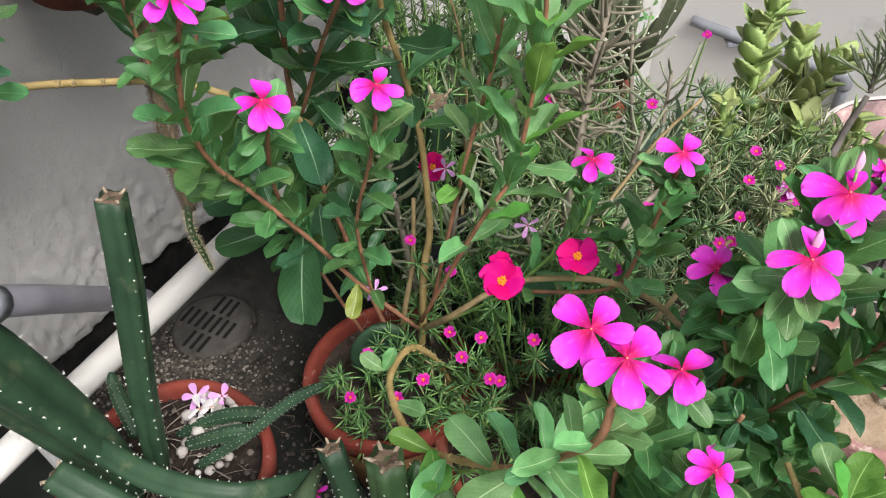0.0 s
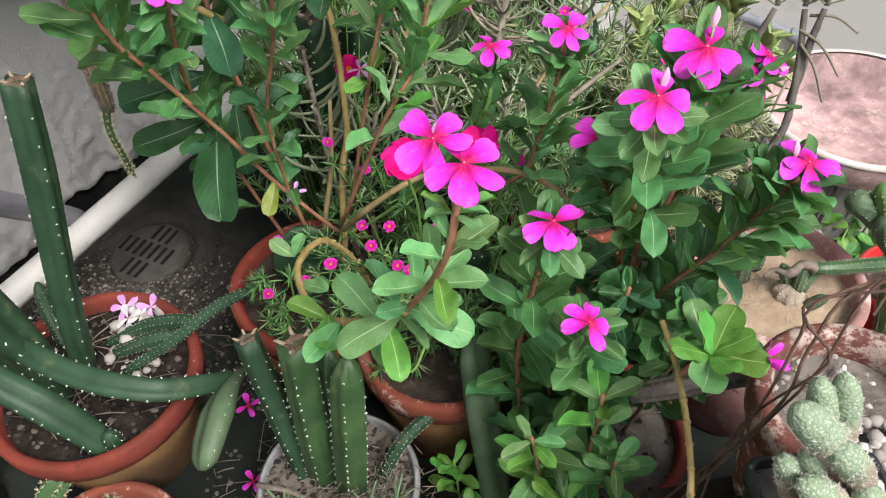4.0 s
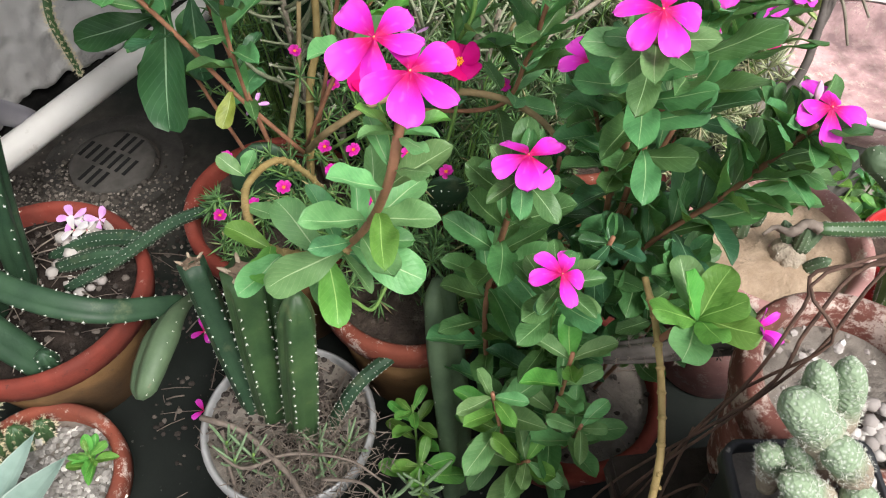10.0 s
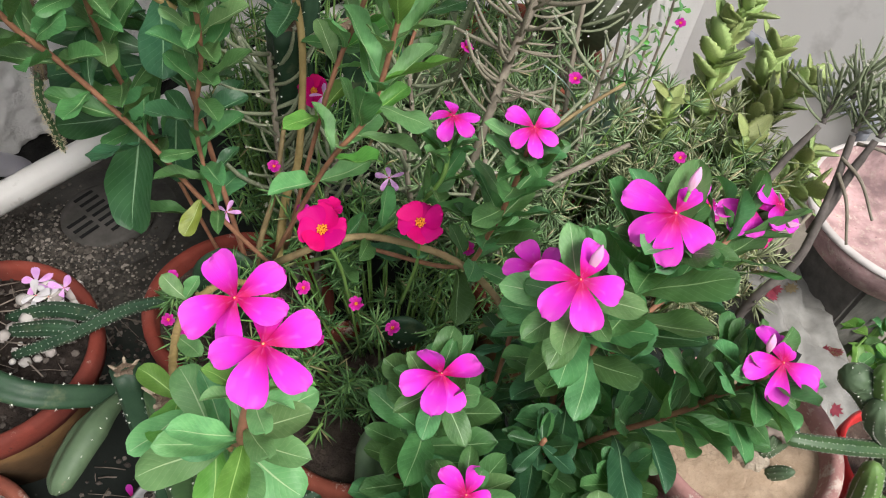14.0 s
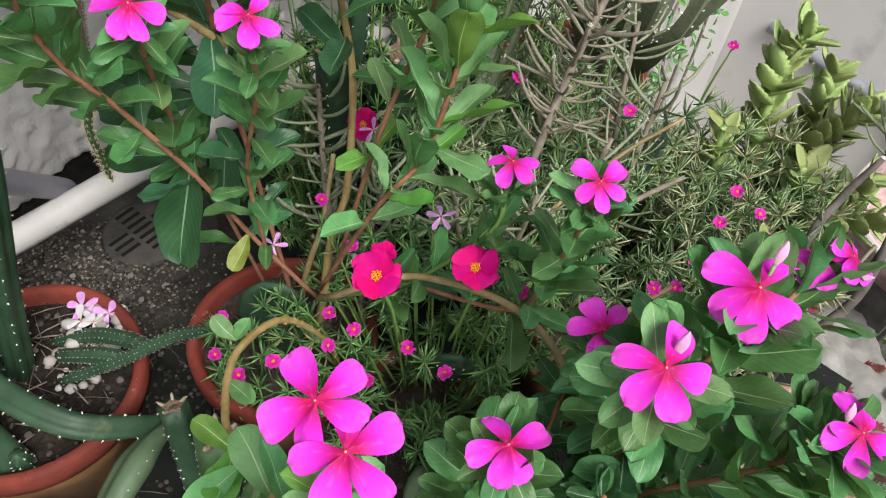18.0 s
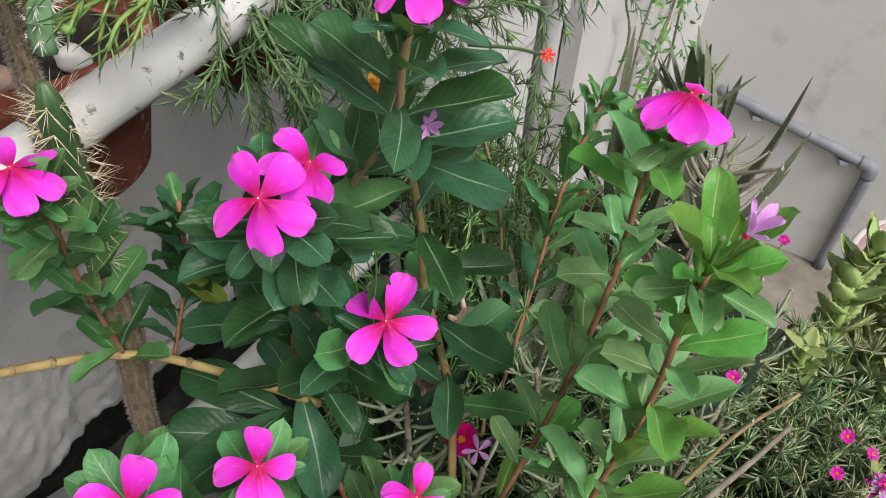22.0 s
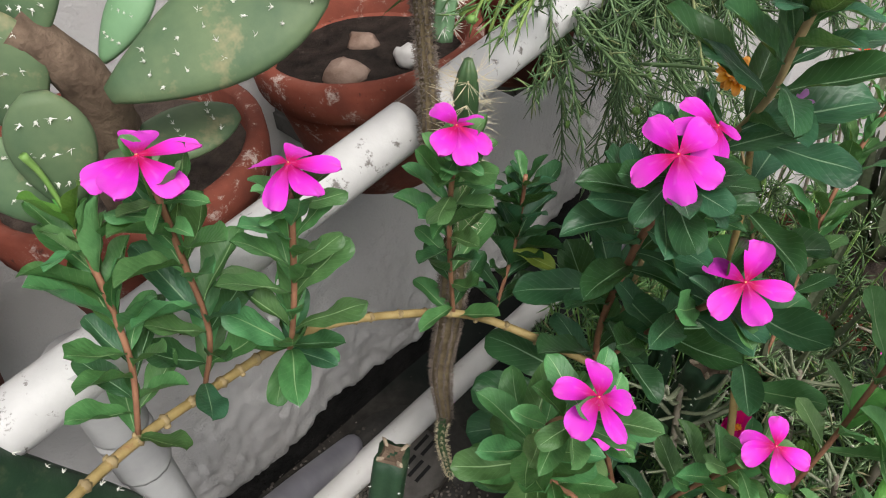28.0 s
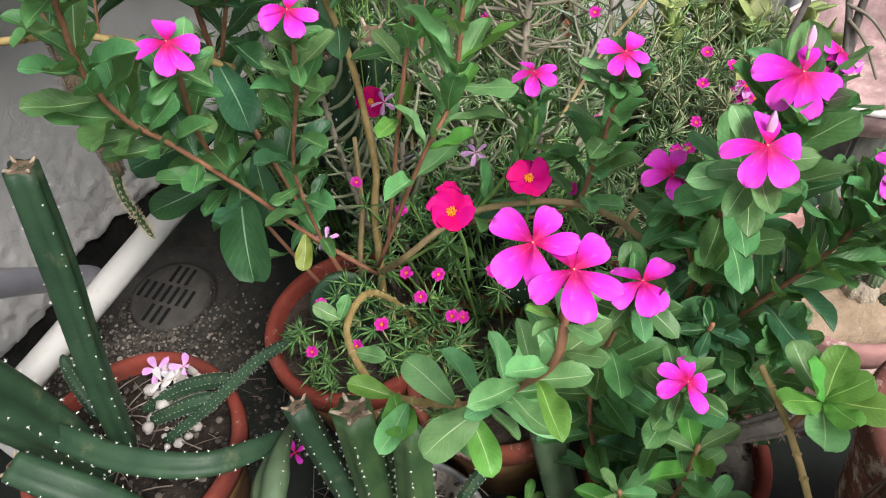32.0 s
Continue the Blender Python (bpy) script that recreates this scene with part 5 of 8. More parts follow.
# near flower in front
v4 = thing("periwinkle_plant", (0.135, -0.02, 0.0), "periwinkle with broad glossy leaves and a large magenta flower", "periwinkle")
tube("stem", [(0.135, -0.02, 0.0), (0.140, -0.03, 0.2), (0.130, -0.026, 0.36), (0.122, -0.012, 0.440), (0.114, -0.005, 0.478)], [0.005, 0.004, 0.003, 0.002], STEM_GREEN, v4, 8)
flower(v4, (0.113, -0.003, 0.493), (-0.07, -0.41, 0.91), 0.0245, turns=(97, 154, 218, 261, 343))
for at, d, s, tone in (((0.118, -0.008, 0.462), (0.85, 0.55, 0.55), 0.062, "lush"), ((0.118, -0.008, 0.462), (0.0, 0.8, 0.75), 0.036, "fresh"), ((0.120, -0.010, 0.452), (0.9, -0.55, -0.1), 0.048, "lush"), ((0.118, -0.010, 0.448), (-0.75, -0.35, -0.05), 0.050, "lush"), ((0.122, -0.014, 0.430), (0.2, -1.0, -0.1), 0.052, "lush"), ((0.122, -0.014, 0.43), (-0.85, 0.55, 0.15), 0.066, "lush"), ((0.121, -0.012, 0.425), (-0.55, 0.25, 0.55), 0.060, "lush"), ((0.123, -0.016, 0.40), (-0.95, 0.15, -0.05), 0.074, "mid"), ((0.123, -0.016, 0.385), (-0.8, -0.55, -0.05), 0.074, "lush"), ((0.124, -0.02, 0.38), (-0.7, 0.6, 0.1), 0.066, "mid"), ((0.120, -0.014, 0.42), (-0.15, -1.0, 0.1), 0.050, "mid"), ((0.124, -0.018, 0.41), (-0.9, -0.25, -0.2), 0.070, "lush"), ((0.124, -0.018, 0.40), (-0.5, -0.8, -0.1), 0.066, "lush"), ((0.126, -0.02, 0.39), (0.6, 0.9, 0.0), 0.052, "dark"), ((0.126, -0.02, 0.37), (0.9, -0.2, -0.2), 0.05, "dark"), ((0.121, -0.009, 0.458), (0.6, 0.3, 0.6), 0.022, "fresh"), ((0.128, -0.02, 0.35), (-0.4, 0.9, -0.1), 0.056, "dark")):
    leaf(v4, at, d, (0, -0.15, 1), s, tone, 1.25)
for k in range(15):
    w = radians(95 + 13 * k)
    o = vec(math.cos(w), math.sin(w), 0)
    z = 0.445 - 0.008 * (k % 5) - 0.004 * (k % 3)
    leaf(v4, vec(0.122, -0.014, z) + o * 0.006, o + vec(0, 0, 0.10 - 0.10 * (k % 3)), (0, -0.15, 1), 0.060 + 0.006 * (k % 4), ("lush", "mid", "lush", "dark")[k % 4], 1.2)
tube("bud_stalk", [(0.118, -0.006, 0.470), (0.128, 0.004, 0.492), (0.134, 0.011, 0.505)], [0.0012, 0.001], STEM_GREEN, v4, 6)
bud(v4, (0.133, 0.010, 0.500), (0.1, 0.05, 1), 0.021)
tube("bud_stalk", [(0.119, -0.008, 0.465), (0.124, -0.002, 0.482), (0.126, 0.0, 0.490)], [0.0011, 0.0018], STEM_GREEN, v4, 6)
flower(v4, (0.150, -0.028, 0.425), (0.5, -0.3, 1), 0.020, "magenta")
flower(v4, (0.128, -0.045, 0.42), (-0.2, -0.3, 1), 0.012, "white", droop=-1.2, name="faded_flower", squeeze=0.7)

# bare knobbly stem with a rosette
v5 = thing("periwinkle_plant", (0.19, 0.10, 0.16), "bare tan periwinkle stem with one fresh green rosette", "periwinkle")
tube("stem", [(0.193, 0.226, 0.386), (0.197, 0.199, 0.379), (0.198, 0.162, 0.367), (0.194, 0.122, 0.352), (0.188, 0.095, 0.30), (0.185, 0.09, 0.16)], [0.0021, 0.0021, 0.0022, 0.0024], STEM_YELLOW, v5, 8, "knobbly tan stem", wobble=0.12)
nodes(v5, [(0.193, 0.226, 0.386), (0.197, 0.199, 0.379), (0.198, 0.162, 0.367), (0.194, 0.122, 0.352), (0.188, 0.095, 0.30), (0.185, 0.09, 0.16)], 0.0022, 0.010, STEM_YELLOW)
tube("side_stem", [(0.198, 0.19, 0.376), (0.208, 0.194, 0.384), (0.217, 0.196, 0.386)], [0.0022, 0.0016], STEM_RED, v5, 7)
for k in range(9):
    w = k * 2.4
    o = vec(math.cos(w), math.sin(w), 0)
    leaf(v5, vec(0.218, 0.197, 0.387), o + vec(0, 0, 1.5 - 0.16 * k), vec(0, 0, 1) - o * 0.4, 0.033 + 0.001 * k, "fresh" if k < 6 else "pale", 1.4)
flower(v5, (0.246, 0.190, 0.392), (0.6, -0.5, 0.7), 0.017, "magenta", droop=-1.6, name="wilted_flower", squeeze=0.6)
for p in ((0.19, 0.30, 0.12),):
    d = vec(p[0], p[1], p[2] + 0.05)
    branch(v2, [p, Vector(p).lerp(d, 0.5), d], 0.0016, 0.001, 3, 0.035, 0.2, 0.95, "mid", STEM_GREEN, 70)


# ---- cacti ----
def areole_data(at, out, size):
    """A tuft of short pale spines."""
    chunks = [stone_data(at, size * 0.55, 1.0)]
    for _ in range(5):
        d = (Vector(out) * 1.0 + rand_dir() * 0.9).normalized()
        chunks.append(needle_data(at, d, size * random.uniform(1.2, 2.2), size * 0.13))
    return join(chunks)


def column(root, pts, radii, ribs=4, depth=0.28, mat=CACTUS, tuft=0.0016, gap=0.016, cut=True, name="column", label="", spine_mat=None, long=0.0):
    """A ribbed cactus column along pts with tufts of spines on each rib."""
    line = smooth_line(pts, 7)
    n = len(line)
    rr = [float(np.interp(i / (n - 1), np.linspace(0, 1, len(radii)), radii)) for i in range(n)]
    if not cut:
        rr[-1] *= 0.35
        rr[-2] *= 0.8
    per = 6
    prof = [1 - depth * (1 - abs(math.cos(math.pi * k / per)) ** 1.4) for _ in range(ribs) for k in range(per)]
    v, f = tube_data(line, rr, ribs * per, 0.0, prof)
    col = part(name, mesh_of(name, v, f, mat), root, label)
    fr = frames_along(line)
    chunks, walked, nxt = [], 0.0, gap
    for i in range(1, n):
        walked += (line[i] - line[i - 1]).length
        while walked >= nxt and i < n - (1 if cut else 0):
            back = (walked - nxt) / max(1e-6, (line[i] - line[i - 1]).length)
            p = line[i].lerp(line[i - 1], back)
            t, a, b = fr[i]
            for k in range(ribs):
                w = 2 * math.pi * k / ribs
                out = a * math.cos(w) + b * math.sin(w)
                chunks.append(areole_data(p + out * rr[i] * 1.0 + t * random.uniform(-0.3, 0.3) * gap, out, tuft))
                if long:
                    for _ in range(8):
                        chunks.append(needle_data(p + out * rr[i], out + rand_dir() * 0.8, long * random.uniform(0.6, 1.2), 0.00014 if long > 0.008 else 0.00022))
            nxt += gap
    if chunks:
        v, f = join(chunks)
        part("bristle", mesh_of("bristle", v, f, spine_mat or WOOL, False), col, "", None, "stuff")
    if cut:
        t, a, b = fr[-1]
        v, f = tube_data([line[-1] - t * 0.001, line[-1] + t * rr[-1] * 0.12, line[-1] - t * rr[-1] * 0.05], [rr[-1] * 0.95, rr[-1] * 0.70, rr[-1] * 0.15], ribs * 2, 0.10, [1.0 if k % 2 == 0 else 0.62 for k in range(ribs * 2)])
        part("scar", mesh_of("scar", v, f, BARK_BROWN, False), col, "dry brown cut scar")
        chunks = []
        for k in range(ribs):
            q = 2 * math.pi * k / ribs
            out = a * math.cos(q) + b * math.sin(q)
            chunks.append(tube_data([line[-1] + out * rr[-1] * 0.55, line[-1] + out * rr[-1] * 0.85 + t * rr[-1] * 0.25, line[-1] + out * rr[-1] * random.uniform(0.85, 1.05) + t * rr[-1] * random.uniform(0.10, 0.40)], [rr[-1] * 0.13, rr[-1] * 0.10, rr[-1] * 0.03], 5))
        v, f = join(chunks)
        part("husk", mesh_of("husk", v, f, SCAR, False), col, "ragged dry husk", None, "stuff")
    return col


c1 = thing("column_cactus", (-0.300, 0.360, 0.13), "dark green column cacti with white spine tufts in terracotta pot", "cactus")
column(c1, [(-0.330, 0.364, 0.11), (-0.306, 0.380, 0.25), (-0.278, 0.395, 0.38), (-0.262, 0.406, 0.468)], [0.0125, 0.0135, 0.0142, 0.0128], 4, 0.34, tuft=0.0012, gap=0.020)
column(c1, [(-0.345, 0.345, 0.12), (-0.370, 0.355, 0.225), (-0.390, 0.340, 0.36), (-0.413, 0.312, 0.48), (-0.424, 0.287, 0.56), (-0.428, 0.270, 0.63)], [0.018, 0.027, 0.034, 0.036, 0.036, 0.032], 4, 0.32, tuft=0.0018, gap=0.020, cut=False)
column(c1, [(-0.283, 0.284, 0.13), (-0.318, 0.293, 0.182), (-0.350, 0.303, 0.208), (-0.378, 0.314, 0.222)], [0.015, 0.0175, 0.0170, 0.0155], 3, 0.34, CACTUS, 0.0013, 0.013)
column(c1, [(-0.42, 0.375, 0.19), (-0.36, 0.350, 0.205), (-0.29, 0.316, 0.205), (-0.225, 0.305, 0.195), (-0.185, 0.325, 0.170), (-0.163, 0.345, 0.150)], [0.011, 0.013, 0.013, 0.0115, 0.009], 3, 0.46, CACTUS, 0.0013, 0.014, cut=False, name="trailing_stem", label="long dark green trailing stem")
column(c1, [(-0.158, 0.352, 0.150), (-0.166, 0.315, 0.166), (-0.172, 0.275, 0.166), (-0.177, 0.243, 0.156)], [0.008, 0.0150, 0.0235, 0.0215, 0.0150], 2, 0.72, CACTUS_FLAT, 0.0010, 0.012, cut=False, name="pad", label="pale green flat pad")
column(c1, [(-0.275, 0.285, 0.13), (-0.272, 0.282, 0.160)], [0.010, 0.008], 7, 0.15, CACTUS, 0.0010, 0.008, cut=False, name="young_column")
GT = "bumpy trailing cactus stems"
for pts, rad in (([(-0.315, 0.405, 0.13), (-0.27, 0.412, 0.150), (-0.230, 0.410, 0.160), (-0.205, 0.405, 0.160)], [0.006, 0.0082, 0.0082, 0.0055]), ([(-0.30, 0.39, 0.135), (-0.255, 0.390, 0.155), (-0.228, 0.392, 0.158)], [0.007, 0.0088, 0.0075]), ([(-0.285, 0.365, 0.135), (-0.235, 0.385, 0.158), (-0.18, 0.412, 0.185), (-0.125, 0.425, 0.200)], [0.005, 0.0062, 0.0062, 0.0045]), ([(-0.36, 0.405, 0.13), (-0.375, 0.43, 0.16), (-0.38, 0.445, 0.19)], [0.008, 0.009, 0.006])):
    t = thing("trailing_cactus", pts[0], "bumpy green trailing cactus stem spilling over a pot", "cactus", GT)
    column(t, pts, rad, 8, 0.12, CACTUS, 0.0007, 0.0055, cut=False, name="stem")
for at, face, r, tint in (((-0.292, 0.424, 0.150), (-0.3, -0.4, 1), 0.017, "white"), ((-0.272, 0.440, 0.148), (0.4, -0.7, 0.6), 0.015, "lilac"), ((-0.190, 0.395, 0.008), (0.2, -0.3, 1), 0.015, "magenta"), ((-0.170, 0.300, 0.008), (0.2, -0.3, 1), 0.014, "magenta")):
    flower(c1, at, face, r, tint, name="fallen_flower", squeeze=0.8, droop=-0.35, count=4)
flower(c1, (-0.300, 0.440, 0.148), (0.2, -0.5, 1), 0.017, "lilac", name="fallen_flower", squeeze=0.75)
flower(c1, (-0.282, 0.428, 0.146), (0.5, -0.3, 0.7), 0.015, "white", name="fallen_flower", squeeze=0.6, droop=-0.4)

c2 = thing("column_cactus", (-0.065, 0.250, 0.08), "upright olive green column cacti with cut tops in plastic pot", "cactus")
column(c2, [(-0.076, 0.262, 0.08), (-0.074, 0.272, 0.19), (-0.072, 0.285, 0.292)], [0.016, 0.0165, 0.0165], 5, 0.22, CACTUS_OLIVE, 0.0012, 0.012)
column(c2, [(-0.048, 0.245, 0.08), (-0.038, 0.252, 0.19), (-0.029, 0.262, 0.300)], [0.015, 0.0165, 0.0145], 5, 0.22, CACTUS_OLIVE, 0.0012, 0.012, cut=False)
column(c2, [(-0.058, 0.268, 0.08), (-0.054, 0.278, 0.18), (-0.050, 0.290, 0.274)], [0.012, 0.0135, 0.0115], 5, 0.22, CACTUS_OLIVE, 0.0012, 0.012, cut=False)
column(c2, [(-0.092, 0.262, 0.08), (-0.108, 0.288, 0.17), (-0.123, 0.312, 0.262)], [0.011, 0.0125, 0.0118], 5, 0.22, CACTUS, 0.0012, 0.012)
t = thing("trailing_cactus", (-0.02, 0.26, 0.10), "bumpy green trailing cactus stem spilling over a pot", "cactus", GT)
column(t, [(-0.025, 0.245, 0.095), (0.0, 0.27, 0.135), (0.025, 0.288, 0.152), (0.048, 0.300, 0.158)], [0.006, 0.0065, 0.0065, 0.0045], 8, 0.12, CACTUS, 0.0008, 0.0055, cut=False, name="stem")
c3 = thing("column_cactus", (0.095, 0.25, 0.0), "smooth dull green flat column cactus between pots", "cactus")
column(c3, [(0.096, 0.225, 0.0), (0.090, 0.255, 0.10), (0.080, 0.285, 0.18), (0.071, 0.316, 0.247)], [0.016, 0.0185, 0.0190, 0.015], 2, 0.66, CACTUS_FLAT, 0.0007, 0.03, cut=False)
c4 = thing("column_cactus", (-0.05, 0.60, 0.2), "dark column cactus with white dots behind the leaves", "cactus")
column(c4, [(-0.085, 0.62, 0.0), (-0.085, 0.63, 0.22), (-0.078, 0.650, 0.34), (-0.072, 0.670, 0.42)], [0.012, 0.012, 0.012, 0.010], 5, 0.25, CACTUS, 0.0012, 0.012)
c5 = thing("cut_cactus", (-0.035, 0.65, 0.23), "thick dark cactus stumps with dry star-shaped cut ends", "cactus")
column(c5, [(-0.05, 0.67, 0.22), (-0.04, 0.662, 0.30), (-0.03, 0.650, 0.366)], [0.022, 0.024, 0.022], 5, 0.25, CACTUS, 0.0012, 0.014)
column(c5, [(-0.075, 0.60, 0.18), (-0.068, 0.57, 0.32), (-0.060, 0.545, 0.430)], [0.018, 0.018, 0.016], 5, 0.25, CACTUS, 0.0012, 0.014)
# spiny cactus by the rail, with its brown trunk trailing down the wall
c7 = thing("spiny_cactus", (-0.255, 0.5, 0.36), "spiny green cactus segments on a brown bristly trunk beside the rail", "cactus")
column(c7, [(-0.255, 0.500, 0.365), (-0.258, 0.512, 0.42), (-0.245, 0.512, 0.50), (-0.238, 0.508, 0.575)], [0.0048, 0.0078, 0.0090, 0.0084], 10, 0.10, TRUNK_TAN, 0.0006, 0.0030, cut=False, name="trunk", label="brown bristly trunk", spine_mat=DEAD, long=0.0035)
column(c7, [(-0.238, 0.506, 0.572), (-0.230, 0.505, 0.635), (-0.223, 0.502, 0.698)], [0.0064, 0.0082, 0.0068], 6, 0.20, CACTUS_OLIVE, 0.0009, 0.013, cut=False, name="segment", spine_mat=SPINE, long=0.016)
column(c7, [(-0.255, 0.530, 0.62), (-0.258, 0.545, 0.68), (-0.262, 0.555, 0.75), (-0.268, 0.570, 0.80)], [0.0052, 0.0048, 0.0045, 0.0040], 10, 0.1, TRUNK_TAN, 0.0005, 0.0034, cut=False, name="trunk", spine_mat=DEAD, long=0.0042)
column(c7, [(-0.250, 0.552, 0.68), (-0.245, 0.560, 0.715)], [0.007, 0.006], 6, 0.15, CACTUS_PALE, 0.0008, 0.008, cut=False, name="segment", spine_mat=WOOL, long=0.008)
column(c7, [(-0.256, 0.500, 0.372), (-0.258, 0.492, 0.350), (-0.255, 0.490, 0.320), (-0.252, 0.489, 0.292)], [0.0040, 0.0032, 0.0030, 0.0020], 6, 0.1, CACTUS_OLIVE, 0.0007, 0.006, cut=False, name="trailing_tip", spine_mat=SPINE, long=0.0045)


# ---- prickly pear on the shelf ----
def pad(root, at, ahead, facing, length, width, thick=0.012, mat=OPUNTIA, dots=12, spines=0.0):
    v, f = [], []
    nu, nv = 12, 16
    for i in range(nu + 1):
        u = i / nu
        w = width / 2 * math.sin(math.pi * (0.04 + 0.93 * u)) ** 0.62 * (0.55 + 0.55 * u ** 0.8)
        for j in range(nv):
            a = 2 * math.pi * j / nv
            v.append((length * u, w * math.cos(a), thick * (0.3 + 0.7 * math.sin(math.pi * (0.1 + 0.8 * u))) * math.sin(a) * abs(math.sin(a)) ** -0.25 if abs(math.sin(a)) > 1e-3 else 0.0))
            v[-1] = (v[-1][0], v[-1][1], max(-thick, min(thick, v[-1][2])) / 2)
    for i in range(nu):
        for j in range(nv):
            a, b = i * nv + j, i * nv + (j + 1) % nv
            f.append((a, b, b + nv, a + nv))
    f.append(tuple(range(nv - 1, -1, -1)))
    f.append(tuple(range(nu * nv, (nu + 1) * nv)))
    m = aim(Vector(at), ahead, facing, 1.0)
    ob = part("pad", mesh_of("pad", v, f, mat), root, "", m)
    chunks = []
    for k in range(dots):
        row, col = divmod(k, 4)
        u = 0.14 + 0.80 * (row + 0.5) / max(1, math.ceil(dots / 4)) + random.uniform(-0.02, 0.02)
        s = -0.66 + 0.40 * col + (0.12 if row % 2 else 0.0) + random.uniform(-0.05, 0.05)
        w = width / 2 * (0.55 + 0.45 * u) * 0.85
        for side in (1, -1):
            p = vec(length * u, w * s, side * thick * 0.48 * (1 - 0.5 * s * s))
            chunks.append(areole_data(p, (0, 0, side), 0.0015 if mat in (OPUNTIA, OPUNTIA_BLUE) else 0.0011))
            if spines:
                chunks += [needle_data(p, vec(0, 0, side) + rand_dir() * 0.9, spines * random.uniform(0.6, 1.2), 0.00022) for _ in range(4)]
    v, f = join(chunks)
    part("bristle", mesh_of("bristle", v, f, WOOL, False), ob, "", m, "stuff")
    return ob


c6 = thing("prickly_pear", (-0.08, 0.42, 0.17), "dark green prickly pear pads half hidden under moss rose", "cactus")
pad(c6, (-0.092, 0.428, 0.165), (0.05, 0.06, 0.9), (0.15, -0.85, 0.5), 0.105, 0.075, 0.012, CACTUS, 10)
pad(c6, (0.073, 0.410, 0.215), (0.05, -0.15, 0.9), (0.1, -0.75, 0.65), 0.060, 0.046, 0.010, CACTUS, 8)
op = thing("prickly_pear", w3(0.185, -0.56, 0.66), "old prickly pear with grey-green pads and a corky trunk", "cactus")
tube("trunk", [(-0.423, 0.462, 0.600), (-0.405, 0.452, 0.665), (-0.398, 0.438, 0.715), (-0.412, 0.425, 0.745)], [0.018, 0.015, 0.013, 0.011], BARK_BROWN, op, 12, "grey-brown corky trunk", wobble=0.12)
pad(op, (-0.372, 0.423, 0.715), (0.080, 0.057, 0.032), (0.1, -0.75, 0.65), 0.115, 0.060, 0.013, OPUNTIA, 22)
pad(op, (-0.315, 0.462, 0.760), (0.09, 0.05, 0.025), (0.35, -0.55, 0.60), 0.112, 0.068, 0.012, OPUNTIA_BLUE, 26)
pad(op, (-0.366, 0.370, 0.694), (0.0, 0.008, 0.045), (0.45, -0.6, 0.5), 0.052, 0.038, 0.011)
pad(op, (-0.398, 0.430, 0.668), (0.05, 0.055, 0.0), (-0.1, -0.35, 1.0), 0.072, 0.046, 0.010)
pad(op, (-0.374, 0.375, 0.680), (-0.022, -0.006, 0.042), (0.5, -0.65, 0.5), 0.050, 0.036, 0.010)
pad(op, (-0.412, 0.408, 0.700), (-0.004, 0.008, 0.045), (0.45, -0.65, 0.5), 0.058, 0.046, 0.011)
pad(op, (-0.400, 0.380, 0.698), (-0.03, -0.04, 0.025), (0.45, -0.4, 0.8), 0.052, 0.042, 0.011)
pad(op, (-0.405, 0.430, 0.735), (0.0, 0.01, 0.035), (0.4, -0.8, 0.5), 0.060, 0.040, 0.011)
pad(op, (-0.430, 0.420, 0.735), (-0.02, 0.01, 0.035), (0.5, -0.8, 0.3), 0.065, 0.048, 0.011)
pad(op, (-0.392, 0.450, 0.715), (0.02, 0.022, 0.03), (0.2, -0.8, 0.6), 0.050, 0.024, 0.010, CACTUS_PALE)
v, f, uv = blade(0.55, 0.5, 0.5, 0.3)
part("dry_leaf", mesh_of("dry_leaf", v, f, DEAD, True, uv), op, "curled dry tan husk", aim((-0.416, 0.392, 0.748), (-0.05, -0.35, -0.5), (0.5, -0.8, 0), 0.034))
stone = thing("stone", w3(0.40, -0.62, 0.60), "pale rounded stone on black soil", "stone")
v, f = rock_data(w3(0.412, -0.600, 0.602), 0.012)
part("rock", mesh_of("rock", v, f, PEBBLE), stone)
v, f = rock_data(w3(0.365, -0.620, 0.600), 0.017)
part("rock", mesh_of("rock", v, f, CORK), stone)
v, f = rock_data(w3(0.405, -0.645, 0.600), 0.013)
part("rock", mesh_of("rock", v, f, CORK), stone)

# ---- small cacti in the floor pots ----
lowc = thing("ribbed_cactus", (-0.322, 0.235, 0.06), "small clump of spiny ribbed grey-green cacti in gravel", "cactus")
for pts, r in (([(-0.335, 0.225, 0.05), (-0.34, 0.245, 0.10), (-0.318, 0.262, 0.125)], 0.013), ([(-0.315, 0.235, 0.05), (-0.310, 0.240, 0.095)], 0.012), ([(-0.345, 0.205, 0.05), (-0.35, 0.21, 0.09)], 0.013), ([(-0.30, 0.25, 0.05), (-0.295, 0.252, 0.082)], 0.010), ([(-0.325, 0.21, 0.05), (-0.322, 0.212, 0.08)], 0.011)):
    column(lowc, pts, [r * 0.85, r, r * 0.8], 6, 0.34, CACTUS_OLIVE, 0.0007, 0.006, cut=False, spine_mat=SPINE, long=0.0050)
sprout = thing("seedling", (-0.243, 0.222, 0.06), "bright green periwinkle seedling in white gravel", "seedling")
branch(sprout, [(-0.243, 0.222, 0.055), (-0.241, 0.221, 0.07), (-0.240, 0.222, 0.086)], 0.0014, 0.001, 3, 0.026, 0.2, 0.95, "fresh", STEM_GREEN, 62, 3)
fo = thing("prickly_pear", (-0.125, 0.135, 0.08), "small spiny prickly pear pad in dark soil", "cactus")
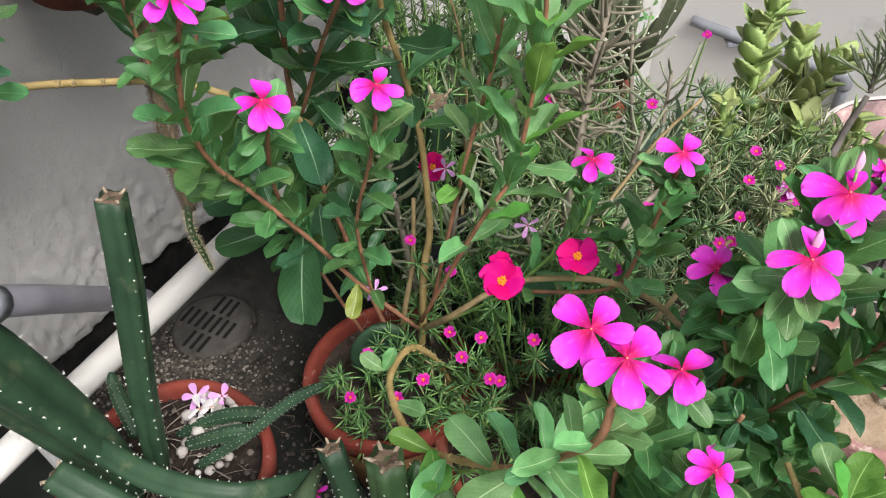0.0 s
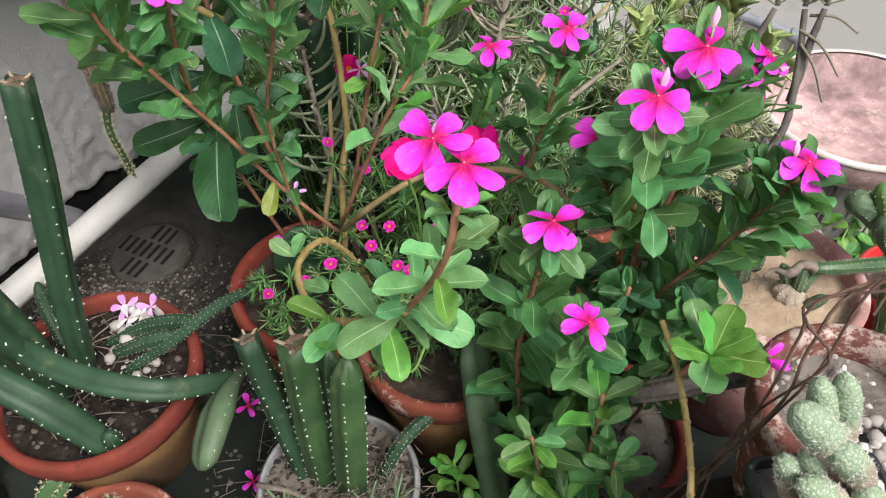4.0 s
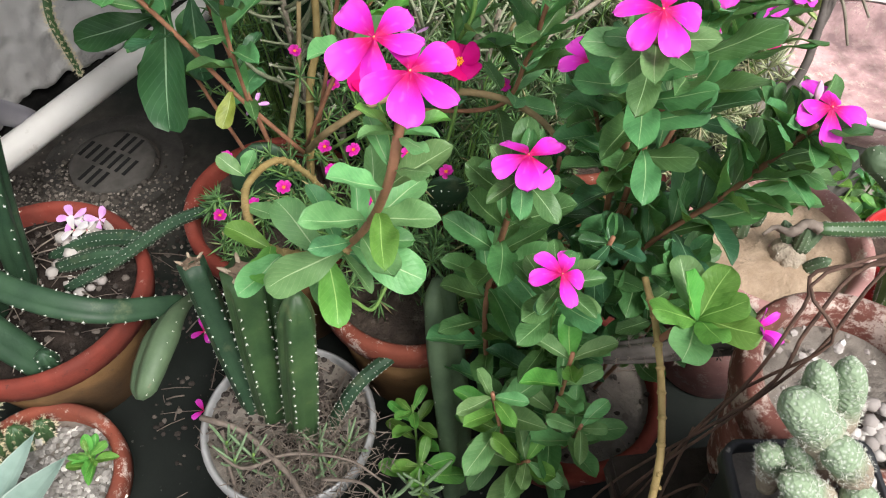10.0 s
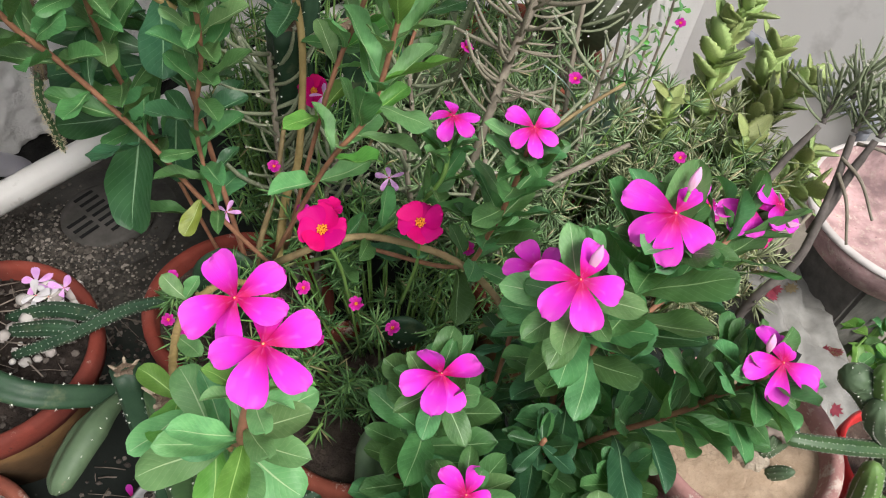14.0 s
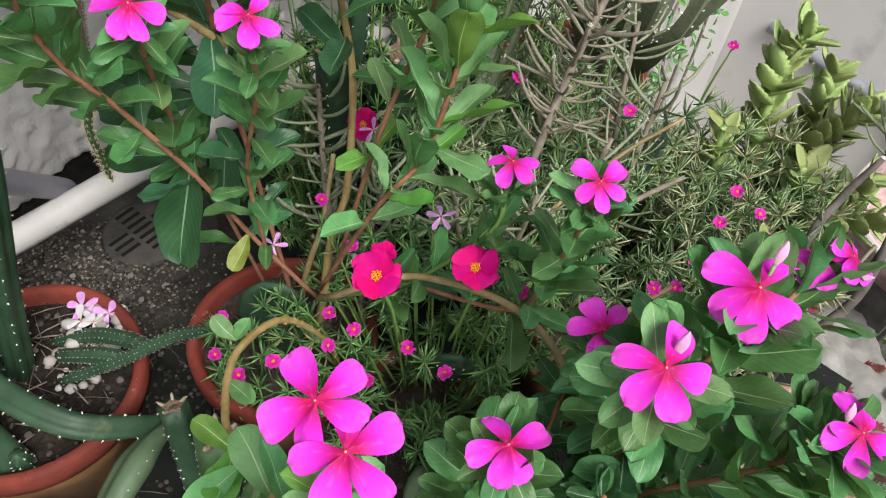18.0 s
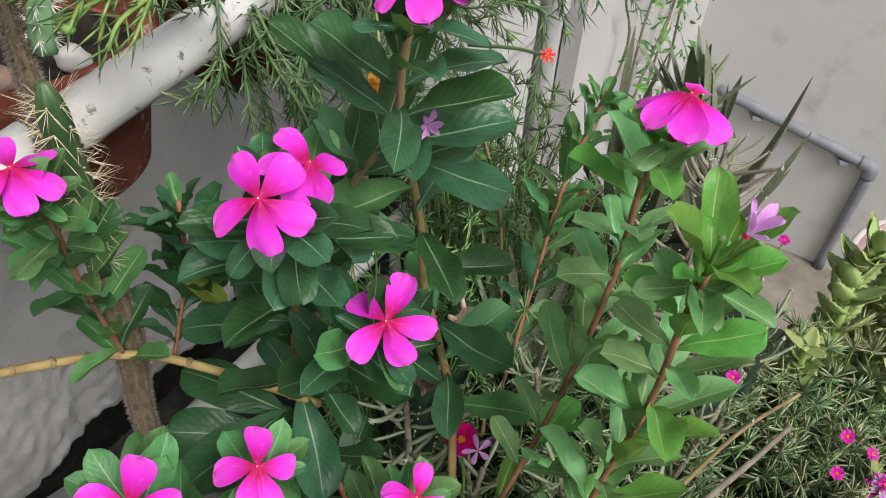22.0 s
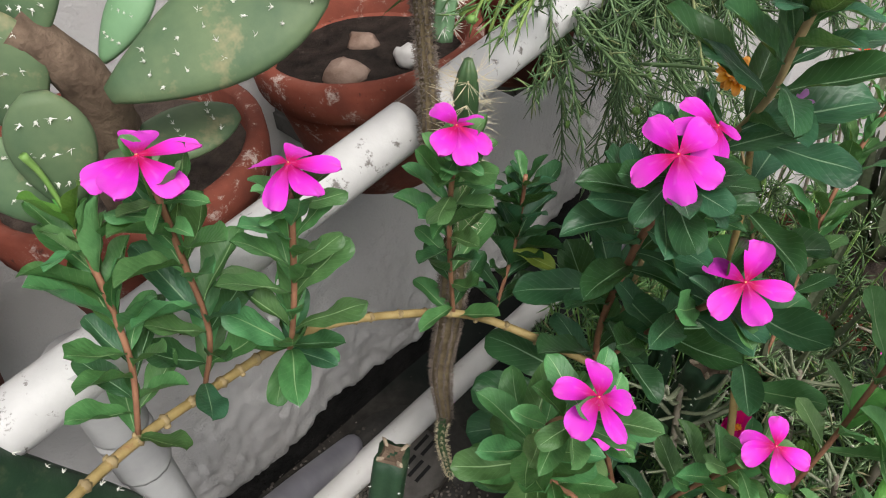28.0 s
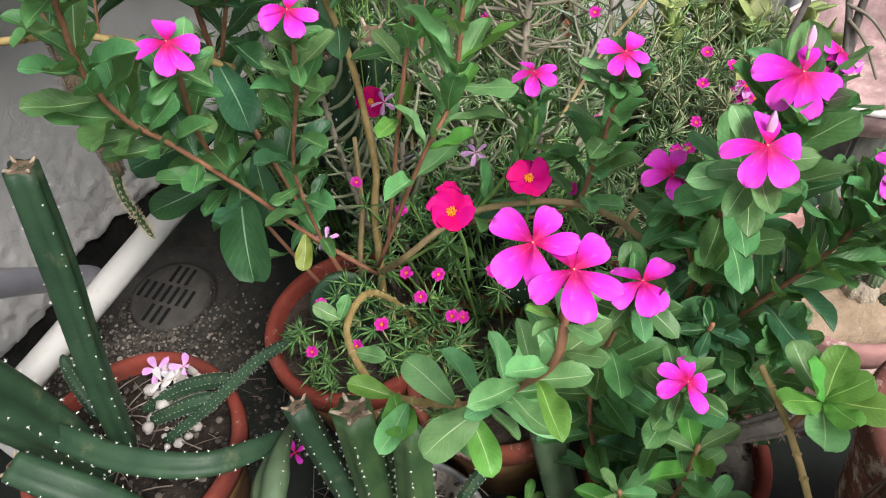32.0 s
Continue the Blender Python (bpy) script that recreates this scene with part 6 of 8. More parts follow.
pad(fo, (-0.132, 0.112, 0.078), (0.25, 0.45, 0.85), (-0.5, -0.6, 0.5), 0.066, 0.040, 0.010, CACTUS_DOTTED, 20, 0.010)
pad(fo, (-0.118, 0.140, 0.082), (0.5, 0.2, 0.7), (-0.3, -0.8, 0.5), 0.036, 0.030, 0.008, CACTUS_DOTTED, 12, 0.009)
ball = thing("ball_cactus", (-0.030, 0.098, 0.085), "small round green cactus with white dots", "cactus")
column(ball, [(-0.030, 0.098, 0.075), (-0.030, 0.098, 0.092), (-0.031, 0.099, 0.106)], [0.010, 0.0125, 0.006], 12, 0.06, CACTUS_FLAT, 0.0007, 0.0036, cut=False, name="body")
rosette = thing("succulent_rosette", (-0.108, 0.116, 0.085), "small grey-green succulent rosette", "succulent")
for k in range(10):
    w = k * 2.4
    d = vec(math.cos(w), math.sin(w), 0.35 + 0.06 * k)
    v, f, uv = blade(0.34, 0.25, 0.0, 0.0, "lance", 6, 2)
    part("leaf", mesh_of("leaf", v, f, SILVER, True, uv), rosette, "", aim((-0.108, 0.116, 0.086), d, (0, 0, 1), 0.036 - 0.0018 * k))
tw = thing("twig", (-0.09, 0.108, 0.086), "dry brown twig lying on soil", "twig")
tube("wood", [(-0.095, 0.100, 0.088), (-0.065, 0.106, 0.092), (-0.035, 0.115, 0.094), (-0.005, 0.122, 0.098)], [0.0032, 0.0028, 0.002], DEAD, tw, 7, wobble=0.15)
tube("side_shoot", [(-0.07, 0.105, 0.092), (-0.058, 0.118, 0.100)], [0.002, 0.0012], DEAD, tw, 6)
chunk = thing("woolly_cactus", (-0.085, 0.070, 0.085), "cluster of frosty green succulent shoots", "succulent")
frost = []
for k in range(34):
    p = vec(-0.088 + random.gauss(0, 0.018), 0.062 + random.gauss(0, 0.012), 0.080)
    tube("shoot", [p, p + vec(random.gauss(0, 0.008), random.gauss(0, 0.008), 0.02), p + vec(random.gauss(0, 0.012), random.gauss(0, 0.012), 0.036)], [0.0015, 0.0022, 0.0018], FINGER_GREEN, chunk, 7)
    frost.append((p + vec(random.gauss(0, 0.010), random.gauss(0, 0.010), 0.036)))
chunks = []
for p in frost:
    for _ in range(6):
        chunks.append(needle_data(p + rand_dir() * 0.001, rand_dir(0.5), random.uniform(0.003, 0.0055), 0.0010))
v, f = join(chunks)
part("frosty_tip", mesh_of("frosty_tip", v, f, GREY_LEAF), chunk, "tufts of whitish tips", None, "stuff")

# dead twigs in the white pot
dw = thing("twig_tangle", (-0.06, 0.21, 0.09), "tangle of dry brown twigs in the plastic pot", "twig")
for pts, r in (([(-0.135, 0.245, 0.118), (-0.095, 0.232, 0.122), (-0.05, 0.195, 0.128), (-0.018, 0.160, 0.122), (0.028, 0.140, 0.112)], 0.0030), ([(-0.125, 0.225, 0.112), (-0.09, 0.20, 0.12), (-0.05, 0.21, 0.13), (0.0, 0.205, 0.135), (0.03, 0.19, 0.13)], 0.0018), ([(-0.02, 0.19, 0.128), (0.015, 0.185, 0.135), (0.04, 0.165, 0.125)], 0.0016), ([(-0.115, 0.235, 0.115), (-0.10, 0.195, 0.10), (-0.085, 0.175, 0.09)], 0.0020)):
    tube("twig", pts, [r, r * 0.9, r * 0.5], DEAD, dw, 6, wobble=0.15)
chunks = []
for k in range(900):
    p = vec(-0.035 + random.gauss(0, 0.030), 0.212 + random.gauss(0, 0.024), 0.103 + abs(random.gauss(0, 0.014)))
    chunks.append(needle_data(p, rand_dir(0.1), random.uniform(0.010, 0.022), 0.0005))
v, f = join(chunks)
part("straw", mesh_of("straw", v, f, DEAD, False), dw, "fine dry straw", None, "stuff")


# ---- tube-leaved succulents ----
PLANTLET = mottled("pale_plantlets", (0.26, 0.27, 0.21), (0.44, 0.43, 0.35), 90, 0.8)


def tube_leaf_mesh(mat, bend, plantlets=True, fat=1.0):
    line = [vec(0, 0, 0), vec(0.35, 0, 0.02 * bend), vec(0.7, 0, 0.14 * bend), vec(1.0, 0, 0.36 * bend)]
    a = tube_data(smooth_line(line, 2), [fat * r for r in (0.028, 0.031, 0.033, 0.033, 0.031, 0.028, 0.020)], 6)
    v, f = list(a[0]), list(a[1])
    slots = [0] * len(f)
    if plantlets:
        for k in range(7):
            q = needle_data(line[-1], vec(0.3 + 0.25 * (k % 3), math.cos(k * 0.9), math.sin(k * 0.9)), 0.055, 0.016)
            o = len(v)
            v += q[0]
            f += [tuple(i + o for i in g) for g in q[1]]
            slots += [1] * len(q[1])
    return mesh_of("leaf", v, f, [mat, PLANTLET], True, None, slots)


TUBES = {"grey": [tube_leaf_mesh(GREY_LEAF, b) for b in (0.2, 0.7, 1.1)], "tan": [tube_leaf_mesh(DUSTY_STEM, b) for b in (0.1, 0.5, 0.9)], "green": [tube_leaf_mesh(NEEDLE, b, False) for b in (0.3, 0.8)], "sen": [tube_leaf_mesh(FINGER_GREEN, b, False, 1.5) for b in (0.2, 0.5, 0.8)], "fine": [tube_leaf_mesh(FINGER_GREY, b, True, 1.0) for b in (0.1, 0.35, 0.6)]}


def tube_plant(root, pts, count, length, tone, stem=STEM_GREY, r=0.0035, start=0.1, lean=0.5, end=1.0):
    line = smooth_line(pts, 6)
    tube("stem", pts, [r, r * 0.9, r * 0.7], stem, root, 7, wobble=0.08)
    fr = frames_along(line)
    for k in range(count):
        s = start + (end - start) * k / count
        i = min(len(line) - 1, int(s * (len(line) - 1)))
        t, a, b = fr[i]
        w = k * 2.399
        out = a * math.cos(w) + b * math.sin(w)
        p = line[i].lerp(line[min(i + 1, len(line) - 1)], random.random())
        part("leaf", random.choice(TUBES[tone]), root, "", aim(p, out + t * lean * random.uniform(0.3, 1.5) + vec(0, 0, 0.15) + rand_dir() * 0.35, t + vec(0, 0, 0.3) + rand_dir() * 0.4, length * random.uniform(0.55, 1.2)))


GK = "tube-leaved succulents"
k1 = thing("tube_leaf_succulent", (0.10, 0.57, 0.19), "tall dusty tan tube-leaved succulent tipped with tiny white plantlets", "succulent", GK)
tube_plant(k1, [(0.09, 0.55, 0.19), (0.107, 0.578, 0.33), (0.121, 0.617, 0.40), (0.139, 0.660, 0.46), (0.150, 0.69, 0.515)], 96, 0.052, "tan", STEM_GREY, 0.0042, 0.30, 0.15)
tube_plant(k1, [(0.15, 0.69, 0.515), (0.152, 0.695, 0.522), (0.154, 0.698, 0.530)], 12, 0.026, "grey", STEM_GREY, 0.003, 0.1, 0.9)
k2 = thing("tube_leaf_succulent", (-0.05, 0.50, 0.20), "grey-green tube-leaved succulent under periwinkle leaves", "succulent", GK)
tube_plant(k2, [(-0.045, 0.485, 0.17), (-0.062, 0.515, 0.26), (-0.072, 0.535, 0.34), (-0.075, 0.545, 0.40)], 40, 0.058, "grey", STEM_GREY, 0.0035, 0.2, 0.3)
tube_plant(k2, [(-0.02, 0.47, 0.17), (-0.025, 0.50, 0.25), (-0.012, 0.53, 0.33)], 30, 0.055, "grey", STEM_GREY, 0.0035, 0.2, 0.3)
k3 = thing("tube_leaf_succulent", (0.07, 0.49, 0.19), "grey-green tube-leaved succulent in the thicket", "succulent", GK)
for pts in ([(0.08, 0.52, 0.19), (0.06, 0.51, 0.28), (0.045, 0.515, 0.355)], [(0.10, 0.51, 0.19), (0.105, 0.50, 0.29), (0.115, 0.505, 0.365)], [(0.13, 0.54, 0.19), (0.15, 0.55, 0.30), (0.165, 0.565, 0.385)], [(0.18, 0.56, 0.19), (0.195, 0.60, 0.31), (0.205, 0.64, 0.40)], [(0.20, 0.60, 0.19), (0.18, 0.66, 0.32), (0.175, 0.70, 0.41)], [(0.05, 0.60, 0.19), (0.04, 0.61, 0.28), (0.03, 0.615, 0.35)]):
    tube_plant(k3, pts, 26, 0.046, "grey", STEM_GREY, 0.003, 0.2, 0.35)
k4 = thing("tube_leaf_succulent", (0.40, 0.53, 0.10), "dark-stemmed succulent with rosettes of finger-like grey leaves", "succulent", GK)
for pts in ([(0.370, 0.505, 0.0), (0.380, 0.518, 0.22), (0.408, 0.540, 0.282), (0.420, 0.577, 0.328), (0.424, 0.612, 0.376)], [(0.372, 0.51, 0.0), (0.360, 0.57, 0.28), (0.376, 0.602, 0.332), (0.398, 0.622, 0.372)], [(0.415, 0.56, 0.30), (0.43, 0.59, 0.35), (0.440, 0.605, 0.380)]):
    tube("trunk", pts, [0.0048, 0.0045, 0.0038, 0.0030], STEM_DARK, k4, 8, "dark bark stem", wobble=0.10)
for p in ((0.424, 0.614, 0.378), (0.400, 0.624, 0.374), (0.442, 0.607, 0.382), (0.418, 0.636, 0.395)):
    tube_plant(k4, [p, Vector(p) + vec(0.002, 0.006, 0.012), Vector(p) + vec(0.004, 0.012, 0.024)], 30, 0.040, "fine", STEM_DARK, 0.003, 0.0, 0.8)
for a, b in (((0.42, 0.60, 0.36), (0.455, 0.56, 0.33)), ((0.42, 0.59, 0.35), (0.44, 0.545, 0.31)), ((0.41, 0.57, 0.32), (0.385, 0.535, 0.29)), ((0.43, 0.61, 0.37), (0.475, 0.59, 0.36))):
    tube("twig", [a, Vector(a).lerp(Vector(b), 0.5) + vec(0, 0, 0.008), b], [0.0018, 0.0012], STEM_GREY, k4, 6)

k5 = thing("upright_succulent", (0.04, 0.19, 0.05), "bright grey-green upright succulent sprays beside the pots", "succulent")
for x, y, z, h in ((0.030, 0.175, 0.03, 0.085), (0.045, 0.160, 0.02, 0.075), (0.060, 0.190, 0.03, 0.085), (0.020, 0.150, 0.03, 0.065), (0.050, 0.135, 0.02, 0.065), (0.065, 0.165, 0.02, 0.07)):
    tube_plant(k5, [(x, y, 0.0), (x + 0.002, y, z + h * 0.6), (x + 0.004, y + 0.004, z + h)], 16, 0.034, "sen", STEM_GREEN, 0.0018, 0.35, 0.9)
k6 = thing("upright_succulent", (-0.11, 0.225, 0.10), "small grey-green spiky succulents in the plastic pot", "succulent")
for x, y in ((-0.110, 0.225), (-0.10, 0.21), (-0.085, 0.215), (-0.02, 0.21), (-0.005, 0.23), (-0.06, 0.20), (-0.03, 0.225)):
    tube_plant(k6, [(x, y, 0.085), (x, y - 0.002, 0.105), (x + 0.004, y - 0.004, 0.125)], 9, 0.026, "sen", STEM_GREEN, 0.0015, 0.2, 0.7)
sd = thing("seedling", (0.055, 0.245, 0.05), "bright green periwinkle seedlings beside the plastic pot", "seedling")
branch(sd, [(0.058, 0.235, 0.0), (0.056, 0.245, 0.08), (0.052, 0.258, 0.130)], 0.0018, 0.0012, 1, 0.042, 0.85, 0.95, "fresh", STEM_GREEN, 92, 2)
branch(sd, [(0.06, 0.215, 0.0), (0.06, 0.215, 0.07), (0.062, 0.215, 0.105)], 0.0018, 0.0012, 1, 0.042, 0.85, 0.95, "fresh", STEM_GREEN, 92, 2)


# ---- moss rose ----
def star(chunks, at, d, count, length, r=0.0011):
    d = Vector(d).normalized()
    for _ in range(count):
        q = (d * random.uniform(0.1, 1.1) + rand_dir() * 1.0).normalized()
        chunks.append(needle_data(Vector(at) + q * 0.001, q, length * random.uniform(0.7, 1.2), r))


def moss_rose(name, label, centre, spread, top, stems, mat=NEEDLE, leaf_len=0.017, floor_z=0.17, stars=3, count=13, drop=0.10):
    """A cushion of thin stems with stars of needle leaves."""
    root = thing(name, (centre[0], centre[1], floor_z), label, "moss rose")
    green, wood = [], []
    for _ in range(stems):
        w, q = random.uniform(0, 6.28), math.sqrt(random.random())
        x, y = centre[0] + spread[0] * q * math.cos(w), centre[1] + spread[1] * q * math.sin(w)
        z = top(x, y) - random.uniform(0, drop) ** 1.0 - 0.03 * q * q
        base = vec(centre[0] + (x - centre[0]) * 0.55, centre[1] + (y - centre[1]) * 0.55, floor_z)
        tip = vec(x, y, z)
        mid = base.lerp(tip, 0.6) + vec(0, 0, 0.02)
        line = smooth_line([base, mid, tip], 3)
        wood.append(tube_data(line, [0.0013, 0.0012, 0.0012, 0.0011, 0.0010, 0.0009, 0.0008], 4))
        for k in range(stars):
            s = 1 - k * 0.20
            i = int(s * (len(line) - 1))
            star(green, line[i], (line[i] - line[max(0, i - 1)]).normalized() + vec(0, -0.15, 0.35) if k == 0 else vec(0, 0, 0.5), count - 3 * k, leaf_len)
    v, f = join(green)
    part("foliage", mesh_of("foliage", v, f, mat, True), root, "", None, "stuff")
    v, f = join(wood)
    part("stem_tangle", mesh_of("stem_tangle", v, f, STEM_GREEN, True), root, "", None, "stuff")
    return root


m1 = moss_rose("moss_rose", "dense moss rose with needle leaves and small magenta flowers", (0.060, 0.425), (0.150, 0.110), lambda x, y: 0.335 + 0.10 * (y - 0.36), 135, leaf_len=0.0185, drop=0.20, count=14)
m2 = moss_rose("moss_rose", "sparse moss rose sprays at the pot's edge", (-0.105, 0.40), (0.045, 0.050), lambda x, y: 0.235, 13, leaf_len=0.017, drop=0.06)
m3 = moss_rose("moss_rose", "moss rose and wiry greenery in the back pots", (0.17, 0.60), (0.20, 0.14), lambda x, y: 0.345 + 0.12 * (y - 0.55), 290, PALE_NEEDLE, leaf_len=0.021, floor_z=0.19, drop=0.13)
m4 = moss_rose("moss_rose", "olive wiry succulents below the yellow-green leaves", (0.31, 0.60), (0.10, 0.13), lambda x, y: 0.335 + 0.1 * (y - 0.55), 210, OLIVE_NEEDLE, 0.022, 0.15, drop=0.15)
m5 = moss_rose("moss_rose", "dark feathery greenery in the shade of the wall", (-0.09, 0.66), (0.11, 0.12), lambda x, y: 0.41 + 0.1 * (y - 0.6), 150, NEEDLE, 0.018, 0.06, drop=0.22)
m6 = moss_rose("feathery_plant", "dark feathery greenery in front of a white standpipe", (-0.03, 0.99), (0.13, 0.08), lambda x, y: 0.40, 130, HANG_LEAF, 0.018, 0.0, drop=0.20)
m7 = moss_rose("feathery_plant", "dark feathery greenery round the aloe pot", (0.055, 0.83), (0.14, 0.085), lambda x, y: 0.37, 150, HANG_LEAF, 0.020, 0.0, drop=0.24)
tube("bare_stem", [(-0.02, 0.33, 0.18), (0.0, 0.312, 0.215), (0.018, 0.30, 0.22), (0.030, 0.315, 0.235)], [0.002, 0.0014], STEM_GREEN, m1, 6)


def rose(root, at, facing, radius):
    """A cupped moss-rose flower with ruffled petals and yellow stamens."""
    b = flower(root, at, facing, radius * 0.88, "rose", count=6, name="flower", centre=STAMEN_MESH, squeeze=1.7, droop=-0.42)
    return b


rose(m1, (0.022, 0.361, 0.412), (-0.05, -0.45, 1), 0.0185)
rose(m1, (0.081, 0.390, 0.404), (0.0, -0.40, 1), 0.0180)
rose(m1, (-0.032, 0.524, 0.386), (0.1, -0.85, 0.6), 0.0150)
rose(m1, (0.022, 0.378, 0.414), (0.0, 0.1, 1), 0.010)
for a, b in (((0.03, 0.40, 0.28), (0.022, 0.362, 0.405)), ((0.07, 0.41, 0.28), (0.081, 0.391, 0.397)), ((-0.03, 0.50, 0.25), (-0.032, 0.524, 0.378))):
    tube("flower_stalk", [a, Vector(a).lerp(Vector(b), 0.6) + vec(0.004, 0, 0), b], [0.0014, 0.0012], STEM_GREEN, m1, 6)
for x, y, z in ((-0.084, 0.346, 0.341), (0.006, 0.362, 0.337), (0.047, 0.352, 0.345), (-0.040, 0.325, 0.335), (-0.010, 0.352, 0.325), (0.012, 0.335, 0.318), (0.075, 0.345, 0.335), (-0.060, 0.312, 0.33), (-0.018, 0.44, 0.33), (0.115, 0.40, 0.37), (0.150, 0.46, 0.38), (-0.055, 0.48, 0.33), (0.02, 0.345, 0.30), (-0.02, 0.385, 0.315), (-0.112, 0.365, 0.25)):
    flower(m1, (x, y, z + 0.006), (random.uniform(-.3, .3), -0.4, 1), 0.0056, "hot", centre=STAMEN_MESH, count=7, name="small_flower", squeeze=1.15, droop=-0.45)
for x, y, z in ((0.175, 0.585, 0.40), (0.08, 0.60, 0.40), (0.02, 0.70, 0.38), (0.27, 0.545, 0.335), (0.305, 0.565, 0.335), (0.28, 0.57, 0.35), (0.291, 0.803, 0.338), (0.25, 0.50, 0.33), (0.31, 0.52, 0.33), (-0.08, 0.70, 0.40), (0.235, 0.47, 0.33), (0.21, 0.44, 0.36)):
    flower(m3, (x, y, z), (random.uniform(-.3, .3), -0.4, 1), 0.0060, "hot", centre=STAMEN_MESH, count=7, name="small_flower", squeeze=1.15, droop=-0.45)
tube("flower_stalk", [(0.27, 0.76, 0.20), (0.28, 0.79, 0.28), (0.291, 0.803, 0.333)], [0.0016, 0.001], STEM_GREEN, m3, 6)
d = thing("double_flower", (0.31, 0.545, 0.31), "ruffled pink and white double flower", "flower")
for k in range(3):
    flower(d, (0.312, 0.543, 0.318 + 0.004 * k), (0.0, -0.5, 1), 0.0135 - 0.003 * k, "lilac" if k == 1 else "hot", count=15, name="petal_ring", centre=STAMEN_MESH, squeeze=0.6, droop=-0.15 - 0.3 * k)
rose(m4, (0.325, 0.475, 0.375), (0, -0.5, 1), 0.0185)
# pale little flowers among the stems
for at in ((0.048, 0.445, 0.385), (-0.090, 0.452, 0.300), (-0.02, 0.51, 0.395)):
    flower(v1, at, (0.1, -0.4, 1), 0.0115, "lilac", count=5, name="faded_flower", squeeze=0.6, droop=0.1)
tube("dry_branch", [(0.130, 0.49, 0.30), (0.153, 0.509, 0.33), (0.201, 0.546, 0.345), (0.235, 0.575, 0.350)], [0.0026, 0.0026, 0.0020], STEM_GREY, v1, 9, "thick grey branch", wobble=0.10)
tube("dry_branch", [(0.135, 0.37, 0.325), (0.165, 0.40, 0.333), (0.195, 0.43, 0.338), (0.228, 0.46, 0.342)], [0.0024, 0.0024, 0.0018], STEM_TAN, v1, 8, "tan branch", wobble=0.10)
tube("dry_branch", [(0.125, 0.505, 0.345), (0.171, 0.54, 0.390), (0.211, 0.558, 0.424)], [0.0020, 0.0014], STEM_TAN, v1, 6)
chunks = []
star(chunks, (0.212, 0.559, 0.425), (0.5, 0.2, 0.6), 16, 0.018)
v, f = join(chunks)
part("tip_leaves", mesh_of("tip_leaves", v, f, HANG_LEAF), v1, "", None, "stuff")

# broad blue-green strap leaves arching in the thicket
st = thing("strap_leaf_plant", (0.20, 0.62, 0.20), "arching blue-green strap leaves in the thicket", "plant")
for at, dr, s in (((0.19, 0.62, 0.30), (0.3, 0.1, 1), 0.10), ((0.20, 0.63, 0.28), (0.7, -0.1, 0.9), 0.10), ((0.18, 0.60, 0.28), (-0.5, -0.1, 1), 0.09), ((0.21, 0.62, 0.29), (0.5, 0.5, 0.9), 0.10)):
    v, f, uv = blade(0.10, 0.3, 0.7, 0.0, "lance", 10, 2)
    part("leaf", mesh_of("leaf", v, f, SILVER, True, uv), st, "", aim(at, dr, (dr[0], dr[1], -0.6), s))


# ---- yellow-green toothed succulent ----
def toothed_mesh(bend):
    """A fleshy boat-shaped leaf with a scalloped edge."""
    v, f = [], []
    n = 14
    for i in range(n + 1):
        u = i / n
        w = 0.34 * math.sin(math.pi * (0.10 + 0.87 * u)) ** 0.7 * (1.0 if i % 2 else 0.84)
        z = bend * u * u
        for y, h in ((-1.0, 0.42), (-0.55, 0.10), (0.0, -0.10), (0.55, 0.10), (1.0, 0.42), (0.5, 0.26), (0.0, 0.10), (-0.5, 0.26)):
            v.append((u, y * w, z + h * w))
    for i in range(n):
        for j in range(8):
            a, b = i * 8 + j, i * 8 + (j + 1) % 8
            f.append((a, b, b + 8, a + 8))
    f.append(tuple(range(7, -1, -1)))
    f.append(tuple(range(n * 8, n * 8 + 8)))
    return mesh_of("leaf", v, f, SERRATE)


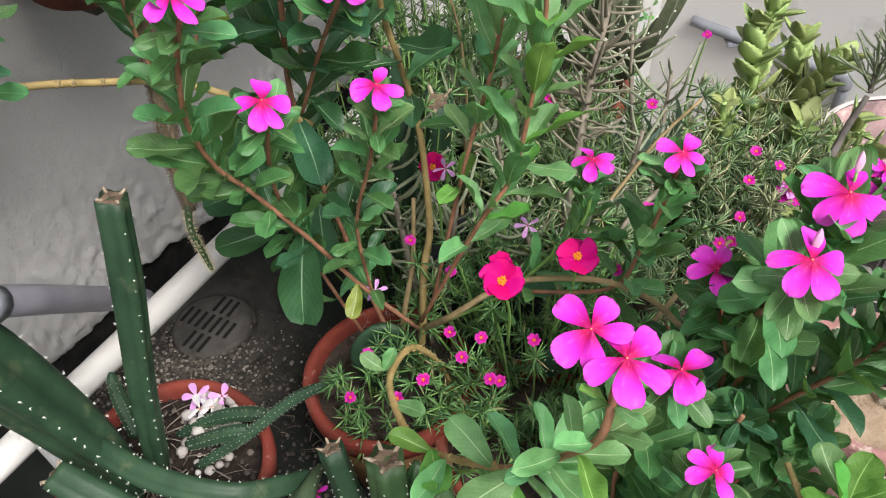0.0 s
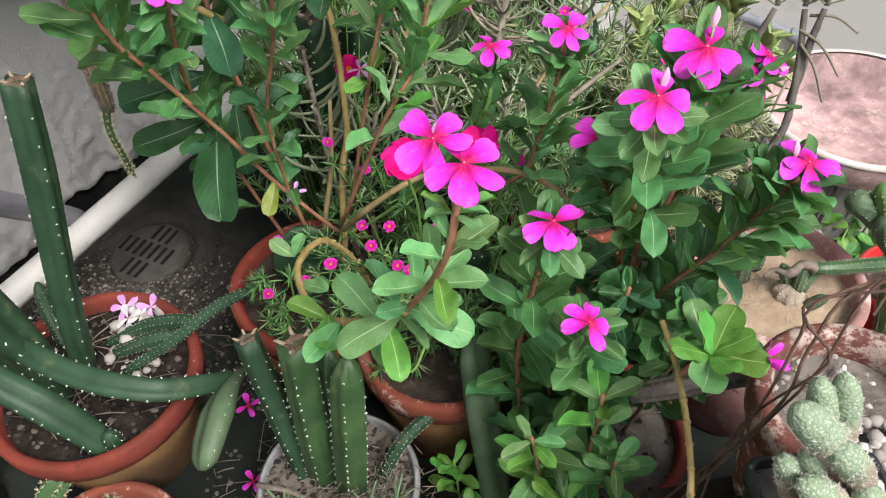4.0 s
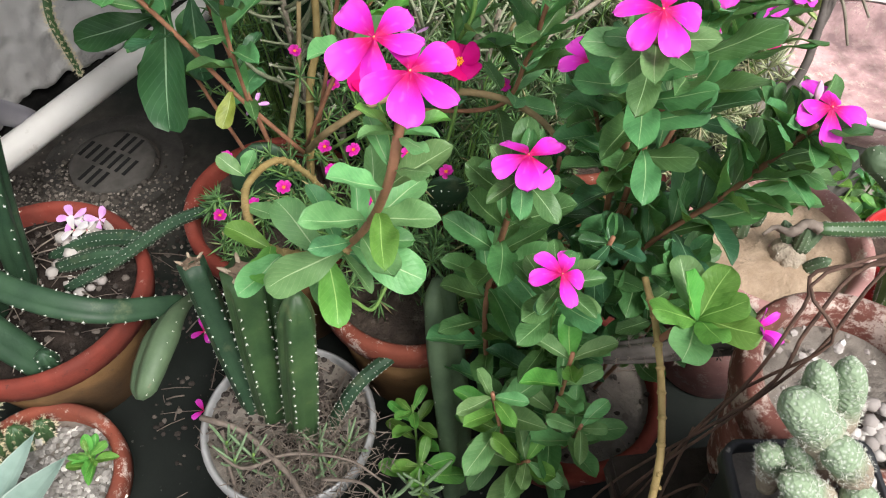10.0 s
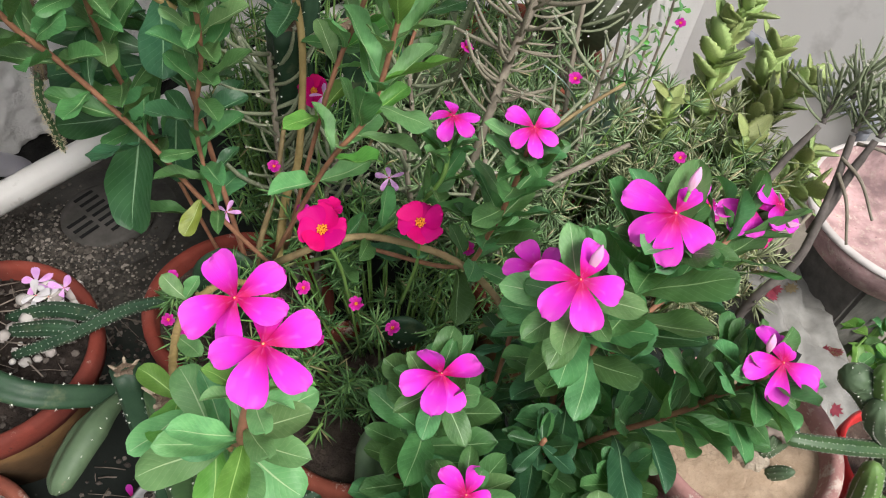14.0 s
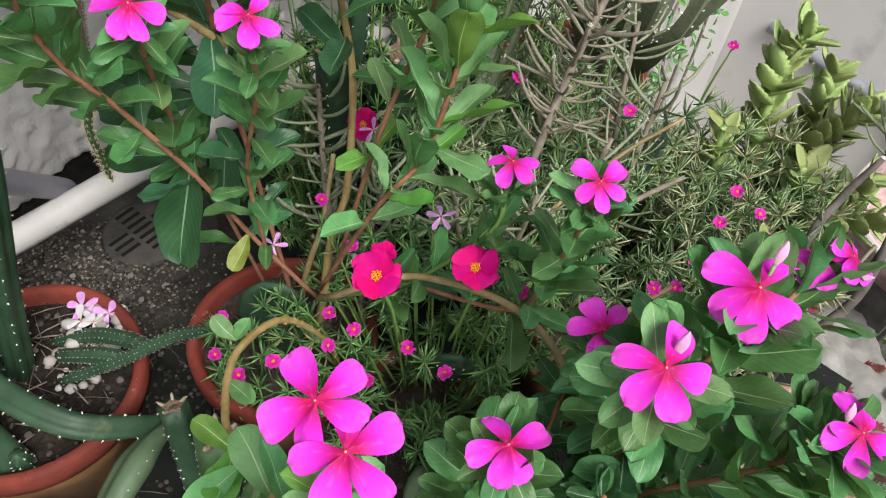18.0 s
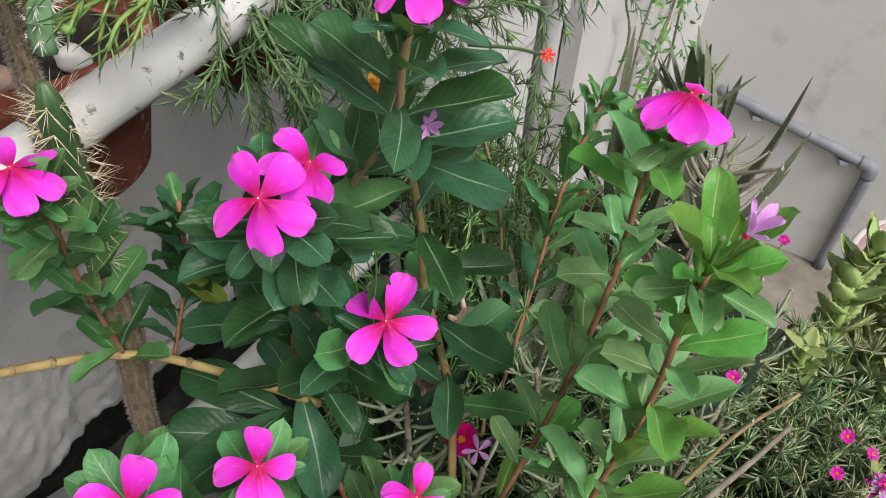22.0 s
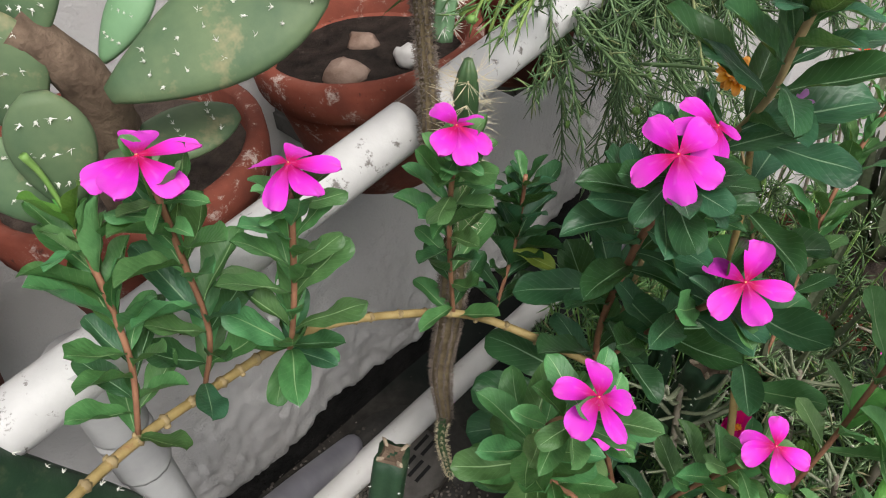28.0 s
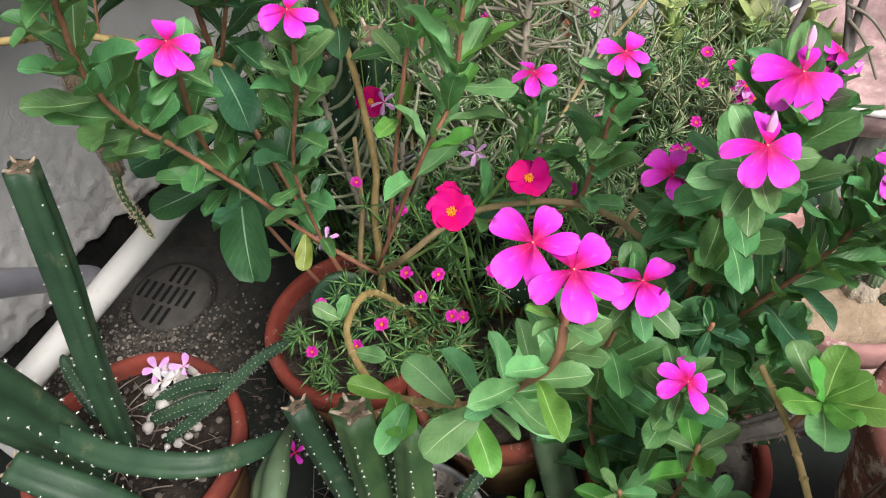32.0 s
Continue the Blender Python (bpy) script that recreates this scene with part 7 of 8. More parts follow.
TOOTHED = [toothed_mesh(b) for b in (0.10, 0.28, 0.45)]
tk = thing("toothed_succulent", (0.33, 0.68, 0.19), "yellow-green succulent with toothed boat-shaped leaves", "succulent")
for pts, n, s in (([(0.33, 0.67, 0.19), (0.322, 0.690, 0.29), (0.318, 0.715, 0.375), (0.325, 0.725, 0.415)], 44, 0.036), ([(0.345, 0.67, 0.19), (0.362, 0.690, 0.28), (0.385, 0.700, 0.335), (0.405, 0.705, 0.365)], 40, 0.037), ([(0.33, 0.66, 0.19), (0.345, 0.645, 0.26), (0.352, 0.640, 0.33)], 34, 0.033), ([(0.30, 0.64, 0.19), (0.285, 0.655, 0.27), (0.275, 0.665, 0.34)], 28, 0.030), ([(0.31, 0.62, 0.19), (0.320, 0.585, 0.24), (0.325, 0.560, 0.30)], 20, 0.032), ([(0.35, 0.62, 0.19), (0.37, 0.59, 0.25), (0.365, 0.57, 0.29)], 18, 0.032), ([(0.36, 0.66, 0.19), (0.395, 0.655, 0.26), (0.425, 0.660, 0.315)], 32, 0.034), ([(0.35, 0.70, 0.19), (0.375, 0.735, 0.29), (0.380, 0.760, 0.365)], 34, 0.034), ([(0.345, 0.64, 0.25), (0.385, 0.625, 0.285), (0.425, 0.615, 0.305)], 22, 0.034)):
    line = smooth_line(pts, 6)
    tube("stem", pts, [0.0045, 0.004, 0.0035], SERRATE, tk, 7)
    fr = frames_along(line)
    for k in range(n):
        s0 = 0.22 + 0.78 * k / n
        i = min(len(line) - 1, int(s0 * (len(line) - 1)))
        t, a, b = fr[i]
        w = (k // 2) * 1.571 + (k % 2) * math.pi + random.uniform(-0.25, 0.25)
        out = a * math.cos(w) + b * math.sin(w)
        p = line[i].lerp(line[min(i + 1, len(line) - 1)], random.random())
        part("leaf", random.choice(TOOTHED), tk, "", aim(p, out + t * random.uniform(0.15, 0.9), t + rand_dir() * 0.25, s * random.uniform(0.8, 1.25) * (1.15 - 0.40 * s0)))


# ---- aloe and far pots ----
def aloe_mesh(bend):
    v, f, slots = [], [], []
    n = 12
    for i in range(n + 1):
        u = i / n
        w = 0.072 * (1 - u) ** 0.55 + 0.003
        z = bend * u * u
        v += [(u, -w, z + w * 0.7), (u, 0, z - w * 0.55), (u, w, z + w * 0.7), (u, 0, z + w * 0.25)]
    for i in range(n):
        for j in range(4):
            a, b = i * 4 + j, i * 4 + (j + 1) % 4
            f.append((a, a + 4, b + 4, b))
            slots.append(0)
    for i in range(1, n - 2):
        for off in (0, 2):
            p = v[i * 4 + off]
            q = needle_data(p, (0.2, -1 if off == 0 else 1, 0.4), 0.013, 0.0055)
            o = len(v)
            v += [tuple(x) for x in q[0]]
            f += [tuple(k + o for k in g) for g in q[1]]
            slots += [1] * len(q[1])
    return mesh_of("leaf", v, f, [ALOE, WOOL], False, None, slots)


ALOES = [aloe_mesh(b) for b in (0.42, 0.66, 0.90)]
al = thing("aloe", (0.16, 0.91, 0.19), "dark aloe with long curved white-toothed leaves in a pot", "aloe")
for k in range(56):
    w = k * 2.399 + 0.4
    rise = 0.25 + 2.6 * (k / 56) ** 1.1
    at = vec(0.185 + 0.018 * math.cos(w), 0.905 + 0.018 * math.sin(w), 0.225 + 0.0016 * k)
    part("leaf", random.choice(ALOES), al, "", aim(at, (math.cos(w), math.sin(w), rise), (-math.cos(w) * 0.8, -math.sin(w) * 0.8, 1.0), (lambda q: (q, q * 1.35, q * 1.2))(random.uniform(0.115, 0.160) * (1.10 if math.cos(w) > 0.2 else 1.0) * (1.0 if k > 12 else 1.15))))
haw = thing("aloe", (0.03, 0.68, 0.20), "dark toothed rosette under the shrub", "aloe")
for k in range(12):
    w = k * 2.399
    part("leaf", random.choice(ALOES), haw, "", aim((0.03, 0.69, 0.26), (math.cos(w), math.sin(w), 0.35), (0, 0, 1), random.uniform(0.09, 0.12)))
cap = thing("standpipe", (-0.03, 1.128, 0.0), "white capped standpipe near the wall", "pipe")
tube("pipe", [(-0.03, 1.128, 0.0), (-0.03, 1.128, 0.17)], 0.022, PVC_CLEAN, cap, 16, straight=True)
tube("cap", [(-0.03, 1.128, 0.15), (-0.03, 1.128, 0.19), (-0.03, 1.128, 0.205)], [0.026, 0.026, 0.016], PVC_CLEAN, cap, 16, straight=True)

# creeper on the wall near the corner
cr = thing("creeper", w3(2.1, -0.73, -1.45), "green creeper with bare stems climbing the wall", "creeper")
for k in range(5):
    s = 1.95 + 0.12 * k
    pts = [w3(s, -0.73, -1.45), w3(s + 0.05, -0.728, -0.8), w3(s + random.uniform(-.15, .15), -0.725, -0.5), w3(s + random.uniform(-.15, .15), -0.725, -0.2), w3(s + random.uniform(-.15, .15), -0.725, 0.05), w3(s + random.uniform(-.1, .1), -0.725, 0.35)]
    tube("vine", pts, [0.006, 0.004, 0.0025], STEM_GREY, cr, 6, wobble=0.1)
for k in range(260):
    s, z = random.gauss(2.25, 0.20), random.uniform(-0.85, 0.35)
    d = rand_dir()
    leaf(cr, w3(s, -0.71, z), (d.x, d.y, d.z - 0.5), (0.86, -0.51, 0.4), random.uniform(0.028, 0.055), random.choice(("mid", "mid", "fresh")))

# ---- trailing foliage over the rail ----
hg = thing("trailing_moss_rose", w3(0.57, -0.60, 0.62), "thick trailing green foliage with buds spilling over the rail", "moss rose")
green, wood, buds = [], [], []


def trail(line, gap, length, thick, sticks):
    """One arching stem with linear leaves set closely round it."""
    sticks.append(tube_data(line, [thick * (1.0 - 0.5 * i / len(line)) for i in range(len(line))], 5))
    fr = frames_along(line)
    turn = random.uniform(0, 6.28)
    for i in range(1, len(line)):
        t, a, b = fr[i]
        step = (line[i] - line[i - 1]).length
        for j in range(max(1, round(step / gap))):
            turn += 2.4
            d = a * math.cos(turn) + b * math.sin(turn)
            green.append(needle_data(line[i - 1].lerp(line[i], random.random()), d * random.uniform(0.25, 0.75) + t * random.uniform(0.7, 1.1), length * random.uniform(0.6, 1.25), 0.00072))


for k in range(430):
    w = random.uniform(-1.9, 1.9)
    start = w3(0.58 + random.uniform(-0.06, 0.26), -0.60 + random.uniform(-0.03, 0.05), 0.632)
    long = random.uniform(0.07, 0.21)
    side = max(-0.58, math.sin(w) * 0.95)
    out = w3(side, 0.50 + 0.4 * random.random(), 0) - w3(0, 0, 0)
    p1 = start + out * long * 0.55 + vec(0, 0, random.uniform(-0.03, 0.040))
    p2 = start + out * long * 0.95 + vec(random.gauss(0, 0.015), random.gauss(0, 0.015), random.uniform(-0.045, 0.03))
    p3 = p2 + out * 0.03 + vec(random.gauss(0, 0.02), random.gauss(0, 0.02), random.uniform(-0.075, 0.030))
    line = smooth_line([start, p1, p2, p3], 6)
    trail(line, 0.0030, 0.0195, 0.0013, green)
    if k % 5 == 0:
        buds.append(stone_data(line[-1], 0.0034, 1.1))
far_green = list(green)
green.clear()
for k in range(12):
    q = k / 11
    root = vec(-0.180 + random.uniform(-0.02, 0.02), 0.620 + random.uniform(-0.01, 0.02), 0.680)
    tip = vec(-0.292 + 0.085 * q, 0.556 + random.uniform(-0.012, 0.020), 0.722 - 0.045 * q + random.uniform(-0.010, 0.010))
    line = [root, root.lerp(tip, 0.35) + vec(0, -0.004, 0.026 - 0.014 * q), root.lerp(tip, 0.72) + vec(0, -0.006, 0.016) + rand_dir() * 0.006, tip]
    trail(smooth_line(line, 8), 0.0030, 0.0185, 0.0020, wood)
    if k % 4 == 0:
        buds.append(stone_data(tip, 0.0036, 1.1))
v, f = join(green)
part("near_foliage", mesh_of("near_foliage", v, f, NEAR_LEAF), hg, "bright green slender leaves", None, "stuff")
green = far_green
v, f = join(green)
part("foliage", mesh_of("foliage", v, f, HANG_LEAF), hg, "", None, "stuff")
v, f = join(wood)
part("stem_tangle", mesh_of("stem_tangle", v, f, HANG_STEM), hg, "", None, "stuff")
v, f = join(buds)
part("bud_spray", mesh_of("bud_spray", v, f, STEM_GREEN), hg, "round green buds", None, "stuff")
for at, col, r, n in (((-0.085, 0.570, 0.658), "orange", 0.0125, 18), ((-0.004, 0.640, 0.735), "white", 0.016, 12), ((0.004, 0.659, 0.627), "red", 0.0055, 6)):
    for k in range(2):
        flower(hg, Vector(at) + vec(0, 0, 0.002 * k), (0.1, -0.6, 0.8), r * (1 - 0.35 * k), col, count=n, name="flower", centre=STAMEN_MESH, squeeze=0.6, droop=-0.25 - 0.4 * k)
    tube("flower_stalk", [Vector(at) + vec(-0.05, 0.04, -0.02), Vector(at) + vec(-0.02, 0.02, -0.008), at], [0.0014, 0.001], HANG_LEAF, hg, 6)
flower(v1, (-0.062, 0.524, 0.672), (0.2, -0.6, 0.4), 0.010, "lilac", count=6, name="wilted_flower", squeeze=0.5, droop=-1.5)

# ---- silver agave at the floor's front edge ----
ag = thing("agave", (-0.33, 0.10, 0.0), "silver-green agave with broad dark-edged leaves", "agave")
for base, tip, lift, width, mat in (((-0.335, 0.115, 0.06), (-0.225, 0.198, 0.130), 0.05, 0.26, SILVER), ((-0.335, 0.105, 0.06), (-0.206, 0.130, 0.070), 0.03, 0.24, SILVER), ((-0.335, 0.125, 0.06), (-0.265, 0.222, 0.120), 0.05, 0.26, SILVER), ((-0.330, 0.085, 0.05), (-0.200, 0.088, 0.09), 0.04, 0.28, SILVER_CREAM), ((-0.345, 0.13, 0.06), (-0.315, 0.215, 0.135), 0.05, 0.22, SILVER), ((-0.34, 0.07, 0.05), (-0.22, 0.045, 0.09), 0.05, 0.30, SILVER), ((-0.36, 0.09, 0.06), (-0.45, 0.14, 0.14), 0.05, 0.24, SILVER), ((-0.35, 0.07, 0.06), (-0.37, -0.04, 0.12), 0.05, 0.24, SILVER)):
    a, b = Vector(base), Vector(tip)
    length = (b - a).length
    v, f, uv = blade(width, 0.22, -0.10 if lift > 0.04 else 0.06, 0.0, "lance", 14, 6)
    part("leaf", mesh_of("leaf", v, f, mat, True, uv), ag, "", aim(a, b - a, (-0.1, -0.1, 1), length))
part("heart", lathe("heart", [(0.0, 0.0), (0.02, 0.0), (0.022, 0.04), (0.012, 0.07), (0.0, 0.075)], SILVER, 12), ag, "", Matrix.Translation((-0.34, 0.105, 0.0)))

# ---- right side: plank shelf, black pot, woolly cactus, gravel pots ----
plank = thing("plank", (0.32, 0.12, 0.0), "weathered grey board on bricks", "shelf")
v, f = box_data((-0.16, -0.13, 0.0), (0.16, 0.13, 0.022), 0.003)
part("board", mesh_of("board", v, f, WOOD_GREY, False), plank, "", Matrix.Translation((0.375, 0.075, 0.20)) @ Matrix.Rotation(radians(8), 4, 'Z'))
for x, y in ((0.27, 0.0), (0.27, 0.16), (0.48, 0.0), (0.48, 0.16)):
    for k in range(3):
        v, f = box_data((-0.05, -0.028, 0.0), (0.05, 0.028, 0.064), 0.004)
        part("brick", mesh_of("brick", v, f, TERRA_OLD, False), plank, "", Matrix.Translation((x, y, 0.0665 * k)) @ Matrix.Rotation(radians(8 + 3 * k), 4, 'Z'))


def square_pot():
    ob = thing("square_pot", (0.258, 0.0915, 0.290), "black square plastic pot with grey soil and pebbles", "plant pot")
    v, f = [], []
    rings = ((0.0290, 0.0), (0.0350, 0.083), (0.0378, 0.083), (0.0378, 0.096), (0.0350, 0.096), (0.0340, 0.076))
    per = 5
    for h, z in rings:
        for cx, cy, a0 in ((1, 1, 0), (-1, 1, 90), (-1, -1, 180), (1, -1, 270)):
            for k in range(per):
                w = radians(a0 + 90 * k / (per - 1))
                r = 0.008
                v.append((cx * (h - r) + r * math.cos(w), cy * (h - r) + r * math.sin(w), z))
    n = per * 4
    for i in range(len(rings) - 1):
        for j in range(n):
            a, b = i * n + j, i * n + (j + 1) % n
            f.append((a, b, b + n, a + n))
    f.append(tuple(range(n - 1, -1, -1)))
    m = Matrix.Translation((0.258, 0.0915, 0.290)) @ Matrix.Rotation(radians(2), 4, 'Z')
    part("body", mesh_of("body", v, f, BLACK_PLASTIC, True), ob, "", m)
    g = [( -0.0345 + 0.069 * i / 12, -0.0345 + 0.069 * j / 12, 0.086 + 0.006 * noise.noise(vec(i * 0.5, j * 0.5, 3))) for i in range(13) for j in range(13)]
    q = [(i * 13 + j, (i + 1) * 13 + j, (i + 1) * 13 + j + 1, i * 13 + j + 1) for i in range(12) for j in range(12)]
    part("soil", mesh_of("soil", g, q, SILT), ob, "", m)
    return ob


pot_block = thing("wooden_block", (0.262, 0.090, 0.222), "dark weathered wooden block under the black pot", "block")
v, f = box_data((-0.055, -0.028, 0.0), (0.055, 0.028, 0.067), 0.004)
part("block", mesh_of("block", v, f, WOOD_GREY, False), pot_block, "", Matrix.Translation((0.268, 0.0915, 0.2225)) @ Matrix.Rotation(radians(88), 4, 'Z'))
sq = square_pot()
pebbles(sq, (0.247, 0.066), 0.011, 0.380, 14, 0.0066)
pebbles(sq, (0.262, 0.064), 0.009, 0.380, 7, 0.0062)
pebbles(sq, (0.282, 0.112), 0.009, 0.380, 14, 0.0050)
pebbles(sq, (0.279, 0.066), 0.008, 0.380, 9, 0.0056)
mm = thing("woolly_cactus", (0.245, 0.095, 0.375), "clump of woolly white-spined finger cactus in the black pot", "cactus")


def woolly(pts, r):
    """A stubby knobbly finger with a woolly skin and tiny spines."""
    pts = [Vector(pts[0]).lerp(Vector(pts[1]), 0.45)] + [Vector(p) for p in pts[1:]]
    r *= 1.12
    line = smooth_line(pts, 6)
    n = len(line)
    rr = [r * (0.72 + 0.28 * min(1, i / (n * 0.35))) for i in range(n)]
    rr[-1], rr[-2], rr[-3] = r * 0.28, r * 0.74, r * 0.95
    v, f = tube_data(line, rr, 14, 0.05)
    body = part("finger", mesh_of("finger", v, f, MAMM, True, [(i / (n - 1), j / 14) for i in range(n) for j in range(14)]), mm)
    fr = frames_along(line)
    chunks = []
    for k in range(230):
        i = random.randrange(1, n)
        t, a, b = fr[i]
        w = k * 2.399
        out = a * math.cos(w) + b * math.sin(w)
        p = line[i].lerp(line[i - 1], random.random()) + out * rr[i]
        if i < n * 0.35:
            continue
        for _ in range(5):
            chunks.append(needle_data(p, out * 0.4 + rand_dir() * 1.2, 0.0022, 0.00009))
    v, f = join(chunks)
    part("bristle", mesh_of("bristle", v, f, WOOL, False), body, "", None, "stuff")


for pts, r in (([(0.260, 0.100, 0.372), (0.253, 0.106, 0.415), (0.246, 0.112, 0.440)], 0.0125), ([(0.262, 0.090, 0.372), (0.255, 0.092, 0.400), (0.250, 0.094, 0.415)], 0.0120)):
    tube("old_trunk", pts, [r * 1.1, r, r * 0.6], CORK, mm, 12, "brown bare old trunk", wobble=0.08)
for pts, r in (([(0.262, 0.118, 0.380), (0.243, 0.120, 0.440), (0.230, 0.124, 0.476)], 0.0068), ([(0.268, 0.118, 0.380), (0.254, 0.121, 0.440), (0.242, 0.125, 0.478)], 0.0068), ([(0.262, 0.104, 0.395), (0.236, 0.108, 0.448), (0.215, 0.110, 0.473)], 0.0088), ([(0.250, 0.107, 0.430), (0.245, 0.109, 0.444), (0.242, 0.110, 0.453)], 0.0042), ([(0.272, 0.092, 0.400), (0.252, 0.097, 0.436), (0.237, 0.100, 0.452)], 0.0074), ([(0.250, 0.100, 0.385), (0.238, 0.103, 0.420), (0.232, 0.105, 0.438)], 0.0062), ([(0.268, 0.087, 0.395), (0.240, 0.089, 0.422), (0.222, 0.090, 0.435)], 0.0066), ([(0.252, 0.085, 0.380), (0.238, 0.085, 0.408), (0.228, 0.085, 0.425)], 0.0060), ([(0.256, 0.078, 0.372), (0.243, 0.077, 0.393), (0.234, 0.075, 0.407)], 0.0052), ([(0.235, 0.098, 0.380), (0.226, 0.103, 0.418), (0.220, 0.105, 0.432)], 0.0056), ([(0.272, 0.084, 0.375), (0.263, 0.086, 0.412), (0.256, 0.088, 0.430)], 0.0072), ([(0.283, 0.084, 0.378), (0.283, 0.084, 0.396), (0.282, 0.084, 0.406)], 0.0060), ([(0.279, 0.072, 0.376), (0.278, 0.070, 0.388)], 0.0042)):
    woolly(pts, r)
gp1 = pot("terracotta_pot", (0.312, 0.176), 0.064, 0.362, 0.222, LIME_CLAY, LIME_CLAY, SILT, "pink lime-stained terracotta pot with sandy soil behind the black pot", wall=0.009, soil_drop=0.024)
pebbles(gp1, (0.318, 0.150), 0.024, 0.346, 60, 0.0046)
pebbles(gp1, (0.312, 0.176), 0.048, 0.345, 40, 0.0026)
gp2 = pot("terracotta_pot", (0.344, -0.004), 0.070, 0.282, 0.222, TERRA_DARK, TERRA_DARK, SILT, "low terracotta pot filled with large white gravel", wall=0.009)
pebbles(gp2, (0.344, -0.004), 0.058, 0.270, 640, 0.0052)
sc = thing("rusty_scrap", (0.21, 0.05, 0.2225), "heap of dark rusty scraps with peeling white paint", "scrap")


def scrap(at, turn, long, wide):
    """A warped plate with a rough edge."""
    v, f = [], []
    n, m = 9, 6
    for side in (0, 1):
        for i in range(n):
            for j in range(m):
                a, b = i / (n - 1) - 0.5, j / (m - 1) - 0.5
                e = 1 + 0.16 * noise.noise(vec(a * 4 + at[0] * 90, b * 4, at[1] * 50))
                v.append(vec(a * long * e, b * wide * e, wide * (0.55 * b * b + 0.22 * noise.noise(vec(a * 3 + at[0] * 70, b * 3, 4))) - 0.0016 * side))
    for i in range(n - 1):
        for j in range(m - 1):
            k = i * m + j
            f += [(k, k + m, k + m + 1, k + 1), (k + n * m, k + n * m + 1, k + n * m + m + 1, k + n * m + m)]
    rim = [i * m for i in range(n)] + [(n - 1) * m + j for j in range(1, m)] + [i * m + m - 1 for i in range(n - 2, -1, -1)] + [j for j in range(m - 2, 0, -1)]
    for i, a in enumerate(rim):
        b = rim[(i + 1) % len(rim)]
        f.append((a, a + n * m, b + n * m, b))
    part("plate", mesh_of("plate", v, f, SCRAP), sc, "", Matrix.Translation(at) @ Euler([radians(q) for q in turn]).to_matrix().to_4x4())


for at, turn, long, wide in (((0.212, 0.052, 0.262), (35, 20, 70), 0.085, 0.045), ((0.205, 0.020, 0.250), (-25, 15, 40), 0.080, 0.040), ((0.235, 0.015, 0.258), (40, -10, 100), 0.075, 0.045), ((0.190, 0.075, 0.244), (10, -30, 120), 0.070, 0.034), ((0.268, -0.010, 0.246), (20, 10, 20), 0.080, 0.040), ((0.225, -0.020, 0.240), (15, 20, -40), 0.080, 0.045), ((0.290, 0.030, 0.250), (-15, 15, 75), 0.075, 0.040), ((0.196, 0.110, 0.252), (50, 10, 85), 0.070, 0.036), ((0.258, 0.044, 0.262), (48, 8, 10), 0.075, 0.050), ((0.300, 0.050, 0.262), (40, -14, -20), 0.070, 0.050), ((0.276, 0.028, 0.250), (20, 12, 40), 0.070, 0.050), ((0.222, 0.078, 0.268), (30, 30, 85), 0.065, 0.040)):
    scrap(at, turn, long, wide)
rk = thing("wire_rack", (0.22, 0.12, 0.0), "rusty bent iron wire rack", "rack")
for k in range(4):
    j = lambda q: vec(random.gauss(0, q), random.gauss(0, q), random.gauss(0, q))
    tube("wire", [vec(0.200, 0.150, 0.0) + j(0.014), vec(0.203, 0.150, 0.22) + j(0.010), vec(0.222, 0.145, 0.405) + j(0.007), vec(0.244, 0.150, 0.461) + j(0.008), vec(0.263, 0.153, 0.487) + j(0.010), vec(0.33, 0.17, 0.50) + j(0.020)], random.uniform(0.0008, 0.0011), RUST, rk, 6)
for pts in ([(0.203, 0.150, 0.20), (0.225, 0.12, 0.29), (0.24, 0.09, 0.27), (0.26, 0.05, 0.24)], [(0.19, 0.06, 0.23), (0.215, 0.05, 0.28), (0.24, 0.03, 0.27), (0.27, 0.0, 0.225)], [(0.21, 0.145, 0.33), (0.20, 0.11, 0.29), (0.205, 0.06, 0.25), (0.22, 0.03, 0.225)], [(0.215, 0.145, 0.36), (0.205, 0.12, 0.30), (0.195, 0.09, 0.25)], [(0.33, 0.17, 0.50), (0.38, 0.20, 0.44), (0.40, 0.20, 0.23)], [(0.263, 0.153, 0.487), (0.31, 0.20, 0.44), (0.36, 0.235, 0.38), (0.37, 0.24, 0.23)], [(0.205, 0.13, 0.26), (0.235, 0.135, 0.30), (0.255, 0.125, 0.25)], [(0.18, 0.03, 0.225), (0.21, 0.0, 0.27), (0.25, -0.03, 0.25), (0.28, -0.05, 0.225)]):
    tube("wire", pts, 0.0009, RUST, rk, 6)
lg = thing("log", (0.2, 0.165, 0.30), "dead grey spiny cactus trunk lying across the pots", "log")
column(lg, [(0.185, 0.222, 0.300), (0.215, 0.220, 0.312), (0.248, 0.220, 0.325), (0.290, 0.220, 0.336)], [0.007, 0.009, 0.0105, 0.011], 7, 0.2, STEM_DARK, 0.0006, 0.009, name="trunk", spine_mat=DEAD, long=0.005)

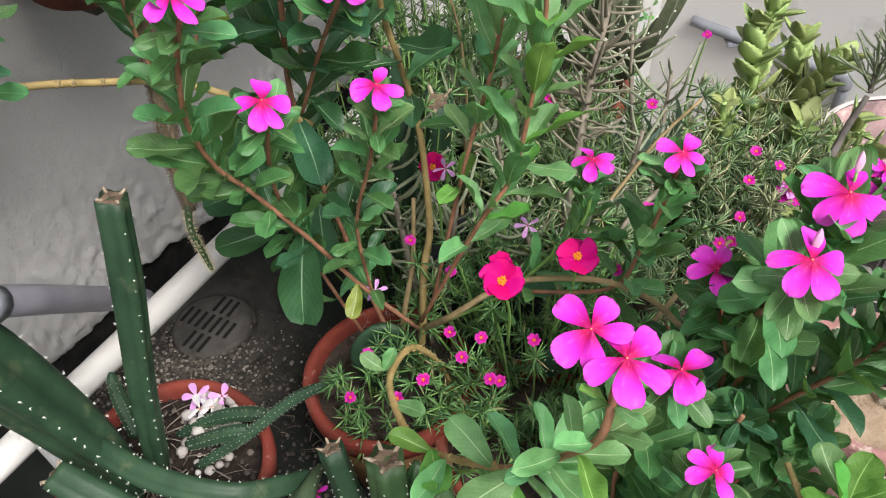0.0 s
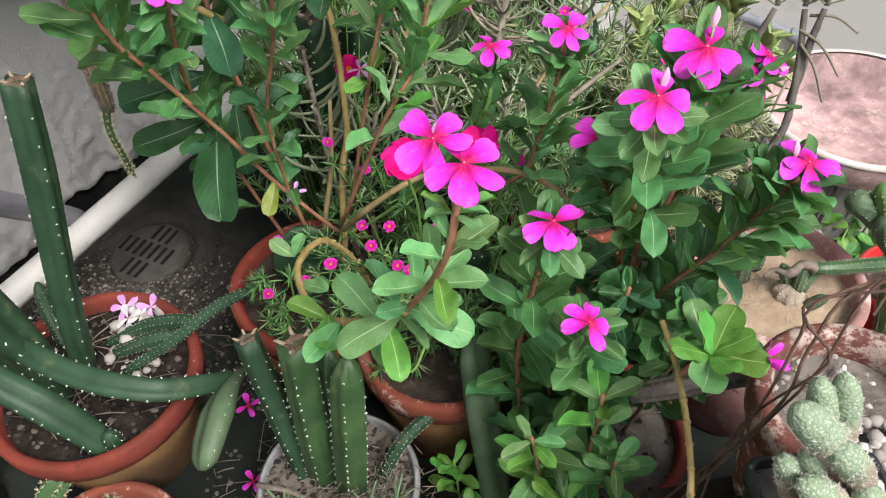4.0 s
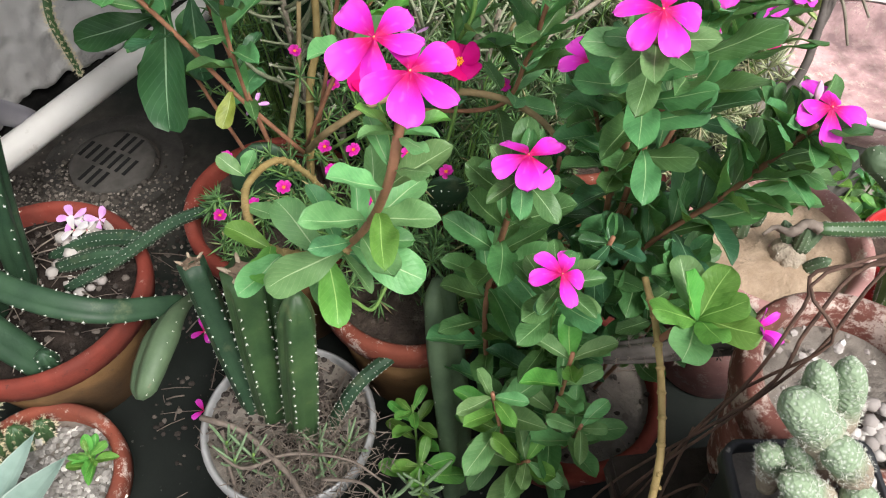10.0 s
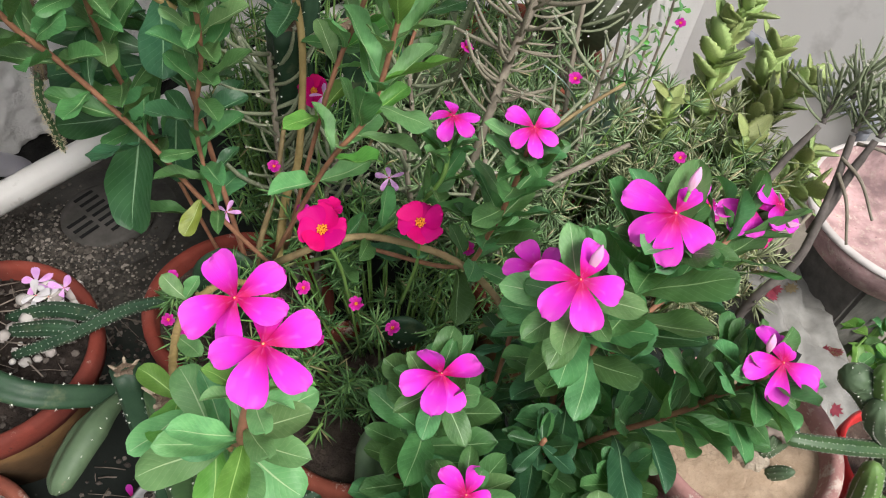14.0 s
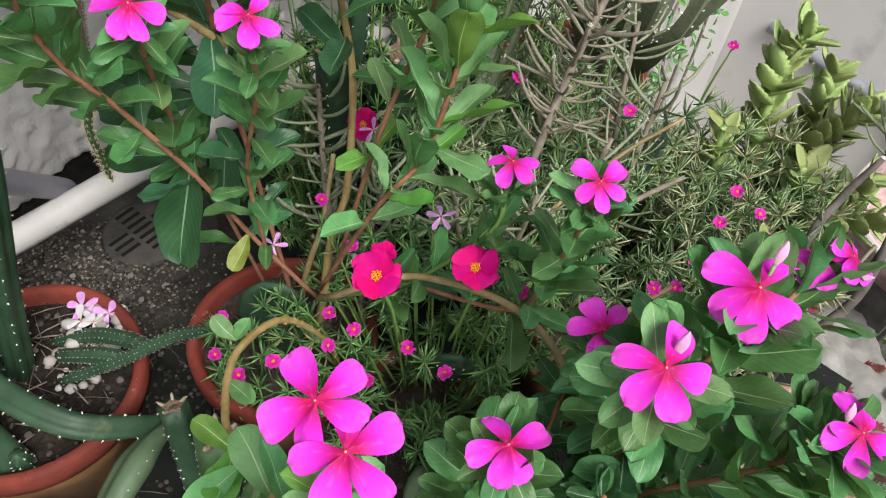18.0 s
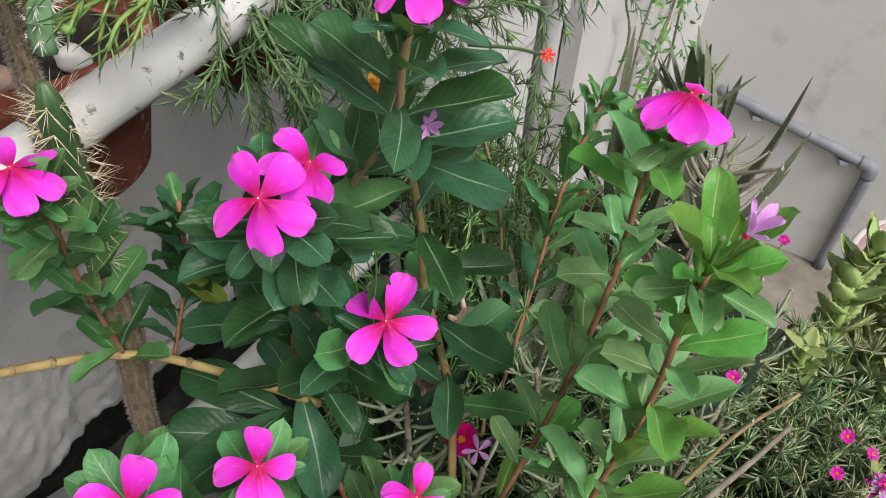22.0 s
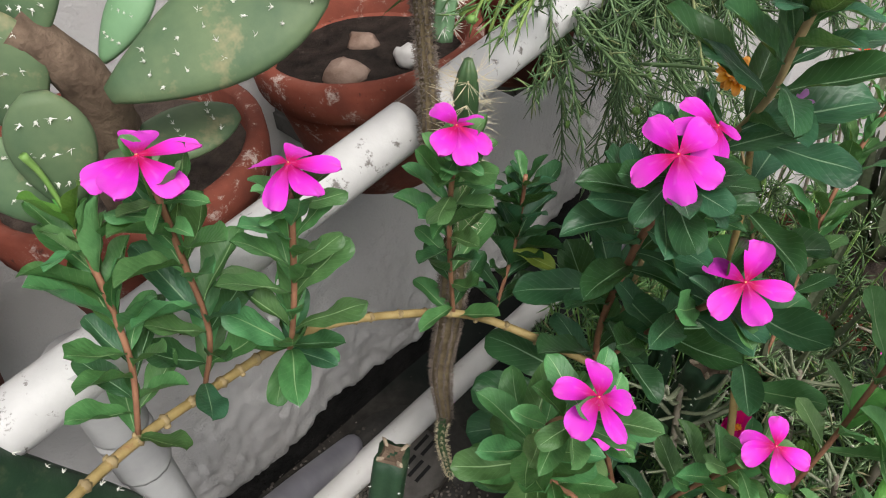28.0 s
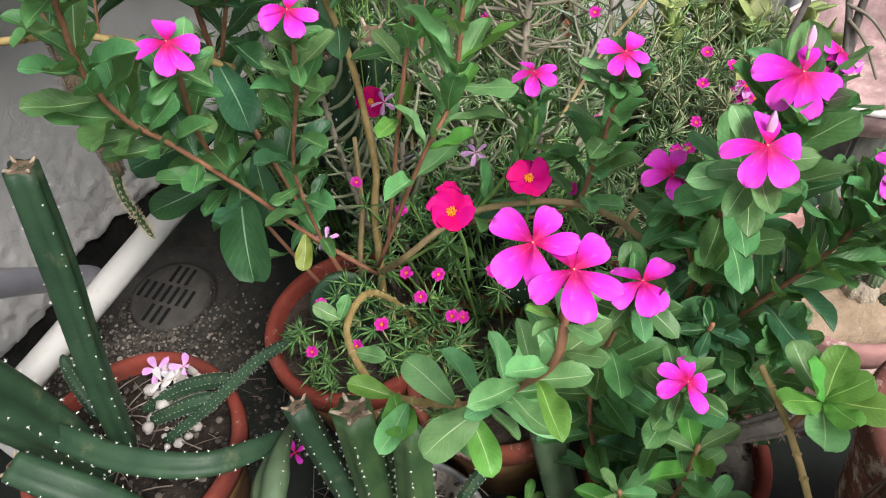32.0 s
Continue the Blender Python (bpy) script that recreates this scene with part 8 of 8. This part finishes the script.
# ---- little cacti on the sand ----
for k, (pts, r) in enumerate((([(0.382, 0.379, 0.20), (0.384, 0.380, 0.222)], 0.016), ([(0.385, 0.385, 0.215), (0.372, 0.392, 0.240)], 0.0065), ([(0.392, 0.380, 0.215), (0.405, 0.388, 0.245)], 0.0065), ([(0.388, 0.378, 0.218), (0.387, 0.382, 0.250)], 0.006), ([(0.345, 0.405, 0.205), (0.342, 0.41, 0.235), (0.337, 0.418, 0.250)], 0.009), ([(0.348, 0.43, 0.205), (0.346, 0.435, 0.240)], 0.010), ([(0.362, 0.418, 0.205), (0.366, 0.424, 0.228)], 0.0075), ([(0.328, 0.424, 0.205), (0.325, 0.430, 0.232)], 0.0075), ([(0.405, 0.396, 0.206), (0.418, 0.402, 0.228)], 0.0062), ([(0.398, 0.366, 0.206), (0.410, 0.362, 0.226)], 0.006), ([(0.336, 0.440, 0.206), (0.334, 0.446, 0.226)], 0.007))):
    t = thing("button_cactus", pts[0], "small grey-green bumpy cactus on dry sand", "cactus", "little cacti on the sand")
    column(t, pts, [r, r * 1.05, r * 0.7], 9, 0.12, MAMM if k == 0 else CACTUS_FLAT, 0.0006, 0.005, cut=False, name="body")
pot_red = pot("plastic_pot", (0.572, 0.442), 0.066, 0.136, 0.02, RED_PLASTIC, RED_PLASTIC, SOIL, "red plastic pot with dotted cacti beside the sand pot", wall=0.004)
blk = thing("brick_pier", (0.572, 0.442, -1.45), "rough cement pier under the red pot", "pier")
v, f = box_data((-0.05, -0.05, 0.0), (0.05, 0.05, 1.469), 0.006)
part("block", mesh_of("block", v, f, CEMENT, False), blk, "", Matrix.Translation((0.572, 0.442, -1.45)))
bb = thing("bunny_ear_cactus", (0.53, 0.42, 0.11), "bright green and old grey dotted cactus stems in red pot", "cactus")
column(bb, [(0.545, 0.425, 0.10), (0.520, 0.418, 0.18), (0.490, 0.408, 0.235), (0.462, 0.398, 0.270), (0.450, 0.396, 0.295)], [0.012, 0.012, 0.0125, 0.0125, 0.010], 9, 0.06, CACTUS_FLAT, 0.0008, 0.0045, cut=False)
column(bb, [(0.492, 0.400, 0.225), (0.455, 0.388, 0.238), (0.420, 0.380, 0.246), (0.392, 0.378, 0.248)], [0.0072, 0.0072, 0.0066, 0.0058], 9, 0.06, CACTUS_OLIVE, 0.0007, 0.0045, cut=False, name="arm", label="old grey dotted arm")
tube("dry_arm", [(0.396, 0.378, 0.248), (0.384, 0.381, 0.251), (0.372, 0.376, 0.245), (0.360, 0.382, 0.243), (0.350, 0.378, 0.238)], [0.0055, 0.0035, 0.0042, 0.0022, 0.0012], DEAD, bb, 9, "withered brown tip", wobble=0.30)
column(bb, [(0.462, 0.405, 0.270), (0.440, 0.418, 0.290), (0.424, 0.410, 0.300)], [0.010, 0.0135, 0.010], 9, 0.06, CACTUS_FLAT, 0.0008, 0.0045, cut=False, name="pad")
for pts in ([(0.474, 0.414, 0.262), (0.458, 0.410, 0.295), (0.446, 0.416, 0.318)], [(0.482, 0.415, 0.262), (0.480, 0.420, 0.290), (0.477, 0.428, 0.308)], [(0.530, 0.405, 0.10), (0.510, 0.398, 0.160), (0.492, 0.395, 0.205)], [(0.550, 0.400, 0.10), (0.535, 0.392, 0.135), (0.518, 0.384, 0.160)], [(0.560, 0.408, 0.11), (0.552, 0.402, 0.150), (0.540, 0.400, 0.178)]):
    column(bb, pts, [0.009, 0.0125, 0.009], 9, 0.05, CACTUS_DOTTED, 0.0010, 0.0055, cut=False, name="pad", label="bright green dotted pad")

# ---- pink tub and cloth below the floor's edge ----
tub_at = vec(1.10, 1.42, -0.60)
tub = thing("wash_tub", tub_at, "faded pink plastic tub with a rolled rim", "tub")
part("bowl", lathe("bowl", [(0.0, 0.09), (0.17, 0.09), (0.20, 0.10), (0.235, 0.20), (0.230, 0.20), (0.195, 0.11), (0.0, 0.10)], PINK_TUB, 44, 0.01), tub, "", Matrix.Translation(tub_at))
part("rim", lathe("rim", [(0.229, 0.197), (0.240, 0.194), (0.246, 0.201), (0.240, 0.209), (0.229, 0.207)], TUB_RIM, 44, 0.01), tub, "", Matrix.Translation(tub_at))
blk = thing("concrete_block", (1.07, 1.41, -1.45), "rough concrete block under the tub", "block")
v, f = box_data((-0.10, -0.10, 0.0), (0.10, 0.10, 0.938), 0.01)
part("block", mesh_of("block", v, f, CEMENT, False), blk, "", Matrix.Translation((1.07, 1.41, -1.45)) @ Matrix.Rotation(radians(30), 4, 'Z'))


def cloth():
    """A crumpled white sheet with maroon leaf marks, draped over a low wall."""
    ob = thing("plastic_sheet", (0.894, 1.417, -0.70), "crumpled white plastic sheet with maroon leaf marks over a low wall", "sheet")
    v, f = [], []
    n, m = 26, 26
    for i in range(n):
        for j in range(m):
            a, b = i / (n - 1), j / (m - 1)
            p = vec(0.800, 1.400, -0.650).lerp(vec(0.915, 0.960, -0.650), a) + vec(0.205, 0.045, 0.000) * b + vec(0.0, 0.0, -0.22) * max(0.0, b - 0.7) ** 1.2
            v.append(p + vec(0.02, 0.02, 0.035) * noise.noise(vec(a * 5, b * 5, 2)) + vec(0, 0, 0.014) * noise.noise(vec(a * 14, b * 14, 7)))
    for i in range(n - 1):
        for j in range(m - 1):
            k = i * m + j
            f.append((k, k + 1, k + m + 1, k + m))
    sheet = part("sheet", mesh_of("sheet", v, f, WHITE_PLASTIC), ob)
    for k in range(20):
        i, j = random.randrange(2, n - 2), random.randrange(1, m - 8)
        p = v[i * m + j]
        nrm = (v[i * m + j + 1] - p).cross(v[(i + 1) * m + j] - p).normalized()
        nrm = nrm if nrm.z > 0 else -nrm
        w0 = random.uniform(0, 6.28)
        q = [p + nrm * 0.004]
        sd = nrm.orthogonal().normalized()
        for h in range(18):
            r = random.uniform(0.017, 0.021) if h % 2 else 0.011
            q.append(p + nrm * 0.004 + (sd * math.cos(w0 + h * 0.349) + nrm.cross(sd) * math.sin(w0 + h * 0.349)) * r)
        part("leaf_mark", mesh_of("leaf_mark", q, [(0, 1 + h, 1 + (h + 1) % 18) for h in range(18)], MAROON if k % 3 else OCHRE_PRINT, False), sheet)
    return ob


OCHRE_PRINT = mottled("ochre_print", (0.16, 0.12, 0.06), (0.26, 0.21, 0.12), 60)
MAROON = mottled("maroon_print", (0.16, 0.02, 0.04), (0.28, 0.05, 0.07), 60)
edge_block = thing("low_wall", (1.003, 1.209, -1.45), "rough cement low wall beside the basin", "wall")
v, f = box_data((-0.328, -0.125, 0.0), (0.328, 0.045, 0.755), 0.008)
part("block", mesh_of("block", v, f, CEMENT, False), edge_block, "", Matrix.Translation((1.003, 1.209, -1.45)) @ Matrix.Rotation(radians(-73.2), 4, 'Z'))
cloth()
wd = thing("weed_patch", (1.131, 1.384, -1.45), "bright green weeds growing beside the low wall", "weeds")
for k in range(110):
    x, y = 1.131 + random.uniform(-0.16, 0.40), 1.384 + random.uniform(-0.38, 0.20)
    h = random.uniform(0.55, 0.78)
    if k % 4 == 0:
        tube("stem", [(x, y, -1.45), (x + 0.02, y, -1.45 + h * 0.6), (x + 0.03, y, -1.45 + h)], [0.005, 0.003], STEM_GREEN, wd, 6)
    for j in range(6):
        d = rand_dir()
        leaf(wd, (x + random.uniform(-.05, .06), y + random.uniform(-.05, .05), -1.45 + h * random.uniform(0.8, 1.02)), (d.x, d.y, 0.2), (0, 0, 1), random.uniform(0.05, 0.09), "fresh" if j % 2 else "mid", 1.3)


# ---- litter on the soil ----
def litter(name, at, r, z, chips, twigs, label, parent=None):
    """Crumbs of soil, husks and broken twigs on a pot's soil or the floor."""
    bits = []
    for _ in range(chips):
        q, w = r * math.sqrt(random.random()), random.uniform(0, 6.28)
        bits.append(stone_data((at[0] + q * math.cos(w), at[1] + q * math.sin(w), z + random.uniform(0, 0.003)), random.uniform(0.0008, 0.0040)))
    v, f = join(bits)
    crumbs = part(name, mesh_of(name, v, f, CRUMB, False), parent, label, None, "stuff")
    if not parent:
        tagged(crumbs, label, "litter")
    bits = []
    for _ in range(twigs):
        q, w = r * 0.9 * math.sqrt(random.random()), random.uniform(0, 6.28)
        p = vec(at[0] + q * math.cos(w), at[1] + q * math.sin(w), z + random.uniform(0.002, 0.008))
        d = rand_dir()
        d.z *= 0.25
        k = random.uniform(0.008, 0.028)
        bits.append(tube_data([p - d * k, p + vec(0, 0, 0.002), p + d * k], random.uniform(0.0003, 0.0009), 4))
    if bits:
        v, f = join(bits)
        part("dry_straw", mesh_of("dry_straw", v, f, DEAD), parent, "", None, "stuff") if parent else tagged(part("dry_straw", mesh_of("dry_straw", v, f, DEAD), None, "broken dry straw on the floor", None, "stuff"), "", "straw")


litter("soil_crumb", (-0.072, 0.085), 0.080, 0.083, 900, 36, "crumbs of dark soil", pot_front)
litter("soil_crumb", (-0.060, 0.250), 0.073, 0.097, 620, 70, "crumbs of grey soil", pot_white)
litter("soil_crumb", (-0.312, 0.357), 0.092, 0.133, 320, 40, "crumbs of dark soil", pot_left)
litter("soil_crumb", (0.197, 0.287), 0.074, 0.108, 60, 26, "crumbs of pale soil", pot_big)
litter("floor_debris", (-0.17, 0.300), 0.060, 0.001, 60, 14, "dark crumbs and grit on the damp floor between the pots")
litter("floor_debris", (-0.20, 0.090), 0.080, 0.001, 60, 6, "dark crumbs and grit on the damp floor between the pots")
litter("floor_debris", (-0.22, 0.460), 0.080, 0.001, 420, 26, "dark crumbs and grit on the damp floor between the pots")
litter("scrap_crumb", (0.25, 0.02), 0.085, 0.224, 420, 50, "dark crumbs among the rusty scraps", sc)
# dry grass and root tangle on the scrap under the black pot
bits = []
for _ in range(90):
    p = vec(random.gauss(0.232, 0.018), random.gauss(0.055, 0.024), 0.286 + random.uniform(-0.012, 0.006))
    d = rand_dir()
    d.z = 0.25 * d.z + 0.05
    k = random.uniform(0.005, 0.016)
    bits.append(tube_data([p - d * k, p + vec(random.gauss(0, 0.003), random.gauss(0, 0.003), 0.004), p + d * k - vec(0, 0, 0.004)], random.uniform(0.0003, 0.0008), 4))
v, f = join(bits)
tagged(part("dry_grass", mesh_of("dry_grass", v, f, DEAD), None, "tangle of dry grass over rusty scrap", None, "stuff"), "", "dry grass")
